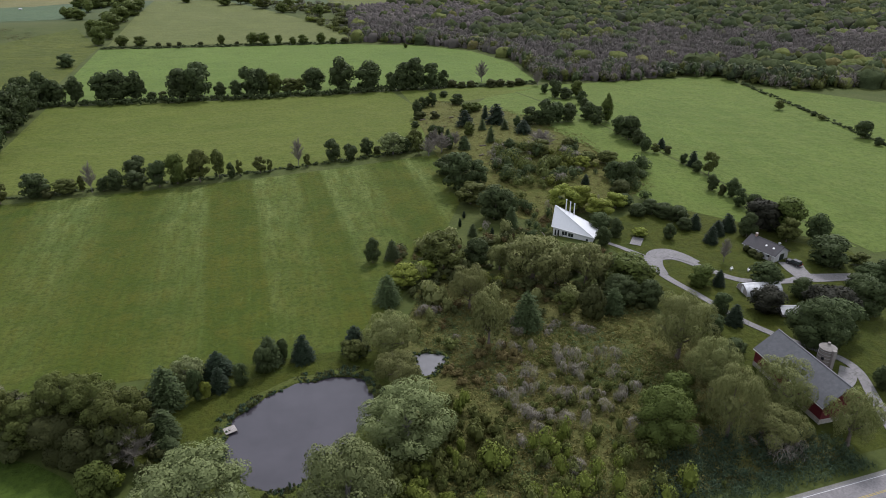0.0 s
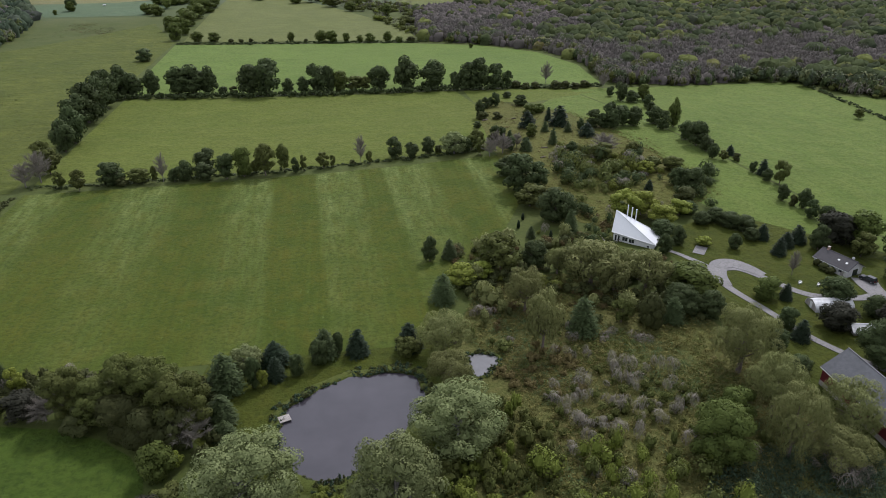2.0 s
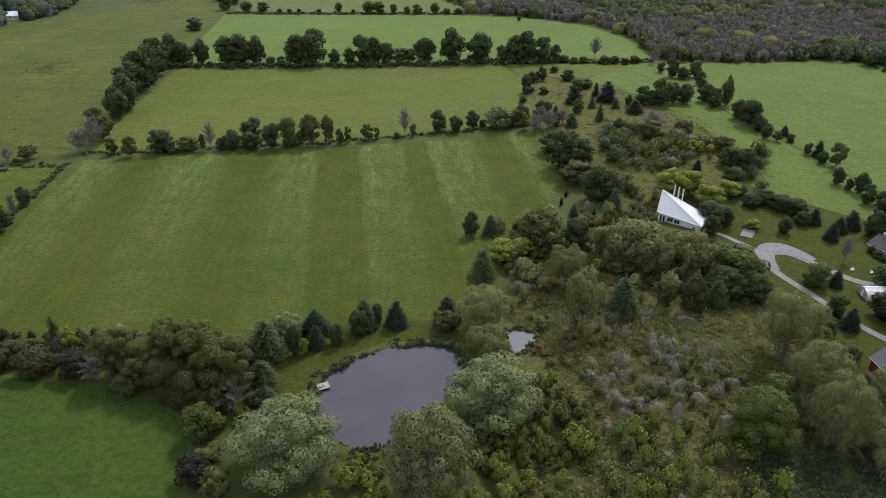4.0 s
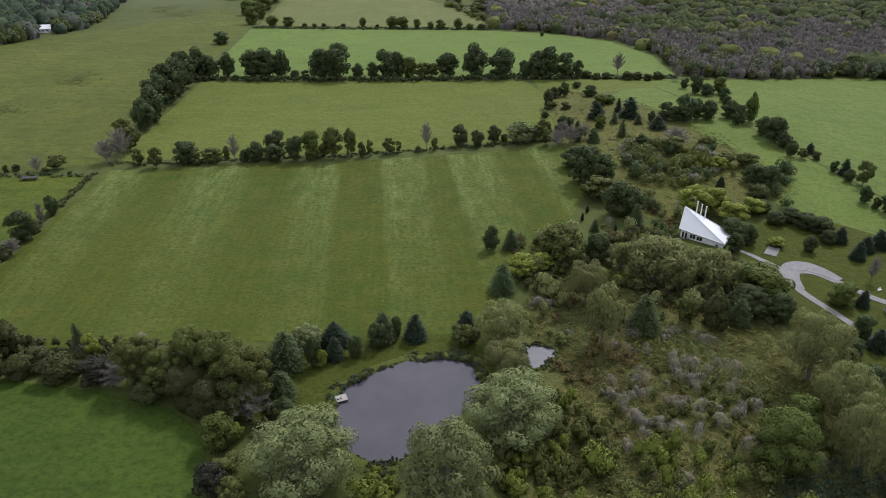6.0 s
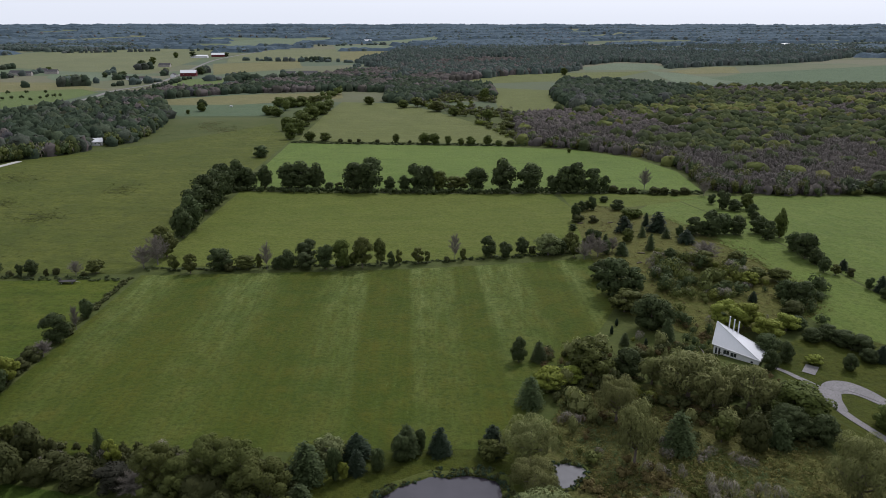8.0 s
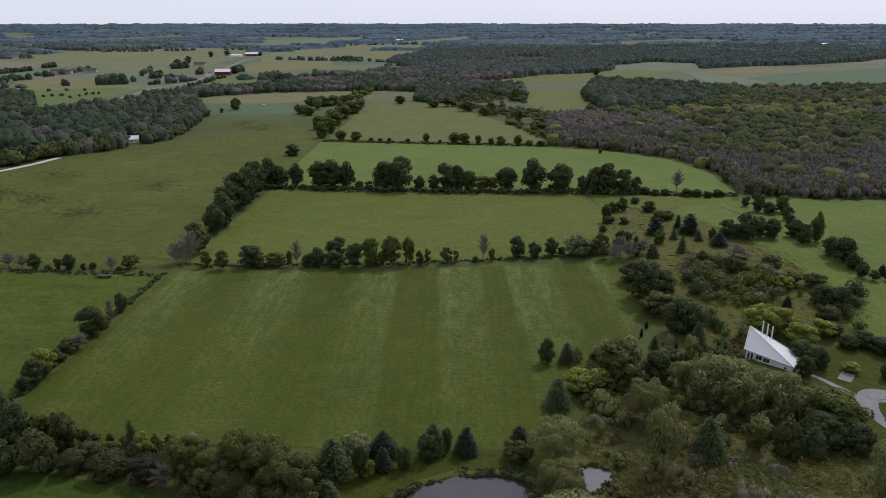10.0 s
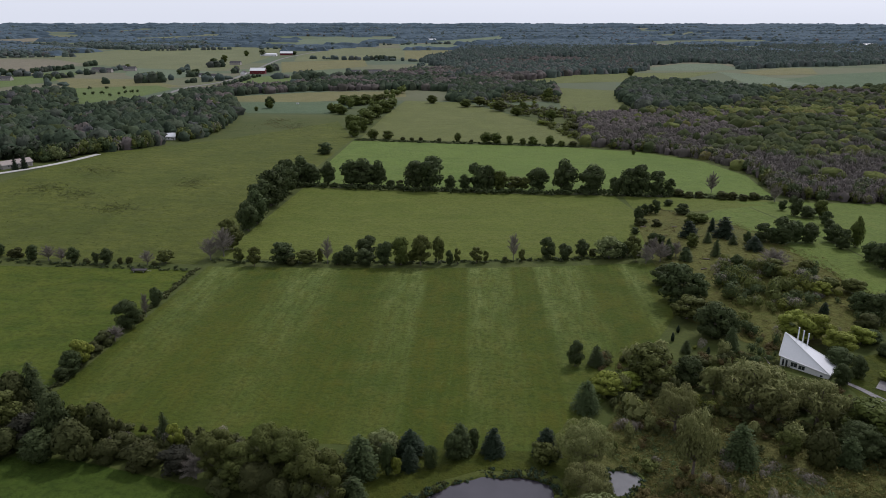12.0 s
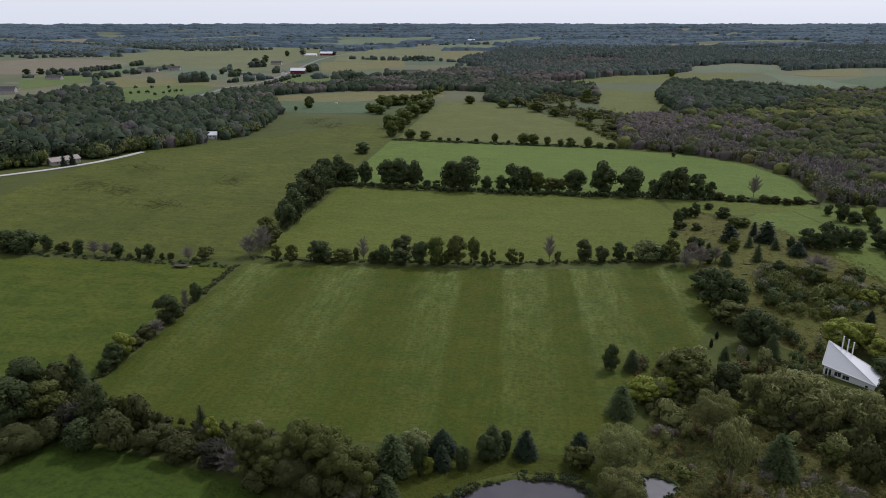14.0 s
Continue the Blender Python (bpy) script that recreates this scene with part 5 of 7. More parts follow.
WEST_GROVE_FAR = [
    ("dk", -140.2, 158.7, 9.7, 10.0),
    ("sh", -130.4, 159.9, 8.7, 9.1),
    ("ol", -125.8, 147.4, 9.9, 9.9),
    ("dk", -132.3, 143.9, 11.3, 12.0),
    ("sh", -116.5, 136.7, 7.9, 6.8),
    ("br", -113.9, 140.8, 8.7, 8.3),
    ("dk", -107.4, 141.8, 8.7, 13.8),
    ("ol", -104.4, 146.2, 5.6, 8.6),
    ("sh", -98.2, 145.7, 7.9, 9.5),
    ("sh", -98.7, 135.3, 9.4, 10.9),
    ("sh", -91.1, 135.7, 6.4, 6.0),
    ("sh", -88.3, 138.4, 7.6, 5.5),
    ("sh", -81.1, 134.6, 9.0, 6.6),
    ("br", -71.9, 132.6, 8.6, 6.2),
    ("la", -79.9, 143.3, 3.2, 9.4),
    ("yl", -76.1, 140.5, 4.5, 7.5),
    ("sh", -120.8, 130.4, 10.4, 7.5),
    ("sh", -122.0, 127.1, 6.7, 6.7),
    ("dk", -107.1, 134.3, 8.3, 8.3),
    ("dk", -140.6, 152.7, 9.4, 7.4),
]
FENCE_LINE = [
    ("dk", -123.9, 175.8, 6.2, 7.9),
    ("yl", -124.6, 181.8, 7.4, 8.3),
    ("la", -126.7, 162.2, 5.8, 11.2),
    ("sh", -125.4, 189.7, 5.1, 3.8),
    ("sh", -124.9, 195.7, 6.0, 4.7),
    ("ba", -123.0, 198.5, 6.1, 5.2),
    ("dk", -123.6, 208.5, 8.3, 10.1),
    ("ba", -122.2, 218.2, 2.9, 9.2),
    ("dk", -123.3, 228.3, 4.3, 7.1),
    ("sh", -122.6, 214.2, 3.2, 2.3),
    ("dk", -124.2, 172.1, 4.8, 4.3),
]

for rows, group in (
    (MIDDLE_HEDGE, "trees of the middle hedgerow"), (MIDDLE_HEDGE_EAST, "trees of the middle hedgerow"), (WEST_HEDGE, "trees of the west hedgerow"),
    (DIAGONAL_HEDGE, "trees beside the pasture"), (BACK_HEDGE, "trees of the back hedgerow"), (BACK_HEDGE_EAST, "trees of the back hedgerow"),
    (FAR_HEDGE, "trees of the far hedgerow"), (FAR_LANE, "trees of the far fields"), (DISTANT_TREES, "trees among distant farms"), (KNOLL, "trees on the knoll"), (KNOLL_WEST, "trees on the knoll"), (KNOLL_EAST, "trees on the knoll"),
    (SPINNEY, "trees of the spinney"), (EAST_LINE, "cedars along the east field"), (EAST_LINE_SOUTH, "cedars along the east field"),
    (GARDEN, "garden trees"), (GARDEN_SHRUBS, "garden shrubs"), (WILLOWS, "trees round the marsh"), (MARSH_TREES, "trees round the marsh"),
    (FARMYARD_TREES, "trees of the farmyard"), (POND_TREES, "trees round the pond"), (WEST_GROVE, "trees of the west grove"),
    (WEST_GROVE_FAR, "trees of the west grove"), (FENCE_LINE, "trees of the west fence line"),
):
    for kind, x, y, w, h in rows:
        plant(kind, x, y, w, h, group)


# ---- scrub, reeds and woods: what nobody could count ----
def inside(x, y, corners):
    hit = False
    for (ax, ay), (bx, by) in zip(corners, corners[1:] + corners[:1]):
        if (ay > y) != (by > y) and x < (bx - ax) * (y - ay) / (by - ay) + ax:
            hit = not hit
    return hit


def clumps(name, kind, rng, spots, n, size, label, category, aspect=0.6, hang=0.0, lumps=3, core=True):
    """Many plants as one mesh. spots: rows of x, y, width, height."""
    all_q = []
    forms = []
    for _ in range(6):
        cs = [(rng.uniform(-0.28, 0.28), rng.uniform(-0.28, 0.28), rng.uniform(0.3, 0.68)) for _ in range(lumps)]
        rs = [(rng.uniform(0.2, 0.34),) * 2 + (rng.uniform(0.26, 0.36),) for _ in range(lumps)]
        q = leaves(rng, cs, rs, n, size, aspect, hang, 0.3)
        forms.append(np.concatenate([q, cores(cs, rs, 0.8) if core is True else cores([(0, 0, 0.46)], [(0.44, 0.44, 0.5)], core)]) if core else q)
    for x, y, w, h in spots:
        q = forms[rng.integers(0, 6)]
        a = rng.random() * math.tau
        c, s = math.cos(a) * w, math.sin(a) * w
        m = np.array([[c, -s, 0], [s, c, 0], [0, 0, h]])
        moved = q @ m.T
        moved[:, :4] += (x, y, height(x, y))
        moved[:, 4] = q[:, 4] @ (m / (w, w, h)).T
        all_q.append(moved)
    if all_q:
        tagged(new(name, quads_mesh(name, np.concatenate(all_q), LEAF[kind])), label, category, "", "stuff")


def scatter(rng, corners, count, w, h, keep=None):
    xs, ys = [c[0] for c in corners], [c[1] for c in corners]
    rows = []
    while len(rows) < count:
        x, y = rng.uniform(min(xs), max(xs)), rng.uniform(min(ys), max(ys))
        if inside(x, y, corners) and (keep is None or keep(x, y)):
            k = rng.uniform(0.6, 1.3)
            rows.append((x, y, rng.uniform(*w) * k, rng.uniform(*h) * k))
    return rows


def patch(x, y, scale, shift=0.0):
    return noise.noise((x * scale + shift, y * scale - shift, shift))


def clear(x, y):
    """Away from water, drives and buildings."""
    return (((x + 1) / 19) ** 2 + ((y - 120) / 17.5) ** 2 > 1.05 and ((x - 31) / 3.9) ** 2 + ((y - 136.5) / 5) ** 2 > 1
            and not (104 < x < 121 and 91 < y < 120))


MARSH = [(20, 80), (104, 84), (104, 118), (98, 134), (92, 158), (60, 176), (36, 172), (28, 150), (38, 128), (26, 108)]
srng = np.random.default_rng(5)
clumps("marsh_grass", "ws", srng, scatter(srng, MARSH, 5200, (1.2, 2.6), (0.6, 1.5), clear), 18, 0.155, "matted olive marsh grass and weeds", "scrub", 0.25, -0.4, 3, False)
clumps("marsh_reeds", "rd", srng, scatter(srng, MARSH, 2300, (0.9, 2.0), (0.5, 1.1), lambda x, y: clear(x, y) and patch(x, y, 0.06) > 0.05), 18, 0.155, "green reeds and marsh weeds in drifts", "scrub", 0.2, -0.4, 3, False)
clumps("rusty_weeds", "ru", srng, scatter(srng, MARSH, 1500, (0.9, 2.0), (0.4, 1.1), lambda x, y: clear(x, y) and patch(x, y, 0.05, 3) > 0.1), 16, 0.155, "rusty brown dried weeds in the marsh", "scrub", 0.2, -0.4, 3, False)
clumps("marsh_ferns", "gr", srng, scatter(srng, MARSH, 1300, (0.9, 2.0), (0.4, 1.0), lambda x, y: clear(x, y) and patch(x, y, 0.055, 44) > 0.12), 16, 0.155, "bright green marsh ferns in drifts", "scrub", 0.4, -0.2, 3, False)
clumps("straw_grass", "gd", srng, scatter(srng, MARSH, 900, (0.9, 2.0), (0.4, 0.9), lambda x, y: clear(x, y) and patch(x, y, 0.045, 52) > 0.15), 16, 0.155, "pale straw-coloured grass in drifts", "scrub", 0.14, -0.5, 3, False)
clumps("goldenrod", "gd", srng, scatter(srng, MARSH, 500, (0.7, 1.5), (0.6, 1.2), lambda x, y: clear(x, y) and patch(x, y, 0.08, 7) > 0.1), 12, 0.16, "yellow flowering goldenrod in the marsh", "scrub", 0.4, 0.0, 3, False)
clumps("dead_brush", "ba", srng, scatter(srng, MARSH, 34, (2.6, 5.2), (2.0, 4.6), lambda x, y: clear(x, y) and patch(x, y, 0.045, 11) > 0.05), 330, 0.15, "grey leafless brush in the marsh", "scrub", 0.05, -1.3, 3, False)
clumps("marsh_shrubs", "ol", srng, scatter(srng, MARSH, 55, (1.6, 3.6), (1.8, 4.4), lambda x, y: clear(x, y) and patch(x, y, 0.05, 21) > 0.0), 150, 0.075, "olive green shrubs standing in the marsh", "scrub", 0.7, 0.0, 6)
FRONT = [(11, 96), (17, 118), (32, 122), (40, 109), (38, 92)]
BRUSH = [(37, 109), (43, 124), (66, 133), (79, 124), (73, 108), (54, 104)]
FERNS = [[(52, 130), (59, 144), (71, 145), (72, 132), (63, 127)], [(69, 116), (76, 128), (90, 129), (87, 116), (76, 112)]]
RUST = [(32, 130), (42, 145), (54, 136), (53, 122), (42, 120)]
clumps("front_shrubs", "ol", srng, scatter(srng, FRONT, 75, (1.8, 3.8), (2.0, 5.0), clear), 200, 0.07, "olive green shrubs below the silvery trees", "scrub", 0.7, 0.0, 6)
clumps("front_saplings", "ys", srng, scatter(srng, FRONT, 34, (1.8, 3.2), (3.0, 6.0), clear), 220, 0.06, "yellowing saplings below the silvery trees", "scrub", 0.6, 0.0, 7)
clumps("upright_brush", "ba", srng, scatter(srng, BRUSH, 46, (2.0, 4.2), (2.4, 5.0), clear), 320, 0.15, "upright grey leafless saplings in the marsh", "scrub", 0.045, -1.8, 3, False)
clumps("brush_shrubs", "ol", srng, scatter(srng, BRUSH, 45, (1.2, 2.8), (1.2, 3.2), clear), 120, 0.085, "small dark shrubs among the dead brush", "scrub", 0.6, 0.0, 5)
clumps("fern_patch", "gr", srng, [q for f in FERNS for q in scatter(srng, f, 260, (0.8, 1.7), (0.4, 0.9), clear)], 18, 0.155, "bright green fern patches in the marsh", "scrub", 0.45, -0.2, 3, False)
clumps("straw_patch", "gd", srng, scatter(srng, FERNS[0], 220, (0.8, 1.8), (0.4, 0.9), clear), 18, 0.155, "pale straw-coloured grass in the open marsh", "scrub", 0.16, -0.5, 3, False)
clumps("brown_thicket", "ru", srng, scatter(srng, RUST, 40, (1.4, 3.2), (1.2, 3.0), clear), 120, 0.09, "low brown thicket beside the pool", "scrub", 0.5, 0.0, 5)
clumps("rust_patch", "ru", srng, scatter(srng, RUST, 260, (0.8, 1.8), (0.5, 1.3), clear), 18, 0.155, "rust-coloured weeds beside the pool", "scrub", 0.25, -0.4, 3, False)
YELLOWS = [(22, 76), (70, 80), (72, 96), (52, 104), (30, 98)]
clumps("sapling_thicket", "ys", srng, scatter(srng, YELLOWS, 48, (2.0, 4.4), (2.5, 6.5), clear), 320, 0.05, "yellow-green sapling thicket in front of the marsh", "scrub", 0.7, 0.0, 9, 0.6)
clumps("sapling_thicket_green", "ol", srng, scatter(srng, YELLOWS, 40, (1.8, 4.0), (2.5, 5.5), clear), 320, 0.05, "olive green sapling thicket in front of the marsh", "scrub", 0.7, 0.0, 9, 0.6)
ROADSIDE = [(60, 78), (108, 80), (106, 92), (84, 98), (66, 92)]
clumps("tall_reeds", "rk", srng, scatter(srng, ROADSIDE, 1700, (1.2, 2.4), (1.2, 2.4), lambda x, y: clear(x, y) and y > 79.5 + (x - 98) * 0.05), 18, 0.2, "bank of tall dark green reeds beside the road", "scrub", 0.14, -0.6, 3, False)
SPINNEY_GROUND = [(64, 200), (86, 204), (112, 214), (140, 232), (136, 268), (112, 282), (84, 280), (74, 262), (62, 236)]
KNOLL_THICKET = [(97, 284), (110, 272), (130, 276), (125, 257), (112, 234), (86, 234), (85, 256)]
EAST_THICKET = [(133, 250), (147, 256), (146, 236), (133, 213), (125, 226)]
clumps("spinney_shrubs", "ol", srng, scatter(srng, KNOLL_THICKET, 34, (3.5, 6.5), (3.0, 6.0)) + scatter(srng, SPINNEY_GROUND, 16, (1.8, 3.6), (1.6, 3.4)), 420, 0.055, "olive shrubs and small trees covering the knoll", "scrub", 0.7, 0.0, 9, 0.6)
clumps("spinney_yellow_shrubs", "ys", srng, scatter(srng, KNOLL_THICKET, 24, (3.0, 5.5), (2.5, 5.0)) + scatter(srng, SPINNEY_GROUND, 10, (1.8, 4.0), (1.6, 3.6)), 420, 0.055, "yellowing shrubs on the knoll", "scrub", 0.7, 0.0, 9, 0.6)
clumps("spinney_dark_shrubs", "dk", srng, scatter(srng, KNOLL_THICKET, 26, (3.5, 6.5), (3.5, 6.5)) + scatter(srng, EAST_THICKET, 15, (4.0, 6.5), (4.0, 6.5)) + scatter(srng, SPINNEY_GROUND, 7, (1.6, 3.0), (1.6, 3.2)), 420, 0.055, "dark green bushes on the knoll", "scrub", 0.7, 0.0, 9, 0.6)
LOW_SPINNEY = [(78, 192), (98, 193), (98, 204), (84, 222), (76, 206)]
clumps("low_spinney_bushes", "dk", srng, scatter(srng, LOW_SPINNEY, 16, (2.4, 4.6), (2.4, 5.5)), 320, 0.06, "dark green bushes between the spinney and the house", "scrub", 0.7, 0.0, 9, 0.6)
clumps("low_spinney_weeds", "ru", srng, scatter(srng, LOW_SPINNEY, 22, (1.8, 3.6), (0.8, 2.0)), 150, 0.08, "brown brambles between the spinney and the house", "scrub", 0.5, 0.0, 5, 0.6)
clumps("spinney_brush", "ba", srng, scatter(srng, KNOLL_THICKET, 13, (3.0, 5.5), (3.0, 6.0)) + scatter(srng, SPINNEY_GROUND, 12, (2.0, 4.0), (2.0, 4.0)), 300, 0.16, "grey leafless brush on the knoll", "scrub", 0.06, -1.0, 5, False)
clumps("knoll_weeds", "ru", srng, scatter(srng, [(68, 226), (88, 204), (140, 232), (140, 310), (104, 360), (80, 385), (74, 340)], 1300, (1.0, 2.8), (0.3, 1.0)), 12, 0.2, "rusty weeds and dry grass on the knoll", "scrub", 0.25, -0.3, 3, False)
seam = [(q.x + srng.normal() * 2.2, q.y + srng.normal() * 2.2, srng.uniform(0.9, 2.6), srng.uniform(0.25, 0.8)) for q in spline([(112, 211), (140, 232), (136, 270), (120, 340), (84, 384)], 40) for _ in range(5)]
clumps("knoll_edge_grass", "ws", srng, seam, 12, 0.2, "tufts of long grass round the knoll", "scrub", 0.25, -0.3, 3, False)
UNDER = [(36, 150), (96, 146), (100, 180), (84, 198), (60, 200), (34, 198), (30, 176)]
clumps("willow_undergrowth", "sh", srng, scatter(srng, UNDER, 105, (2.5, 5.5), (1.5, 4.0)), 150, 0.08, "dark undergrowth beneath the willows", "scrub", 0.7, 0.0, 4)
clumps("willow_weeds", "ru", srng, scatter(srng, UNDER, 70, (2.0, 4.2), (1.2, 3.0)), 150, 0.08, "rust-brown weeds and brambles between the willows", "scrub", 0.5, 0.0, 5, 0.6)
clumps("willow_yellow_shrubs", "ys", srng, scatter(srng, [(30, 172), (44, 178), (60, 172), (58, 156), (44, 150), (34, 156)], 16, (2.4, 4.6), (2.4, 5.0)), 320, 0.055, "yellow-green bushes between the willows", "scrub", 0.7, 0.0, 9, 0.6)
clumps("willow_saplings", "wi", srng, scatter(srng, UNDER, 40, (3.0, 6.0), (3.0, 6.5)), 200, 0.08, "grey-green willow saplings", "scrub", 0.4, 0.8, 5)
GROVE = [(-150, 134), (-130, 140), (-112, 143), (-96, 142), (-60, 134), (-48, 126), (-40, 112), (-28, 112), (-32, 138), (-58, 146), (-100, 148), (-124, 160), (-160, 165), (-165, 134)]
clumps("grove_undergrowth", "sh", srng, scatter(srng, GROVE, 260, (2.2, 4.5), (1.8, 4.5)), 110, 0.085, "olive undergrowth of the west grove", "scrub", 0.7, 0.0, 4)
clumps("grove_brush", "ba", srng, scatter(srng, GROVE, 40, (2.5, 5.0), (2.0, 4.5)), 240, 0.16, "grey leafless brush in the west grove", "scrub", 0.05, -0.9, 4, False)
rim = []
for g in (1.02, 1.05, 1.09, 1.14, 1.19):
    for k in np.arange(0, 72, 0.4):
        x, y = SHORE(k + g, g + srng.normal() * 0.012)
        tall = 0.5 + patch(x, y, 0.13, 12) + patch(x, y, 0.5, 14) * 0.6 - (g - 1.02) * 2.2
        if tall > srng.uniform(-0.1, 0.5):
            rim.append((x, y, srng.uniform(0.7, 1.9), 0.35 + 1.5 * max(0.0, tall) * srng.uniform(0.6, 1.3)))
rim += [(*SHORE_SMALL(k + g, g), srng.uniform(0.8, 1.8), srng.uniform(0.4, 1.2)) for g in (1.0, 1.08, 1.17) for k in range(0, 72, 3) if srng.random() < 0.75]
clumps("pond_reeds", "rk", srng, rim[::2], 18, 0.2, "dark fringe of reeds round the pond", "reeds", 0.3, -0.4)
clumps("pond_weeds", "sh", srng, rim[1::2], 18, 0.2, "olive weeds and long grass on the pond's bank", "reeds", 0.3, -0.4)
SOUTH_BANK = [(-16, 86), (26, 84), (24, 104), (4, 102), (-10, 100), (-18, 104)]
clumps("pond_shrubs", "ys", srng, scatter(srng, SOUTH_BANK, 60, (1.8, 4.2), (1.5, 4.0), clear), 260, 0.065, "yellow-green bushes on the pond's near bank", "scrub", 0.7, 0.0, 5)
fence = [(-124.5 + srng.uniform(-1, 1), y, srng.uniform(1.5, 3.0), srng.uniform(0.5, 1.6)) for y in np.arange(166, 268, 0.9)]
clumps("fence_line_weeds", "sh", srng, fence, 16, 0.2, "weeds and brambles along the field edge", "scrub")
edges = [(x, 277 + (x + 122) * 0.07 + srng.uniform(-1.5, 1.5), srng.uniform(1.5, 3.5), srng.uniform(0.4, 1.5)) for x in np.arange(-122, 66, 1.6)]
edges += [(x, 420 - (x + 122) * 0.035 + srng.uniform(-3, 3), srng.uniform(2.5, 5), srng.uniform(0.8, 2.4) + (2.0 if x < 105 else 0)) for x in np.arange(-122, 164, 1.6)]
edges += [(x, 606 - (x + 122) * 0.09 + srng.uniform(-2, 2), srng.uniform(3, 6), srng.uniform(1.0, 2.4)) for x in np.arange(-122, 80, 2.2)]
edges += [(x, 266 + srng.uniform(-2, 2), srng.uniform(1.5, 3.5), srng.uniform(0.4, 1.6)) for x in np.arange(-240, -128, 1.8)]
edges += [(283 - (y - 240) * -0.0 + srng.uniform(-1.5, 1.5) - (300 - y) * 0.1, y, srng.uniform(2, 4), srng.uniform(0.8, 2.0)) for y in np.arange(240, 400, 1.8)]
clumps("hedge_bottom", "dk", srng, edges, 16, 0.2, "low hedge growth and brambles under the trees", "hedge")


def domes(name, kind, rng, spots, seg, rings, rough, label, category="woodland", upright=0.0):
    """A wood as one mesh: each tree a ragged, closed crown of its own."""
    forms = []
    for _ in range(8):
        v = []
        for i in range(rings + 1):
            f = i / rings
            phi = -0.45 + f * (math.pi / 2 + 0.37)
            for k in range(seg):
                a = (k + 0.5 * (i % 2)) * math.tau / seg
                w = max(0.02, math.cos(phi)) ** 0.68 * 0.52 * (1 + rng.normal() * rough)
                w = 0.02 if i == rings else w
                v.append((w * math.cos(a), w * math.sin(a), (0.42 + 0.56 * math.sin(phi)) * (1 + rng.normal() * rough * 0.55) if i else 0.0))
        forms.append(np.array(v))
    ring = np.array([(i * seg + k, i * seg + (k + 1) % seg, (i + 1) * seg + (k + 1) % seg, (i + 1) * seg + k) for i in range(rings) for k in range(seg)])
    verts, faces, start = [], [], 0
    for x, y, w, h in spots:
        a = rng.random() * math.tau
        c, s = math.cos(a) * w, math.sin(a) * w
        q = forms[rng.integers(0, 8)]
        verts.append(q @ np.array([[c, -s, 0], [s, c, 0], [0, 0, h]]).T + (x, y, height(x, y) - 0.3))
        faces.append(ring + start)
        start += len(q)
    v, f = np.concatenate(verts), np.concatenate(faces)
    me = bpy.data.meshes.new(name)
    me.vertices.add(len(v))
    me.vertices.foreach_set("co", v.astype(np.float32).ravel())
    me.loops.add(len(f) * 4)
    me.loops.foreach_set("vertex_index", f.astype(np.int32).ravel())
    me.polygons.add(len(f))
    me.polygons.foreach_set("loop_start", np.arange(0, len(f) * 4, 4, dtype=np.int32))
    me.update(calc_edges=True)
    me.materials.append(CANOPY[kind])
    me.shade_smooth()
    return tagged(new(name, me), label, category, "", "stuff")


def stand(rng, corners, spacing, w, h, keep=None, stray=0.0):
    xs, ys = [c[0] for c in corners], [c[1] for c in corners]
    spots = []
    for x in np.arange(min(xs), max(xs), spacing):
        for y in np.arange(min(ys), max(ys), spacing):
            px, py = x + rng.uniform(-0.5, 0.5) * spacing, y + rng.uniform(-0.5, 0.5) * spacing
            if inside(px, py, corners) and (keep is None or keep(px, py)):
                k = rng.uniform(0.65, 1.3)
                px, py = px + stray * patch(x, y, 0.006, 77), py + stray * patch(x, y, 0.006, 78)
                spots.append((px, py, rng.uniform(*w) * k, rng.uniform(*h) * (0.6 + 0.4 * k)))
    return spots


EAST_WOOD = [(74, 598), (125, 568), (164, 534), (178, 490), (176, 426), (178, 410), (279, 406), (312, 362), (345, 358), (420, 320), (1150, 800), (1150, 1130), (748, 1134), (400, 1113), (256, 840), (162, 815), (93, 791)]
wrng = np.random.default_rng(11)


def ashen(x, y):
    """Where the dead ash stands: a belt along the fields, another behind it, and drifts between."""
    belt = 0.9 * math.exp(-((y - 470 - 0.03 * x) / 48) ** 2) + 0.75 * math.exp(-((y - 710) / 90) ** 2) * (1 if x < 230 else 0.3) + 0.5 * math.exp(-((y - 1040) / 60) ** 2) * (x > 420)
    behind = y - 598 + 1.04 * (x - 74)      # metres behind the wood's slanting front
    belt = max(belt, 0.85 * math.exp(-((behind - 45) / 55) ** 2) * (x < 230))
    return belt + patch(x * 0.6, y, 0.012, 2.0) * 0.7 + patch(x, y, 0.05, 8.0) * 0.6 > 0.2


edge_line = spline([(74, 598), (125, 568), (164, 534), (178, 490), (176, 440), (186, 407), (279, 405), (312, 361), (345, 357), (420, 319)], 24)
for key, word, share in (("ol", "olive", 0.3), ("dk", "dark green", 0.45), ("ba", "leafless grey", 0.6)):
    spots = [(q.x + wrng.uniform(-3, 12), q.y + wrng.uniform(-2, 14), wrng.uniform(4, 9), wrng.uniform(4, 10)) for q in edge_line for _ in range(2) if wrng.random() < share]
    clumps("wood_edge_" + word.split()[0], key, wrng, spots, 90 if key == "ba" else 70, 0.16 if key == "ba" else 0.1, word + " trees and bushes along the wood's edge", "woodland", 0.1 if key == "ba" else 0.7, -0.6 if key == "ba" else 0.0, 5, key != "ba")
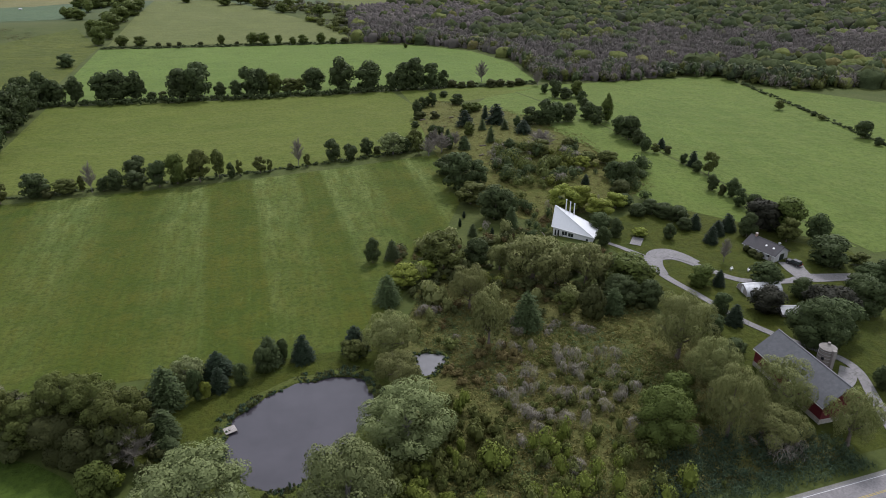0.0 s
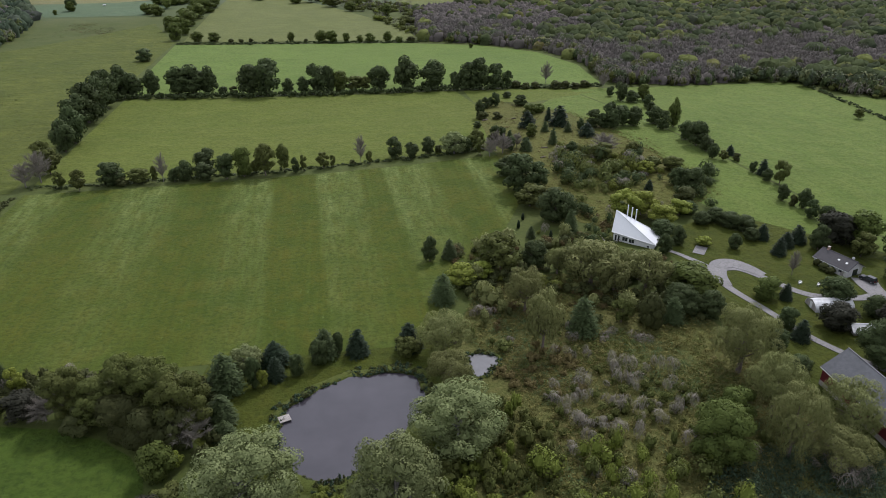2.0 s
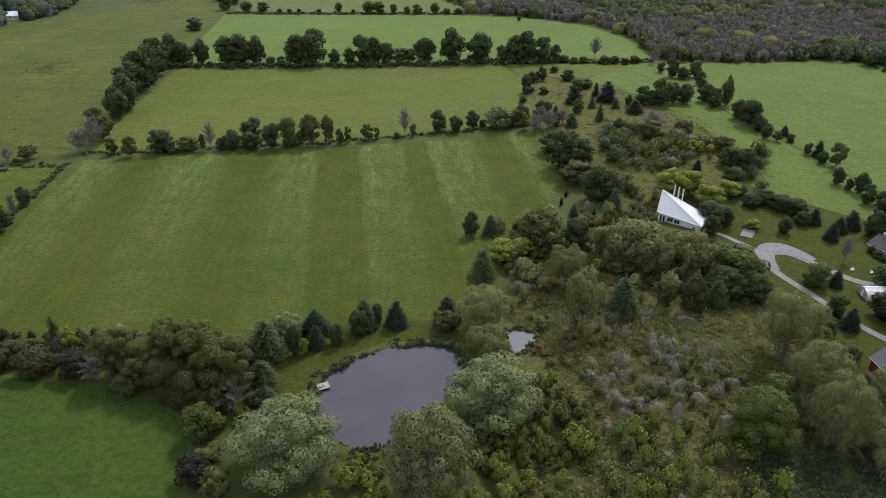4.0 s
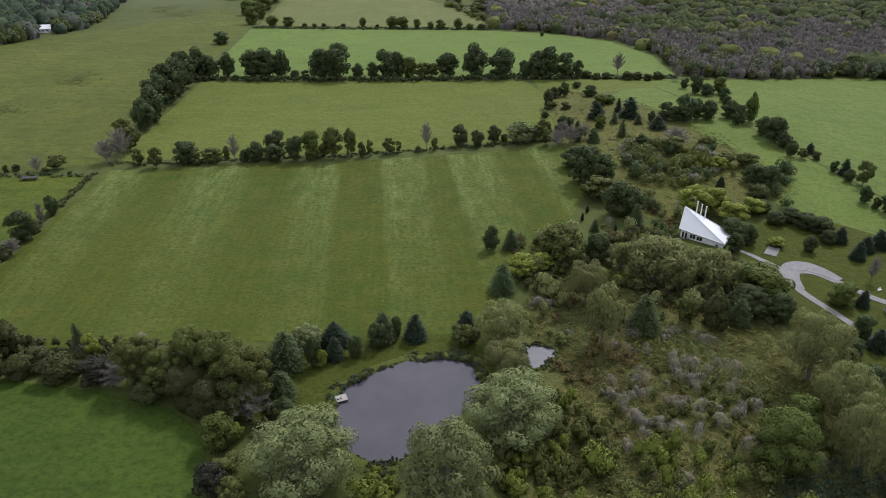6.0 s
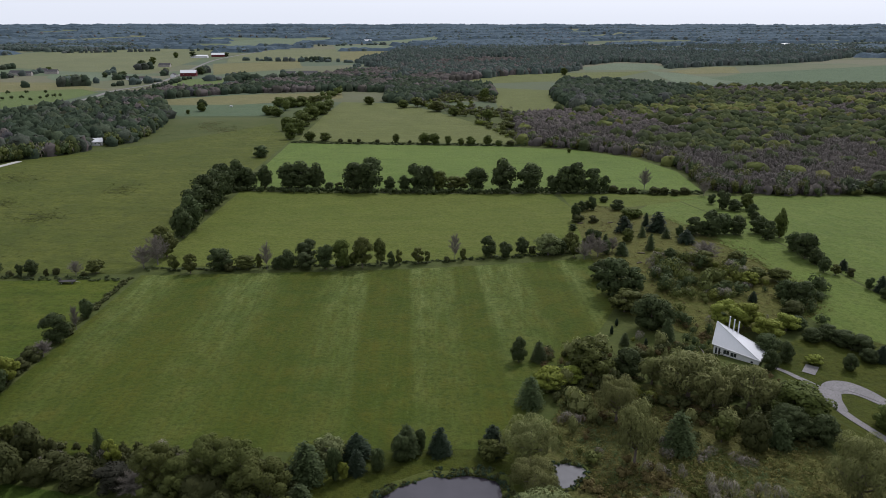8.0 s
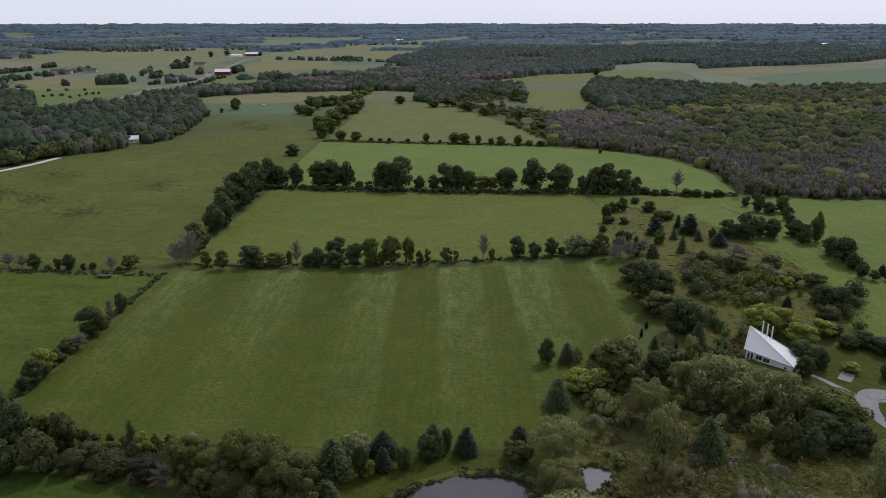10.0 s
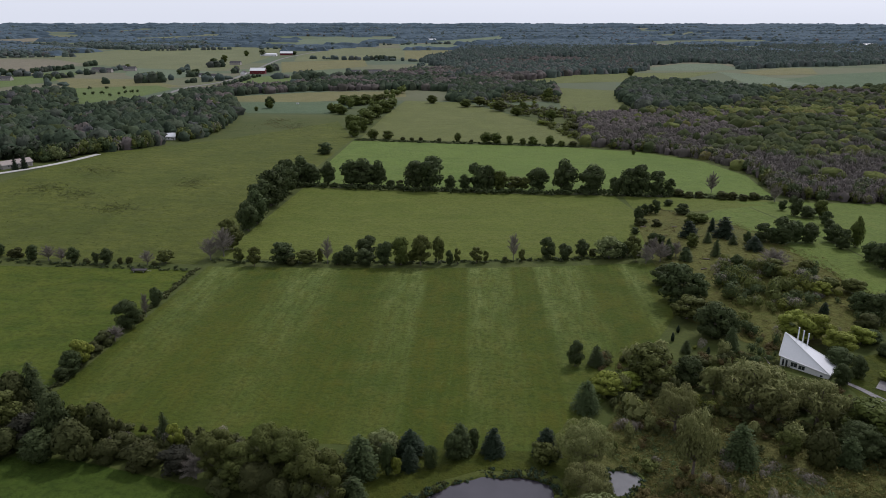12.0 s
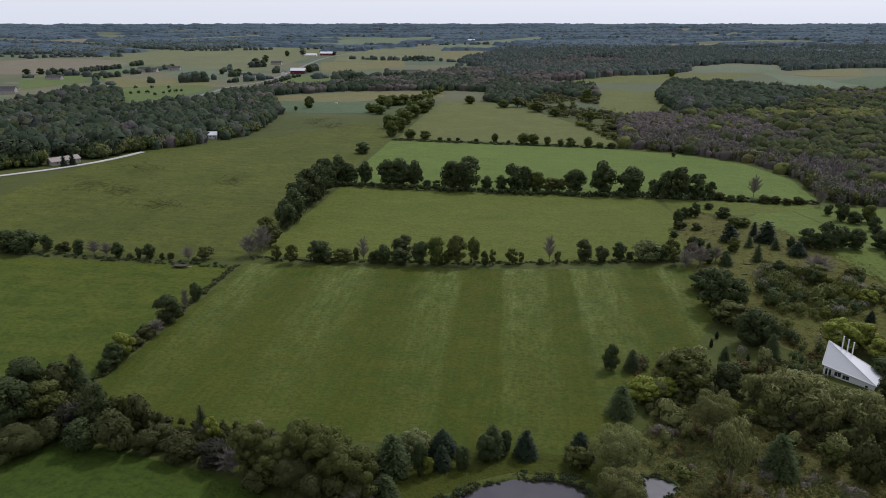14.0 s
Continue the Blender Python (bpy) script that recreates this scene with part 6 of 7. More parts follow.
west_line = spline([(-350, 398), (-318, 428), (-302, 462), (-296, 492), (-276, 527), (-264, 582), (-262, 631), (-278, 712), (-292, 763), (-330, 860)], 22)


def open_view(x, y, hx, hy, wide, deep):
    """False in the gap round a house, cut towards the camera so that the house shows."""
    far = math.hypot(hx, hy)
    along, aside = -((x - hx) * hx + (y - hy) * hy) / far, abs((x - hx) * hy - (y - hy) * hx) / far
    return not (-wide < along < deep and aside < wide)


SIGHT_GAPS = [(-280, 578, 9, 36), (-580, 786, 18, 70), (-314, 432, 13, 30), (-409, 857, 8, 40)]
off_sight_gaps = lambda x, y: all(open_view(x, y, *c) for c in SIGHT_GAPS)
for key, word, share in (("dk", "dark", 0.8), ("ol", "olive", 0.35), ("ba", "leafless grey", 0.3)):
    spots = [(q.x - wrng.uniform(-1, 12), q.y + wrng.uniform(-3, 3), wrng.uniform(5, 10), wrng.uniform(5, 12)) for q in west_line for _ in range(2) if wrng.random() < share]
    spots = [q for q in spots if off_sight_gaps(q[0], q[1])]
    clumps("west_edge_" + word.split()[0], key, wrng, spots, 90 if key == "ba" else 80, 0.16 if key == "ba" else 0.09, word + " trees along the west wood's edge", "woodland", 0.1 if key == "ba" else 0.7, -0.6 if key == "ba" else 0.0, 5, key != "ba")
tufts = [(cx + wrng.normal() * sx, cy + wrng.normal() * sy, wrng.uniform(1.0, 2.6), wrng.uniform(0.2, 0.6)) for cx, cy, sx, sy in ((-263, 378, 7, 7), (-261, 431, 8, 7), (-190, 415, 6, 8), (-229, 719, 7, 16), (-202, 692, 8, 12), (-240, 372, 7, 6), (-205, 350, 6, 6)) for _ in range(190)]
tufts += [(wrng.uniform(-290, -135), wrng.uniform(285, 700), wrng.uniform(0.8, 2.4), wrng.uniform(0.15, 0.5)) for _ in range(1900)]
clumps("dry_weeds", "ru", wrng, [(cx + wrng.normal() * 5, cy + wrng.normal() * 6, wrng.uniform(1.2, 3.0), wrng.uniform(0.2, 0.6)) for cx, cy in [(-230, 701), (-215, 685), (-201, 675), (-233, 733)] for _ in range(40)], 12, 0.2, "dry brown weeds on bare patches of the pasture", "weeds", 0.4, -0.1, 3, False)
clumps("paddock_saplings", "dk", wrng, [(x, y, 6.0, 6.0) for x, y in [(-584, 965), (-582, 982), (-569, 984), (-541, 954), (-541, 979), (-541, 996), (-536, 1006), (-531, 1015), (-627, 1051), (-606, 1064), (-579, 1067)]], 90, 0.09, "young trees planted in the paddock", "trees", 0.7, 0.0, 4)
clumps("pasture_weeds", "sh", wrng, tufts, 12, 0.2, "dark weed tufts scattered over the pasture", "weeds", 0.3, -0.3, 3, False)
golden = lambda x, y: 0.5 * math.exp(-((y - 830) / 110) ** 2) * (x > 230) + patch(x * 0.5, y, 0.012, 33) * 0.6 + patch(x, y, 0.05, 38) * 0.4 > 0.3
ASH = stand(wrng, EAST_WOOD, 5.2, (4.5, 7), (7, 10.5), ashen)
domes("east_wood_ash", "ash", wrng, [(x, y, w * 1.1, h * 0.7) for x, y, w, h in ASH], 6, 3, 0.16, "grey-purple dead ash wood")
wisps = [(x, y, w * 1.35, h * 1.14) for x, y, w, h in ASH if math.hypot(x, y) < 680 and wrng.random() < 0.72]
clumps("east_wood_twigs", "fb", wrng, wisps, 88, 0.12, "fine grey twigs of the dead ash", "woodland", 0.13, -0.9, 4, False)
greens = stand(wrng, EAST_WOOD, 8.5, (9, 14), (7, 12), lambda x, y: (not ashen(x, y) and not golden(x, y)) or patch(x, y, 0.1, 50) > 0.40)
clumps("east_wood_green", "wm", wrng, [(x, y, w * 0.95, h * 1.1) for x, y, w, h in greens if math.hypot(x, y) < 500], 190, 0.075, "mixed green wood beyond the fields", "woodland", 0.75, 0.0, 7)
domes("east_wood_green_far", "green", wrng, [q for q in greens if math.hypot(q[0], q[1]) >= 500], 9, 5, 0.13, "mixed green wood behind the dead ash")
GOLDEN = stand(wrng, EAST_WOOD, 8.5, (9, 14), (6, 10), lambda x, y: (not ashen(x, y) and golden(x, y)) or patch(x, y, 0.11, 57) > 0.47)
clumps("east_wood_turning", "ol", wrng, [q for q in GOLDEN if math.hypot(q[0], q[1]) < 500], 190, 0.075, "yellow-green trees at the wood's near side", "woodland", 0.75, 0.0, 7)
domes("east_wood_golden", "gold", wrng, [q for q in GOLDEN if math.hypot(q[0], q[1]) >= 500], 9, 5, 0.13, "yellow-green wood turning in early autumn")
domes("copse", "dark", wrng, stand(wrng, [(167, 996), (222, 1203), (289, 1178), (337, 1115), (400, 1030), (256, 840), (164, 826)], 9.5, (12, 17), (11, 16)), 10, 6, 0.15, "dark green copse at the crop's edge")
WEST_WOOD = [(-350, 400), (-322, 428), (-303, 464), (-291, 500), (-275, 527), (-262, 582), (-260, 631), (-276, 712), (-290, 763), (-318, 830), (-365, 855), (-416, 912), (-420, 841), (-440, 770), (-460, 740), (-531, 850), (-607, 972), (-677, 976), (-647, 861), (-634, 779), (-592, 712), (-620, 560), (-480, 370)]
west_gap = lambda x, y: patch(x, y, 0.014, 3) > -0.36 and off_sight_gaps(x, y)
WEST = stand(wrng, WEST_WOOD, 9.0, (8, 16), (7, 16), west_gap)
clumps("west_wood_front", "wd", wrng, [q for q in WEST if math.hypot(q[0], q[1]) < 570], 150, 0.085, "dark green trees on the pasture side of the west wood", "woodland", 0.75, 0.0, 7)
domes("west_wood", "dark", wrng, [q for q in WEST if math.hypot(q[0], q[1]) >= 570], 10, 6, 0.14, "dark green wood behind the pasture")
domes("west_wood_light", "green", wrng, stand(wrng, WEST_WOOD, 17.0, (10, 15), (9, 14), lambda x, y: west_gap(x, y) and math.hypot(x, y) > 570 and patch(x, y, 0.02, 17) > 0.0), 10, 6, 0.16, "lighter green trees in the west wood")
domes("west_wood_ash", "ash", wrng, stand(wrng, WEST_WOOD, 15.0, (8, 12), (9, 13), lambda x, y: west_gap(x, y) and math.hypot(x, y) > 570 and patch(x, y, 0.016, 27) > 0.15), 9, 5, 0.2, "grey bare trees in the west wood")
VALLEY = [(-334, 870), (-420, 880), (-440, 960), (-425, 1050), (-400, 1090), (-330, 1130), (-300, 1230), (-235, 1290), (-190, 1480), (-96, 1560), (61, 1440), (18, 1320), (8, 1225), (95, 1150), (85, 1000), (-20, 1060), (-141, 1090), (-285, 1055), (-374, 978)]
off_fields = lambda x, y: not any(inside(x, y, c) for c in FAR_FIELDS)
domes("valley_wood_ash", "ash", wrng, stand(wrng, VALLEY, 9.5, (8, 14), (7, 11), lambda x, y: patch(x, y, 0.012, 5) > -0.05 and off_fields(x, y)), 8, 4, 0.18, "grey bare wood in the valley")
domes("valley_wood", "dark", wrng, stand(wrng, VALLEY, 10.0, (9, 15), (8, 12), lambda x, y: patch(x, y, 0.012, 5) <= 0.1 and off_fields(x, y)), 8, 4, 0.16, "dark mixed wood in the valley")
HILLS = [(-192, 1835), (-178, 2201), (-121, 2600), (1900, 2700), (1011, 1862), (787, 1735), (696, 1711), (583, 1648), (531, 1609), (579, 1800), (496, 1881), (361, 1742), (315, 1554), (161, 1370), (55, 1344), (-80, 1314), (-137, 1174), (-59, 1406)]
domes("hollow_wood", "dark", wrng, stand(wrng, [(-62, 931), (-72, 1150), (-8, 1166), (8, 965), (-20, 908)], 9.0, (9, 15), (8, 13)), 8, 4, 0.16, "dark wood in the hollow behind the olive crop")
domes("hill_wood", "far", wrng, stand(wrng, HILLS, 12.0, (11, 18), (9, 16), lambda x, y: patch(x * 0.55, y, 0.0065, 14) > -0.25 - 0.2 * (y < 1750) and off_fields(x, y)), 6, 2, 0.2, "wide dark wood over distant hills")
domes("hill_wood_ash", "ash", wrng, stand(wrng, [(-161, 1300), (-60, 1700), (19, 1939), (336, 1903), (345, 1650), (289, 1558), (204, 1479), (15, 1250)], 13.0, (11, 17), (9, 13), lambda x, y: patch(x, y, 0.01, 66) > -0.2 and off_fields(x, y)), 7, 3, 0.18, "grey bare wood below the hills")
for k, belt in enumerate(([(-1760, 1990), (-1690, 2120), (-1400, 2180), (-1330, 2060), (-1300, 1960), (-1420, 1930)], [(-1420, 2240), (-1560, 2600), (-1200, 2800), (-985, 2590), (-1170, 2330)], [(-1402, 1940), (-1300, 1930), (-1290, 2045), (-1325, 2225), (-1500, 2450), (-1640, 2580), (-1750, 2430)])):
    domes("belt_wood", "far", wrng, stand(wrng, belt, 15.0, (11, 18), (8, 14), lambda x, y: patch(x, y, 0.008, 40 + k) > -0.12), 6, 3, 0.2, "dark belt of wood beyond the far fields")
THICKET = [(-41, 940), (14, 1188), (94, 1142), (82, 853), (98, 799), (94, 648), (76, 605), (61, 644), (42, 742), (0, 843)]
thick = lambda x, y: patch(x, y, 0.012, 90) + patch(x, y, 0.05, 93) * 0.5 > 0.0
clumps("marsh_thicket", "ol", wrng, stand(wrng, THICKET, 10.0, (5, 10), (2.5, 7), thick), 90, 0.09, "olive green thicket in the wet hollow between crops", "woodland", 0.7, 0.0, 5)
clumps("marsh_thicket_golden", "ys", wrng, stand(wrng, THICKET, 15.0, (5, 10), (2, 5), thick), 90, 0.09, "yellowing thicket in the wet hollow", "woodland", 0.7, 0.0, 5)
clumps("marsh_thicket_ash", "fb", wrng, stand(wrng, THICKET, 14.0, (5, 9), (5, 9), thick), 110, 0.12, "grey bare trees in the wet hollow", "woodland", 0.13, -0.9, 4, False)
HEDGES = [(-967, 1240, -907, 1306), (-859, 1270, -831, 1379), (-750, 1121, -697, 1127), (-655, 1437, -681, 1539), (-506, 1210, -489, 1277), (-405, 1288, -378, 1347), (-511, 1942, -187, 1859), (-1398, 1853, -1189, 1956), (-358, 1169, -286, 1237), (-302, 1072, -279, 1124), (-189, 799, -139, 1046), (-802, 1416, -818, 1519), (-646, 1257, -582, 1239), (-51, 975, 12, 1064), (-1521, 1876, -1366, 1809), (-1158, 2275, -910, 2399), (-834, 2413, -639, 2597), (-502, 2779, -201, 2899), (-139, 660, -136, 946)]
rows = []
for ax, ay, bx, by in HEDGES:
    n = max(3, int(math.hypot(bx - ax, by - ay) / 13))
    rows += [(ax + (bx - ax) * k / n + wrng.uniform(-6, 6), ay + (by - ay) * k / n + wrng.uniform(-10, 10), wrng.uniform(8, 18), wrng.uniform(5, 13)) for k in range(n + 1) if wrng.random() < 0.8]
for _ in range(75):
    r, a = math.sqrt(wrng.uniform(1250 ** 2, 2700 ** 2)), radians(wrng.uniform(-45, 52))
    x, y = -r * math.sin(a), r * math.cos(a)
    if (x < 0 or y > 1900) and patch(x, y, 0.004, 70) > -0.1 and off_fields(x, y):
        long, turn = wrng.uniform(20, 190), 0.06 if wrng.random() < 0.7 else 1.6
        for k in np.arange(0, long, 9):
            if patch(x + k, y, 0.03, 71) > -0.2:
                rows.append((x + k * math.cos(turn) + wrng.normal() * 3, y + k * math.sin(turn) + wrng.normal() * 3, wrng.uniform(6, 15), wrng.uniform(3, 11)))
FARM_GROVES = [(-943, 1381, -935, 1516, 12, 11), (-974, 1332, -931, 1337, 5, 12), (-954, 1589, -945, 1630, 4, 12), (-808, 1253, -805, 1293, 4, 11), (-807, 1215, -793, 1216, 2, 11), (-811, 1350, -811, 1380, 4, 11), (-670, 1167, -657, 1168, 2, 10),
               (-613, 1172, -581, 1198, 6, 17), (-534, 1179, -518, 1203, 4, 8), (-585, 1314, -576, 1343, 4, 12), (-540, 1277, -532, 1278, 2, 12), (-652, 1586, -636, 1607, 4, 18), (-537, 1423, -533, 1439, 2, 12), (-482, 1460, -474, 1512, 5, 16),
               (-445, 1141, -459, 1339, 20, 7), (-387, 1085, -277, 1075, 16, 11), (-348, 1217, -328, 1269, 8, 19), (-320, 1244, -286, 1285, 7, 15), (-284, 1340, -246, 1357, 6, 13), (-199, 881, -174, 883, 5, 9), (-352, 1929, -275, 1936, 12, 12)]
groves = []
for ax, ay, bx, by, n, tall in FARM_GROVES:
    groves += [(ax + (bx - ax) * (k + 0.5) / n + wrng.uniform(-4, 4), ay + (by - ay) * (k + 0.5) / n + wrng.uniform(-7, 7), tall * wrng.uniform(0.75, 1.15), tall * wrng.uniform(0.7, 1.1)) for k in range(n)]
domes("farm_trees", "dark", wrng, groves, 10, 6, 0.16, "dark trees round distant farms and lanes")
close_rows = [q for q in rows if math.hypot(q[0], q[1]) < 1180]
clumps("lane_trees", "gr", wrng, close_rows, 130, 0.09, "green hedgerow trees beyond the pasture", "woodland", 0.75, 0.0, 6)
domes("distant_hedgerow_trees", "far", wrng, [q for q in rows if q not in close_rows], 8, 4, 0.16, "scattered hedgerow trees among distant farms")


def wooded(x, y):
    """Above nought where the far country carries woods; thin strips of open fields run between them."""
    r = math.hypot(x, y)
    open_land = 0.14 * (x < -0.05 * y) * max(0, 1 - (r - 2400) / 1500)
    if not off_fields(x, y):
        return -1.0
    return noise.fractal((x * 0.0017, y * 0.0062, 5.0), 0.7, 2.0, 4) + 0.17 * min(1, (r - 2350) / 1700) - 0.03 - open_land


def skyline_woods():
    """Woods out to the horizon: a bumpy canopy that falls to the ground at its edges."""
    step = 15.0
    crown = random.Random(3)
    xs, ys = np.arange(-4300, 4301, step), np.arange(900, 4951, step)
    lift = {}
    for j, y in enumerate(ys):
        for i, x in enumerate(xs):
            r = math.hypot(x, y)
            if r < 2350 or r > 4940 or abs(x) > 1.1 * y:
                continue
            m = wooded(x, y)
            if m > 0 or r > 4800:
                lift[i, j] = min(1, 0.5 + max(m, 0.01) / 0.06) * (11 + 4 * noise.noise((x * 0.013, y * 0.02, 1.0)) + crown.uniform(-3.0, 3.0))
    ids, verts, faces = {}, [], []
    cells = sorted({(i - a, j - b) for i, j in lift for a in (0, 1) for b in (0, 1)})
    for i, j in cells:
        corner = ((i, j), (i + 1, j), (i + 1, j + 1), (i, j + 1))
        if i < 0 or j < 0 or i + 1 >= len(xs) or j + 1 >= len(ys):
            continue
        for c in corner:
            if c not in ids:
                ids[c] = len(verts)
                x, y = xs[c[0]], ys[c[1]]
                verts.append((x, y, height(x, y) - 1 + lift.get(c, 0.0)))
        faces.append([ids[c] for c in corner])
    # the canopy sheet takes the floor tone, haze included in its colour
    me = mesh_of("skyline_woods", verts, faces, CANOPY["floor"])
    tagged(new("skyline_woods", me), "woods rolling out to the skyline, tinted blue for haze", "woodland", "", "stuff")
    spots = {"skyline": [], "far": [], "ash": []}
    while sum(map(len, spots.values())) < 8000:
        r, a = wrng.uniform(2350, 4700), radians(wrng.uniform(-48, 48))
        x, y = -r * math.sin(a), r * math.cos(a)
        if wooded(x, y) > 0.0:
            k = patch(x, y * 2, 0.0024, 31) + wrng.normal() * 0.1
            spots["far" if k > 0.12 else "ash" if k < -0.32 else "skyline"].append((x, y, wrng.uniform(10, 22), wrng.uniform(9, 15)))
    # skyline and far trees get their blue cast from haze in the tones
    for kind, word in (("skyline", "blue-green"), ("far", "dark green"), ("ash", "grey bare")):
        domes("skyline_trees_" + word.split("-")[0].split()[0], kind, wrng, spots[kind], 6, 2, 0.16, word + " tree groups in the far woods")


skyline_woods()


# ---- buildings ----
def gable_building(name, x, y, turn, length, width, eave, ridge, wall_mat, roof_mat, label, category, windows=3, door=True, chimney=False, base=None, garage=False, group=""):
    """A house or barn with a ridge along its own x axis: four walls, two roof slopes, openings, and what stands on the roof."""
    e = thing(name, pose(x, y, height(x, y), 0, 0, turn), label, category, group)
    L, W, t = length / 2, width / 2, 0.25
    if base:
        part("foundation", block(-L - 0.04, L + 0.04, -W - 0.04, W + 0.04, -0.6, base[0]), base[1], e)
    front = part("wall", block(-L, L, -W, -W + t, base[0] if base else -0.4, eave), wall_mat, e)
    back = part("wall", block(-L, L, W - t, W, base[0] if base else -0.4, eave), wall_mat, e)
    ends = []
    for s in (-1, 1):
        bm = bmesh.new()
        x0, x1 = sorted((s * L, s * (L - t)))
        z0 = base[0] if base else -0.4
        outline = [(-W + t, z0), (W - t, z0), (W - t, eave), (0, ridge - 0.12), (-W + t, eave)]
        a = [bm.verts.new((x0, p, q)) for p, q in outline]
        b = [bm.verts.new((x1, p, q)) for p, q in outline]
        bm.faces.new(a), bm.faces.new(b[::-1])
        for i in range(5):
            bm.faces.new((a[i], b[i], b[(i + 1) % 5], a[(i + 1) % 5]))
        ends.append(part("gable_wall", bm, wall_mat, e))
    over, drop = 0.45, (ridge - eave) / W * 0.45
    for s in (-1, 1):
        roof = part("roof_slope", slab([(-L - over, 0, ridge), (L + over, 0, ridge), (L + over, s * (W + over), eave - drop), (-L - over, s * (W + over), eave - drop)], 0.16), roof_mat, e)
        part("gutter", block(-L - over, L + over, s * (W + over) - 0.07, s * (W + over) + 0.07, eave - drop - 0.22, eave - drop - 0.1), WHITEPAINT, roof)
    part("ridge_cap", block(-L - over, L + over, -0.14, 0.14, ridge - 0.04, ridge + 0.07), roof_mat, e)
    for k in range(windows):
        cx = -L + length * (k + 0.7) / (windows + 0.6)
        w = part("window", block(cx - 0.6, cx + 0.6, -W - 0.05, -W + 0.02, eave * 0.38, eave * 0.38 + 1.15), WHITEPAINT, e)
        part("pane", block(cx - 0.5, cx - 0.03, -W - 0.07, -W - 0.04, eave * 0.38 + 0.1, eave * 0.38 + 1.05), DARKGLASS, w)
        part("pane", block(cx + 0.03, cx + 0.5, -W - 0.07, -W - 0.04, eave * 0.38 + 0.1, eave * 0.38 + 1.05), DARKGLASS, w)
    if door:
        part("door", block(L - 1.9, L - 0.9, -W - 0.06, -W + 0.02, 0, 2.05), WEATHERED, e)
    if garage:
        part("garage_opening", block(L - 0.02, L + 0.05, -1.0, 1.5, 0.0, 2.1), DARKGLASS, e)
        part("garage_trim", block(L - 0.02, L + 0.08, -1.15, -1.0, 0.0, 2.25), WHITEPAINT, e)
        part("garage_trim", block(L - 0.02, L + 0.08, 1.5, 1.65, 0.0, 2.25), WHITEPAINT, e)
    if chimney:
        c = part("chimney", block(-L + 1.2, -L + 1.8, -0.35, 0.35, ridge - 0.9, ridge + 0.9, None, 0.03), BRICK, e)
        part("chimney_cap", block(-L + 1.14, -L + 1.86, -0.41, 0.41, ridge + 0.9, ridge + 1.0), STONE, c)
    return e


def wedge_house():
    """The white house: a folded roof that rises from low corners to one sharp peak over its west gable."""
    e = thing("wedge_house", pose(0, 0, 0), "white modern house with folded metal roof on the knoll", "house")
    z = height(95, 195)
    A, B, C = Vector((90.0, 201.0, z + 8.6)), Vector((87.2, 196.4, z + 3.0)), Vector((98.6, 187.3, z + 1.4))
    D, E = Vector((104.2, 194.6, z + 1.4)), Vector((92.8, 204.2, z + 3.0))
    part("front_roof", slab([A, B, C], 0.22), WHITEROOF, e)
    part("rear_roof", slab([A, C, D], 0.22), WHITEROOF, e)
    part("north_roof", slab([A, D, E], 0.22), WHITEROOF, e)
    u, v = (C - B).normalized(), (E - B).normalized()
    u = Vector((u.x, u.y, 0)).normalized()
    v = Vector((v.x, v.y, 0)).normalized()
    inset = lambda p, a, b: p + u * a + v * b
    b, c, d, f = inset(B, 0.5, 0.4), inset(C, -0.5, 0.4), inset(D, -0.5, -0.4), inset(E, 0.5, -0.4)
    peak = A + u * 0.5
    def panel(name, pts, label=""):
        bm = bmesh.new()
        low = [bm.verts.new(p) for p in pts]
        face = bm.faces.new(low)
        made = bmesh.ops.extrude_face_region(bm, geom=[face])["geom"]
        centre = (b + d) / 2
        for q in made:
            if isinstance(q, bmesh.types.BMVert):
                q.co += Vector((centre.x - q.co.x, centre.y - q.co.y, 0)).normalized() * 0.2
        return part(name, bm, WHITEPAINT, e, label)
    ground = z - 0.8
    at = lambda p, q: Vector((p.x, p.y, q))
    front = panel("front_wall", [at(b, ground), at(c, ground), at(c, C.z - 0.25), at(b, B.z - 0.3)])
    panel("east_wall", [at(c, ground), at(d, ground), at(d, D.z - 0.3), at(c, C.z - 0.3)])
    panel("rear_wall", [at(d, ground), at(f, ground), at(f, E.z - 0.3), at(d, D.z - 0.3)])
    panel("west_gable", [at(f, ground), at(b, ground), at(b, B.z - 0.3), at(peak, A.z - 0.6), at(f, E.z - 0.3)])
    out = Vector((u.y, -u.x, 0))
    if out.y > 0:
        out = -out
    for k, (a, w, low, high) in enumerate(((0.5, 0.75, 0.0, 2.2), (1.5, 0.75, 0.0, 2.2), (3.0, 1.9, 0.5, 2.0), (5.2, 1.9, 0.3, 1.7), (11.2, 0.9, -0.1, 0.7))):
        def plate(s0, s1, z0, z1, o0, o1):
            bm = bmesh.new()
            q = [b + u * s + out * o for s, o in ((s0, o0), (s1, o0), (s1, o1), (s0, o1))]
            vs = [bm.verts.new((p.x, p.y, h)) for h in (z + z0, z + z1) for p in q]
            for face in ((0, 1, 2, 3), (4, 5, 6, 7), (0, 1, 5, 4), (1, 2, 6, 5), (2, 3, 7, 6), (3, 0, 4, 7)):
                bm.faces.new([vs[i] for i in face])
            return bm
        frame_ = part("window", plate(a, a + w, low, high, 0.0, 0.06), WHITEPAINT, e)
        n = 2 if w > 1 else 1
        for i in range(n):
            step = (w - 0.1) / n
            part("pane", plate(a + 0.08 + i * step, a + (i + 1) * step, low + 0.1, high - 0.1, 0.05, 0.09), DARKGLASS, frame_)
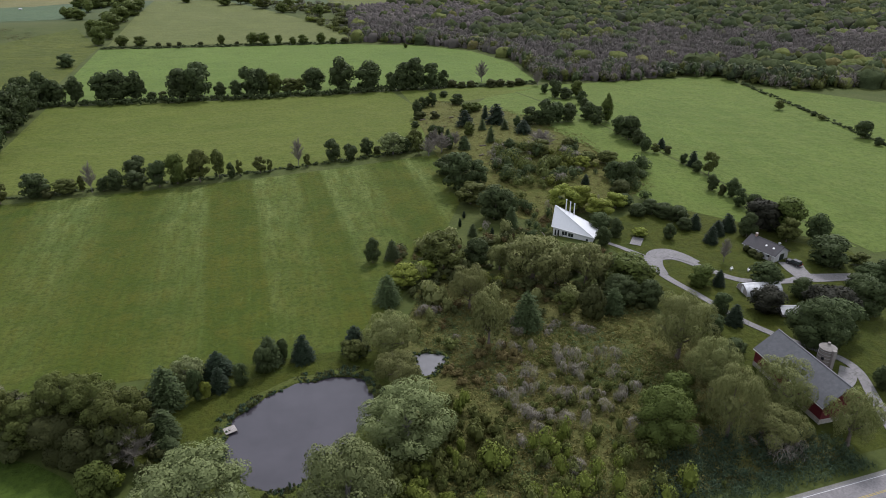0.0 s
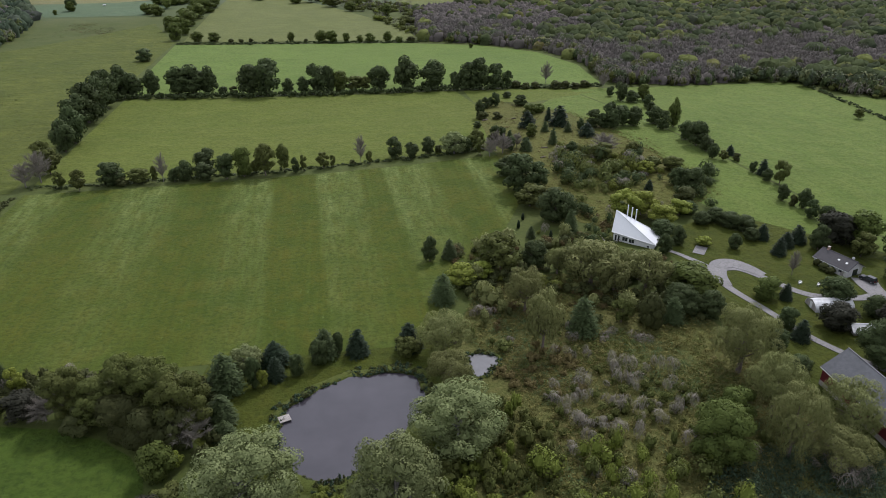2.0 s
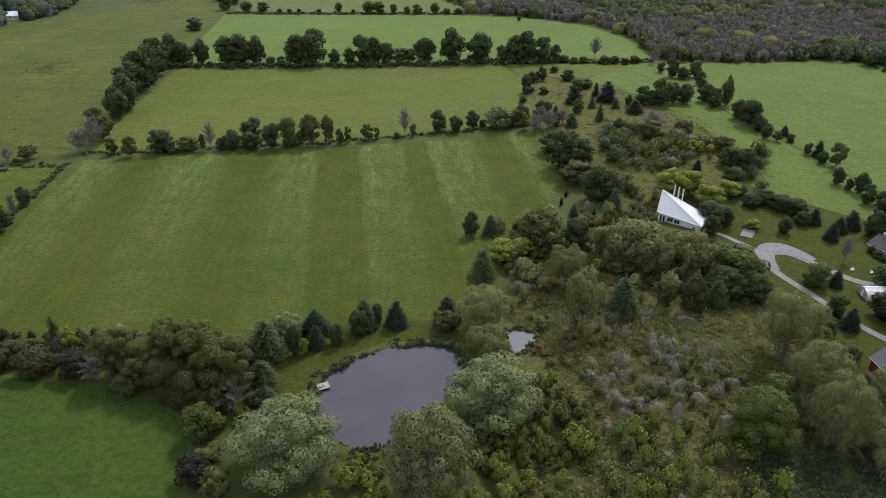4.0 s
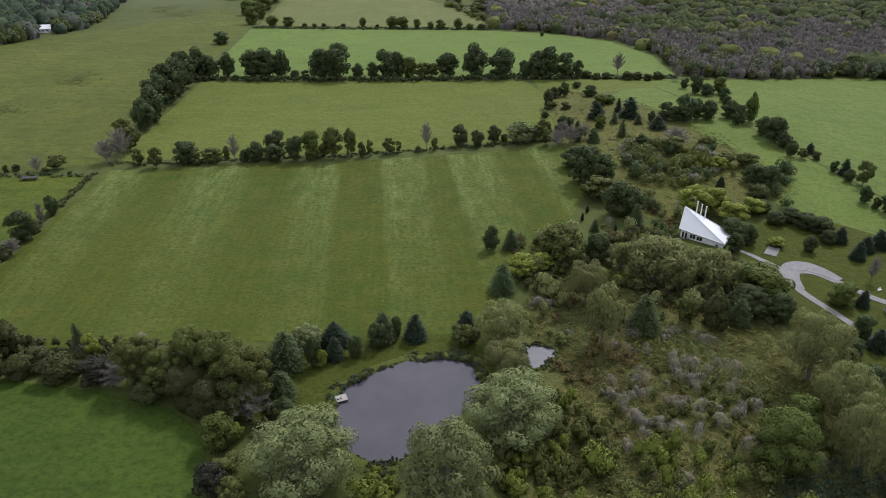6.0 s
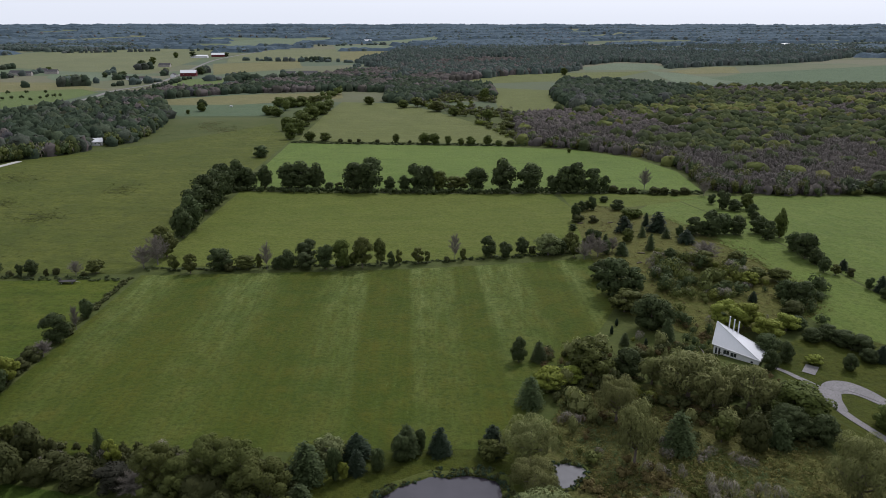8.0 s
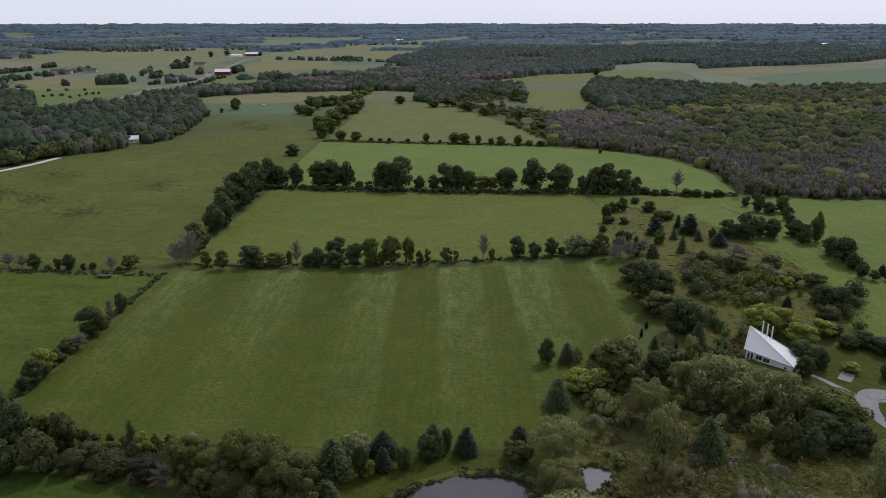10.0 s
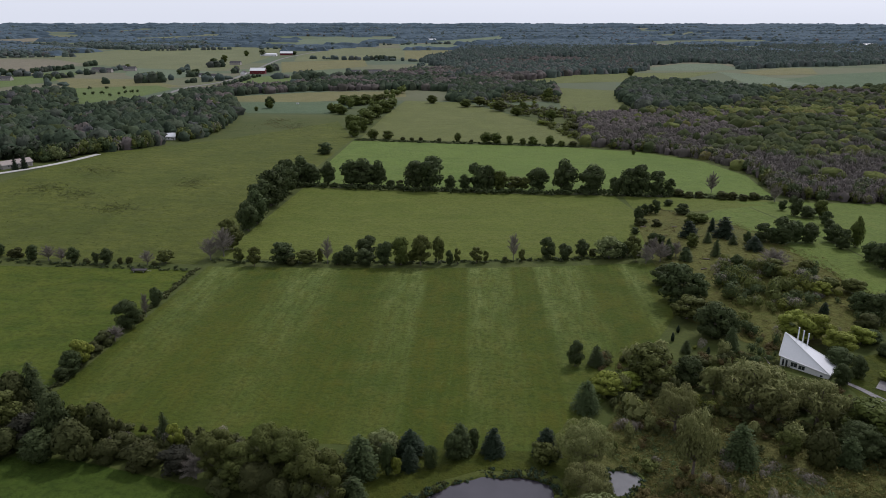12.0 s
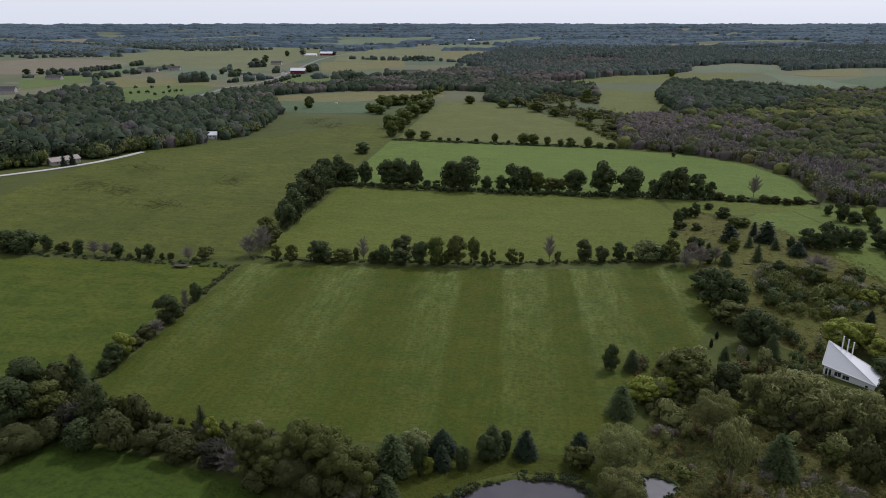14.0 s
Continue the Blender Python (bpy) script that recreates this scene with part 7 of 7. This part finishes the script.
    deck = part("deck", block(84.4, 88.6, 194.2, 199.6, z - 0.5, z - 0.3), WEATHERED, e)
    for px, py in ((84.5, 194.3), (84.5, 196.9), (84.5, 199.5), (86.5, 194.3), (88.4, 194.3)):
        part("deck_post", block(px - 0.06, px + 0.06, py - 0.06, py + 0.06, -0.2, z + 0.6), WEATHERED, deck)
    part("deck_rail", block(84.4, 84.55, 194.2, 199.6, z + 0.55, z + 0.65), WEATHERED, deck)
    part("deck_rail", block(84.4, 88.6, 194.2, 194.35, z + 0.55, z + 0.65), WEATHERED, deck)
    for k, (s, up) in enumerate(((0.22, 10.7), (0.31, 10.0), (0.4, 9.4))):
        foot = A.lerp(D, s) + Vector((0.3, 0.2, -0.6))
        pipe = part("chimney_pipe", rod(foot, (foot.x, foot.y, z + up), 0.19, 0.19, 12), WHITEPAINT, e, "tall white flue pipe")
        part("pipe_cap", rod((foot.x, foot.y, z + up), (foot.x, foot.y, z + up + 0.12), 0.25, 0.22, 12), STEEL, pipe)
    for p, q in ((B, A), (A, C), (B, C), (A, D), (C, D)):
        part("roof_trim", rod(p + Vector((0, 0, 0.05)), q + Vector((0, 0, 0.05)), 0.13, 0.13, 6), WHITEPAINT, e)


wedge_house()
ranch = gable_building("ranch_house", 149.0, 167.8, -72, 11.0, 7.2, 2.6, 4.7, SIDING, GREYROOF, "low house with grey shingle roof and garage", "house", 4, True, True, None, True)
for sy in (1.0, 3.6):
    part("skylight", slab([(sy - 0.3, -1.5, 3.92), (sy + 0.3, -1.5, 3.92), (sy + 0.3, -2.0, 3.63), (sy - 0.3, -2.0, 3.63)], 0.1), LAMP, ranch)
barn = gable_building("barn", 112.8, 105.3, -90, 22.4, 11.0, 5.0, 9.2, REDBOARDS, BARNROOF, "red board barn with weathered grey metal roof", "barn", 0, False, False, (1.3, STONE))
for k in range(9):
    x = -11.2 + 22.4 * (k + 0.5) / 9
    part("roof_seam", slab([(x - 0.03, 0, 9.22), (x + 0.03, 0, 9.22), (x + 0.03, -5.9, 4.7), (x - 0.03, -5.9, 4.7)], 0.05), BARNROOF, barn)
part("sliding_door", block(-1.9, 1.9, -5.62, -5.5, 1.3, 4.4), REDBOARDS, barn)
part("door_rail", block(-4.2, 2.2, -5.66, -5.5, 4.42, 4.55), STEEL, barn)



def silo():
    e = thing("silo", pose(122.6, 111.0, height(122.6, 111.0)), "pale squat silo with a shallow domed cap", "silo")
    drum = part("drum", rod((0, 0, -0.3), (0, 0, 6.2), 1.85, 1.8, 28), SILOWALL, e)
    for k in range(7):
        z = 0.6 + k * 0.85
        part("hoop", rod((0, 0, z), (0, 0, z + 0.07), 1.88, 1.88, 28), STEEL, drum)
    bm = rod((0, 0, 6.15), (0, 0, 6.3), 2.0, 2.0, 28)
    rod((0, 0, 6.3), (0, 0, 7.1), 2.0, 0.45, 28, bm)
    part("cap", bm, SILOWALL, e)
    part("vent", rod((0, 0, 7.0), (0, 0, 7.6), 0.42, 0.36, 12), SILOWALL, e)
    part("chute", block(-0.45, 0.45, -2.45, -1.7, 0.0, 6.5), SILOWALL, e)
    part("hatch", block(-1.85, -1.5, -1.1, -0.6, 3.6, 4.2), DARKGLASS, e)


silo()


def pickup(name, x, y, turn, paint, label):
    """A parked estate car: lower body, glasshouse, wheels and lamps."""
    e = thing(name, pose(x, y, height(x, y) + 0.2, 0, 0, turn), label, "car")
    body = part("body", block(-2.4, 2.4, -0.93, 0.93, 0.35, 1.05, None, 0.12), paint, e)
    bm = bmesh.new()
    low, high = [(-2.25, -0.86), (1.05, -0.86), (1.05, 0.86), (-2.25, 0.86)], [(-2.0, -0.72), (0.3, -0.72), (0.3, 0.72), (-2.0, 0.72)]
    a = [bm.verts.new((*p, 1.0)) for p in low]
    b = [bm.verts.new((*p, 1.72)) for p in high]
    bm.faces.new(a[::-1]), bm.faces.new(b)
    for i in range(4):
        bm.faces.new((a[i], a[(i + 1) % 4], b[(i + 1) % 4], b[i]))
    part("glasshouse", bm, DARKGLASS, e, "dark tinted windows")
    part("car_roof", block(-2.02, 0.32, -0.74, 0.74, 1.7, 1.78, None, 0.03), paint, e)
    part("bonnet", block(1.05, 2.32, -0.85, 0.85, 1.03, 1.12, None, 0.04), paint, e)
    for sx in (-1.5, 1.5):
        for sy in (-0.86, 0.86):
            w = part("wheel", rod((sx, sy - 0.12, 0.36), (sx, sy + 0.12, 0.36), 0.36, 0.36, 18), RUBBER, e)
            part("rim", rod((sx, sy - 0.135, 0.36), (sx, sy + 0.135, 0.36), 0.2, 0.2, 12), STEEL, w)
    for sy in (-0.65, 0.65):
        part("headlight", block(2.36, 2.44, sy - 0.2, sy + 0.2, 0.72, 0.9), LAMP, body)
        part("tail_light", block(-2.44, -2.36, sy - 0.14, sy + 0.14, 0.75, 1.0), REDLAMP, body)
    part("bumper", block(2.34, 2.5, -0.9, 0.9, 0.36, 0.58, None, 0.04), STEEL, e)
    part("bumper", block(-2.5, -2.34, -0.9, 0.9, 0.36, 0.58, None, 0.04), STEEL, e)


pickup("car", 152.6, 158.8, 110, BLACKPAINT, "black estate car parked before the garage")


def dock():
    e = thing("dock", pose(-15.6, 122.6, 0.2, 0, 0, 20), "small weathered wooden dock at the pond's edge", "dock")
    for k in range(9):
        part("plank", block(-1.25 + k * 0.28, -1.0 + k * 0.28, -1.1, 1.1, 0.42, 0.48), WEATHERED, e)
    for y in (-0.9, 0.9):
        part("beam", block(-1.25, 1.27, y - 0.08, y + 0.08, 0.26, 0.42), WEATHERED, e)
    for x in (-1.1, 1.1):
        for y in (-0.9, 0.9):
            part("pile", rod((x, y, -1.0), (x, y, 0.4), 0.09, 0.09, 8), BARK, e)


dock()


def hay_wagon():
    e = thing("hay_wagon", pose(-146.5, 261.5, height(-146.5, 261.5) + 0.13, 0, 0, 4), "low dark flatbed hay wagon parked in the field", "wagon")
    part("bed", block(-3.0, 3.0, -1.2, 1.2, 0.85, 1.0), DARKWOOD, e)
    part("sill", block(-3.0, 3.0, -0.7, -0.5, 0.6, 0.85), DARKWOOD, e)
    part("sill", block(-3.0, 3.0, 0.5, 0.7, 0.6, 0.85), DARKWOOD, e)
    part("rack", block(-3.0, -2.9, -1.2, 1.2, 1.0, 1.6), DARKWOOD, e)
    part("drawbar", rod((3.0, 0, 0.6), (4.8, 0, 0.35), 0.06, 0.05, 6), STEEL, e)
    for x in (-2.0, 2.0):
        for y in (-1.0, 1.0):
            w = part("wheel", rod((x, y - 0.11, 0.4), (x, y + 0.11, 0.4), 0.4, 0.4, 16), RUBBER, e)
            part("rim", rod((x, y - 0.125, 0.4), (x, y + 0.125, 0.4), 0.22, 0.22, 10), STEEL, w)


hay_wagon()


def hoop_house():
    """A low greenhouse of white sheeting over bent hoops, with boarded ends."""
    e = thing("hoop_house", pose(132.0, 147.4, height(132.0, 147.4) + 0.05, 0, 0, -6), "low white hoop greenhouse with a peaked sheet roof", "greenhouse")
    arch = [(2.8 * math.cos(a) * (0.9 + 0.1 * abs(math.cos(a))), 2.5 * math.sin(a) ** 0.8 + 0.25 * max(0, 1 - abs(math.cos(a)) * 4)) for a in (math.pi * k / 14 for k in range(15))]
    arch[0], arch[-1] = (2.8, 0.0), (-2.8, 0.0)
    bm = bmesh.new()
    rows = [[bm.verts.new((-5.5 + i, y * g, z * g)) for y, z in arch] for g in (1.0, 0.97) for i in range(12)]
    for base in (0, 12):
        for a, b in zip(rows[base:base + 11], rows[base + 1:base + 12]):
            for k in range(14):
                bm.faces.new((a[k], a[k + 1], b[k + 1], b[k]))
    for end in (0, 11):
        for k in range(14):
            bm.faces.new((rows[end][k], rows[end][k + 1], rows[end + 12][k + 1], rows[end + 12][k]))
    part("sheeting", bm, PALEMETAL, e, "weathered white plastic sheeting")
    for x in (-5.5, -3.3, -1.1, 1.1, 3.3, 5.5):
        bm = bmesh.new()
        for (y0, z0), (y1, z1) in zip(arch, arch[1:]):
            rod((x, y0 * 1.008, z0 * 1.008), (x, y1 * 1.008, z1 * 1.008), 0.04, 0.04, 5, bm)
        part("hoop", bm, WHITEPAINT, e)
    for x in (-5.45, 5.4):
        bm = bmesh.new()
        ring = [[bm.verts.new((x + t, y * 0.96, z * 0.96)) for y, z in arch] for t in (0.0, 0.06)]
        bm.faces.new(ring[0])
        bm.faces.new(ring[1][::-1])
        for k in range(14):
            bm.faces.new((ring[0][k], ring[0][k + 1], ring[1][k + 1], ring[1][k]))
        wall = part("end_wall", bm, WEATHERED, e)
        part("door", block(x - 0.06, x + 0.12, -0.5, 0.5, 0.0, 1.9), WHITEPAINT, wall)


hoop_house()
gable_building("tractor_shed", 132.0, 134.8, -14, 5.2, 4.0, 1.4, 2.5, TANWALL, PALEMETAL, "small tan shed with pale metal roof", "shed", 1, True)


def garden_bench(x, y):
    e = thing("garden_bench", pose(x, y, height(x, y) + 0.1, 0, 0, 25), "small pale garden bench on the lawn", "bench")
    part("seat", block(-0.7, 0.7, -0.22, 0.22, 0.42, 0.48), WHITEPAINT, e)
    part("backrest", block(-0.7, 0.7, 0.2, 0.26, 0.5, 0.95), WHITEPAINT, e)
    for sx in (-0.6, 0.6):
        for sy in (-0.18, 0.18):
            part("leg", block(sx - 0.04, sx + 0.04, sy - 0.04, sy + 0.04, 0, 0.42), WHITEPAINT, e)


garden_bench(136.5, 158.6)
garden_bench(131.8, 160.5)

# farms and houses further out: x, y, turn, length, width, eave, ridge, look
FARMS = [
    (-481, 1411, 6, 30, 14, 7, 12, "red"), (-506, 1396, 96, 16, 9, 4, 7, "white"), (-670, 2072, 4, 46, 16, 5, 8, "white"), (-632, 2126, 4, 38, 15, 6, 11, "red"),
    (-250, 1442, 10, 34, 12, 5, 8, "tan"), (-284, 1430, 0, 18, 12, 5, 8, "tan"), (-807, 1421, 8, 26, 12, 5, 9, "tan"), (-835, 1440, -8, 22, 12, 5, 9, "tan"),
    (-780, 1470, 12, 24, 12, 5, 9, "tan"), (-822, 1514, 4, 20, 11, 5, 8, "white"), (-607, 1379, 12, 18, 10, 4, 7, "white"), (-531, 1309, 0, 16, 9, 4, 7, "white"),
    (-559, 1325, 0, 16, 9, 4, 7, "white"), (-629, 1687, 0, 26, 12, 5, 9, "tan"), (-788, 973, 15, 26, 12, 5, 9, "tan"), (-770, 950, 40, 18, 11, 5, 8, "tan"),
    (-880, 1211, 8, 28, 12, 4, 8, "tan"), (-580, 786, 5, 18, 10, 5, 9, "tan"),
]
FARMS_FAR = [
    (-289, 3161, 0, 40, 14, 5, 9, "white"), (-661, 2444, 5, 30, 12, 5, 9, "white"), (-640, 2490, 80, 26, 12, 6, 10, "white"), (-610, 2530, 10, 22, 12, 6, 10, "white"),
    (-1591, 2041, 0, 26, 12, 5, 9, "white"), (-1523, 2060, 10, 24, 11, 5, 9, "tan"), (-1393, 1961, 0, 24, 11, 5, 9, "white"), (-1430, 2119, 0, 30, 12, 5, 9, "white"),
    (-1360, 2140, 0, 26, 12, 5, 9, "tan"), (-280, 578, 20, 10, 7, 3.5, 6, "pale"), (-316, 430, 60, 19, 8, 3, 5, "brown"), (-409, 857, 10, 10, 7, 3, 5, "white"),
    (1290, 2480, 10, 34, 14, 5, 9, "white"), (1330, 2700, 0, 40, 14, 5, 9, "white"), (1080, 1990, 30, 30, 14, 5, 9, "white"), (640, 1760, 10, 20, 12, 6, 10, "white"),
]
FARM_LOOKS = {
    "red": (REDBOARDS, WHITEROOF, "red barn with a pale metal roof", "barn"), "white": (WHITEPAINT, GREYROOF, "white farm building under a grey roof", "house"),
    "pale": (WHITEPAINT, WHITEROOF, "white house with a pale roof at the wood's edge", "house"),
    "tan": (TANWALL, GREYROOF, "tan house under a grey shingle roof", "house"), "brown": (TANWALL, BROWNROOF, "low brown-roofed house at the wood's edge", "house"),
}
for x, y, turn, length, width, eave, ridge, kind in FARMS + FARMS_FAR:
    wall, roof, label, category = FARM_LOOKS[kind]
    gable_building("barn" if category == "barn" else "farmhouse", x, y, turn, length, width, eave, ridge, wall, WHITEROOF if y > 1900 else roof, label, category, 3, True, group="distant farm buildings")


# ---- small things ----
LOGS = [(81.4, 283.2, 10, 2.4), (90.3, 285.3, 170, 3.0), (86.3, 273.6, 20, 2.6), (90.0, 267.8, 5, 3.4), (94.7, 273.8, 160, 2.8), (74.3, 336.5, 12, 3.0), (89.2, 335.8, 0, 2.4)]
TRAILER, DISH, TANK = (171.7, 395.7, 12), (154.6, 168.6), (-252.8, 882.9)

def log(x, y, turn, length):
    e = thing("log", pose(x, y, height(x, y) + 0.12, 0, 0, turn), "weathered grey log lying on the dry meadow", "log", "logs on the knoll")
    bm = rod((-length / 2, 0, 0.2), (0, 0.05, 0.24), 0.3, 0.27, 10)
    rod((0, 0.05, 0.24), (length / 2, 0, 0.2), 0.27, 0.2, 10, bm)
    part("trunk", bm, BARK, e)
    part("branch_stub", rod((length * 0.2, 0.1, 0.3), (length * 0.3, 0.5, 0.75), 0.08, 0.04, 6), BARK, e)


for x, y, turn, length in LOGS:
    log(x, y, turn, length)


def small_trailer(x, y, turn):
    e = thing("trailer", pose(x, y, height(x, y) + 0.1, 0, 0, turn), "small white trailer parked by the back hedge", "trailer")
    body = part("body", block(-1.9, 1.9, -0.95, 0.95, 0.55, 2.2, None, 0.12), WHITEPAINT, e)
    part("door", block(0.4, 1.1, -0.98, -0.93, 0.65, 1.95), TANWALL, body)
    part("window", block(-1.2, -0.3, -0.98, -0.93, 1.25, 1.8), DARKGLASS, body)
    part("drawbar", rod((1.9, 0, 0.5), (3.0, 0, 0.45), 0.05, 0.05, 6), STEEL, e)
    for sy in (-0.9, 0.9):
        w = part("wheel", rod((0, sy - 0.1, 0.34), (0, sy + 0.1, 0.34), 0.34, 0.34, 16), RUBBER, e)
        part("rim", rod((0, sy - 0.115, 0.34), (0, sy + 0.115, 0.34), 0.18, 0.18, 10), STEEL, w)


def dish_aerial(x, y):
    e = thing("satellite_dish", pose(x, y, height(x, y), 0, 0, 40), "pale satellite dish on a pole behind the house", "satellite dish")
    part("pole", rod((0, 0, -0.3), (0, 0, 2.4), 0.06, 0.06, 8), STEEL, e)
    bm = bmesh.new()
    rings = [[bm.verts.new((0.25 * q * q - 0.1, 0.45 * q * math.cos(k * math.tau / 16), 2.4 + 0.45 * q * math.sin(k * math.tau / 16) + 0.1)) for k in range(16)] for q in (0.2, 0.6, 1.0)]
    for a, b in zip(rings, rings[1:]):
        for k in range(16):
            bm.faces.new((a[k], a[(k + 1) % 16], b[(k + 1) % 16], b[k]))
    bm.faces.new(rings[0])
    part("bowl", bm, PALEMETAL, e)
    part("feed_arm", rod((0, 0, 2.3), (0.5, 0, 2.5), 0.03, 0.02, 6), STEEL, e)


def white_tank(x, y):
    e = thing("gas_tank", pose(x, y, height(x, y) + 0.1), "white rounded gas tank in a distant field", "tank")
    part("tank", rod((-1.6, 0, 1.0), (1.6, 0, 1.0), 0.7, 0.7, 16), WHITEPAINT, e)
    for sx in (-1.0, 1.0):
        part("foot", block(sx - 0.12, sx + 0.12, -0.5, 0.5, -0.3, 0.45), STEEL, e)


small_trailer(*TRAILER)
dish_aerial(*DISH)
white_tank(*TANK)
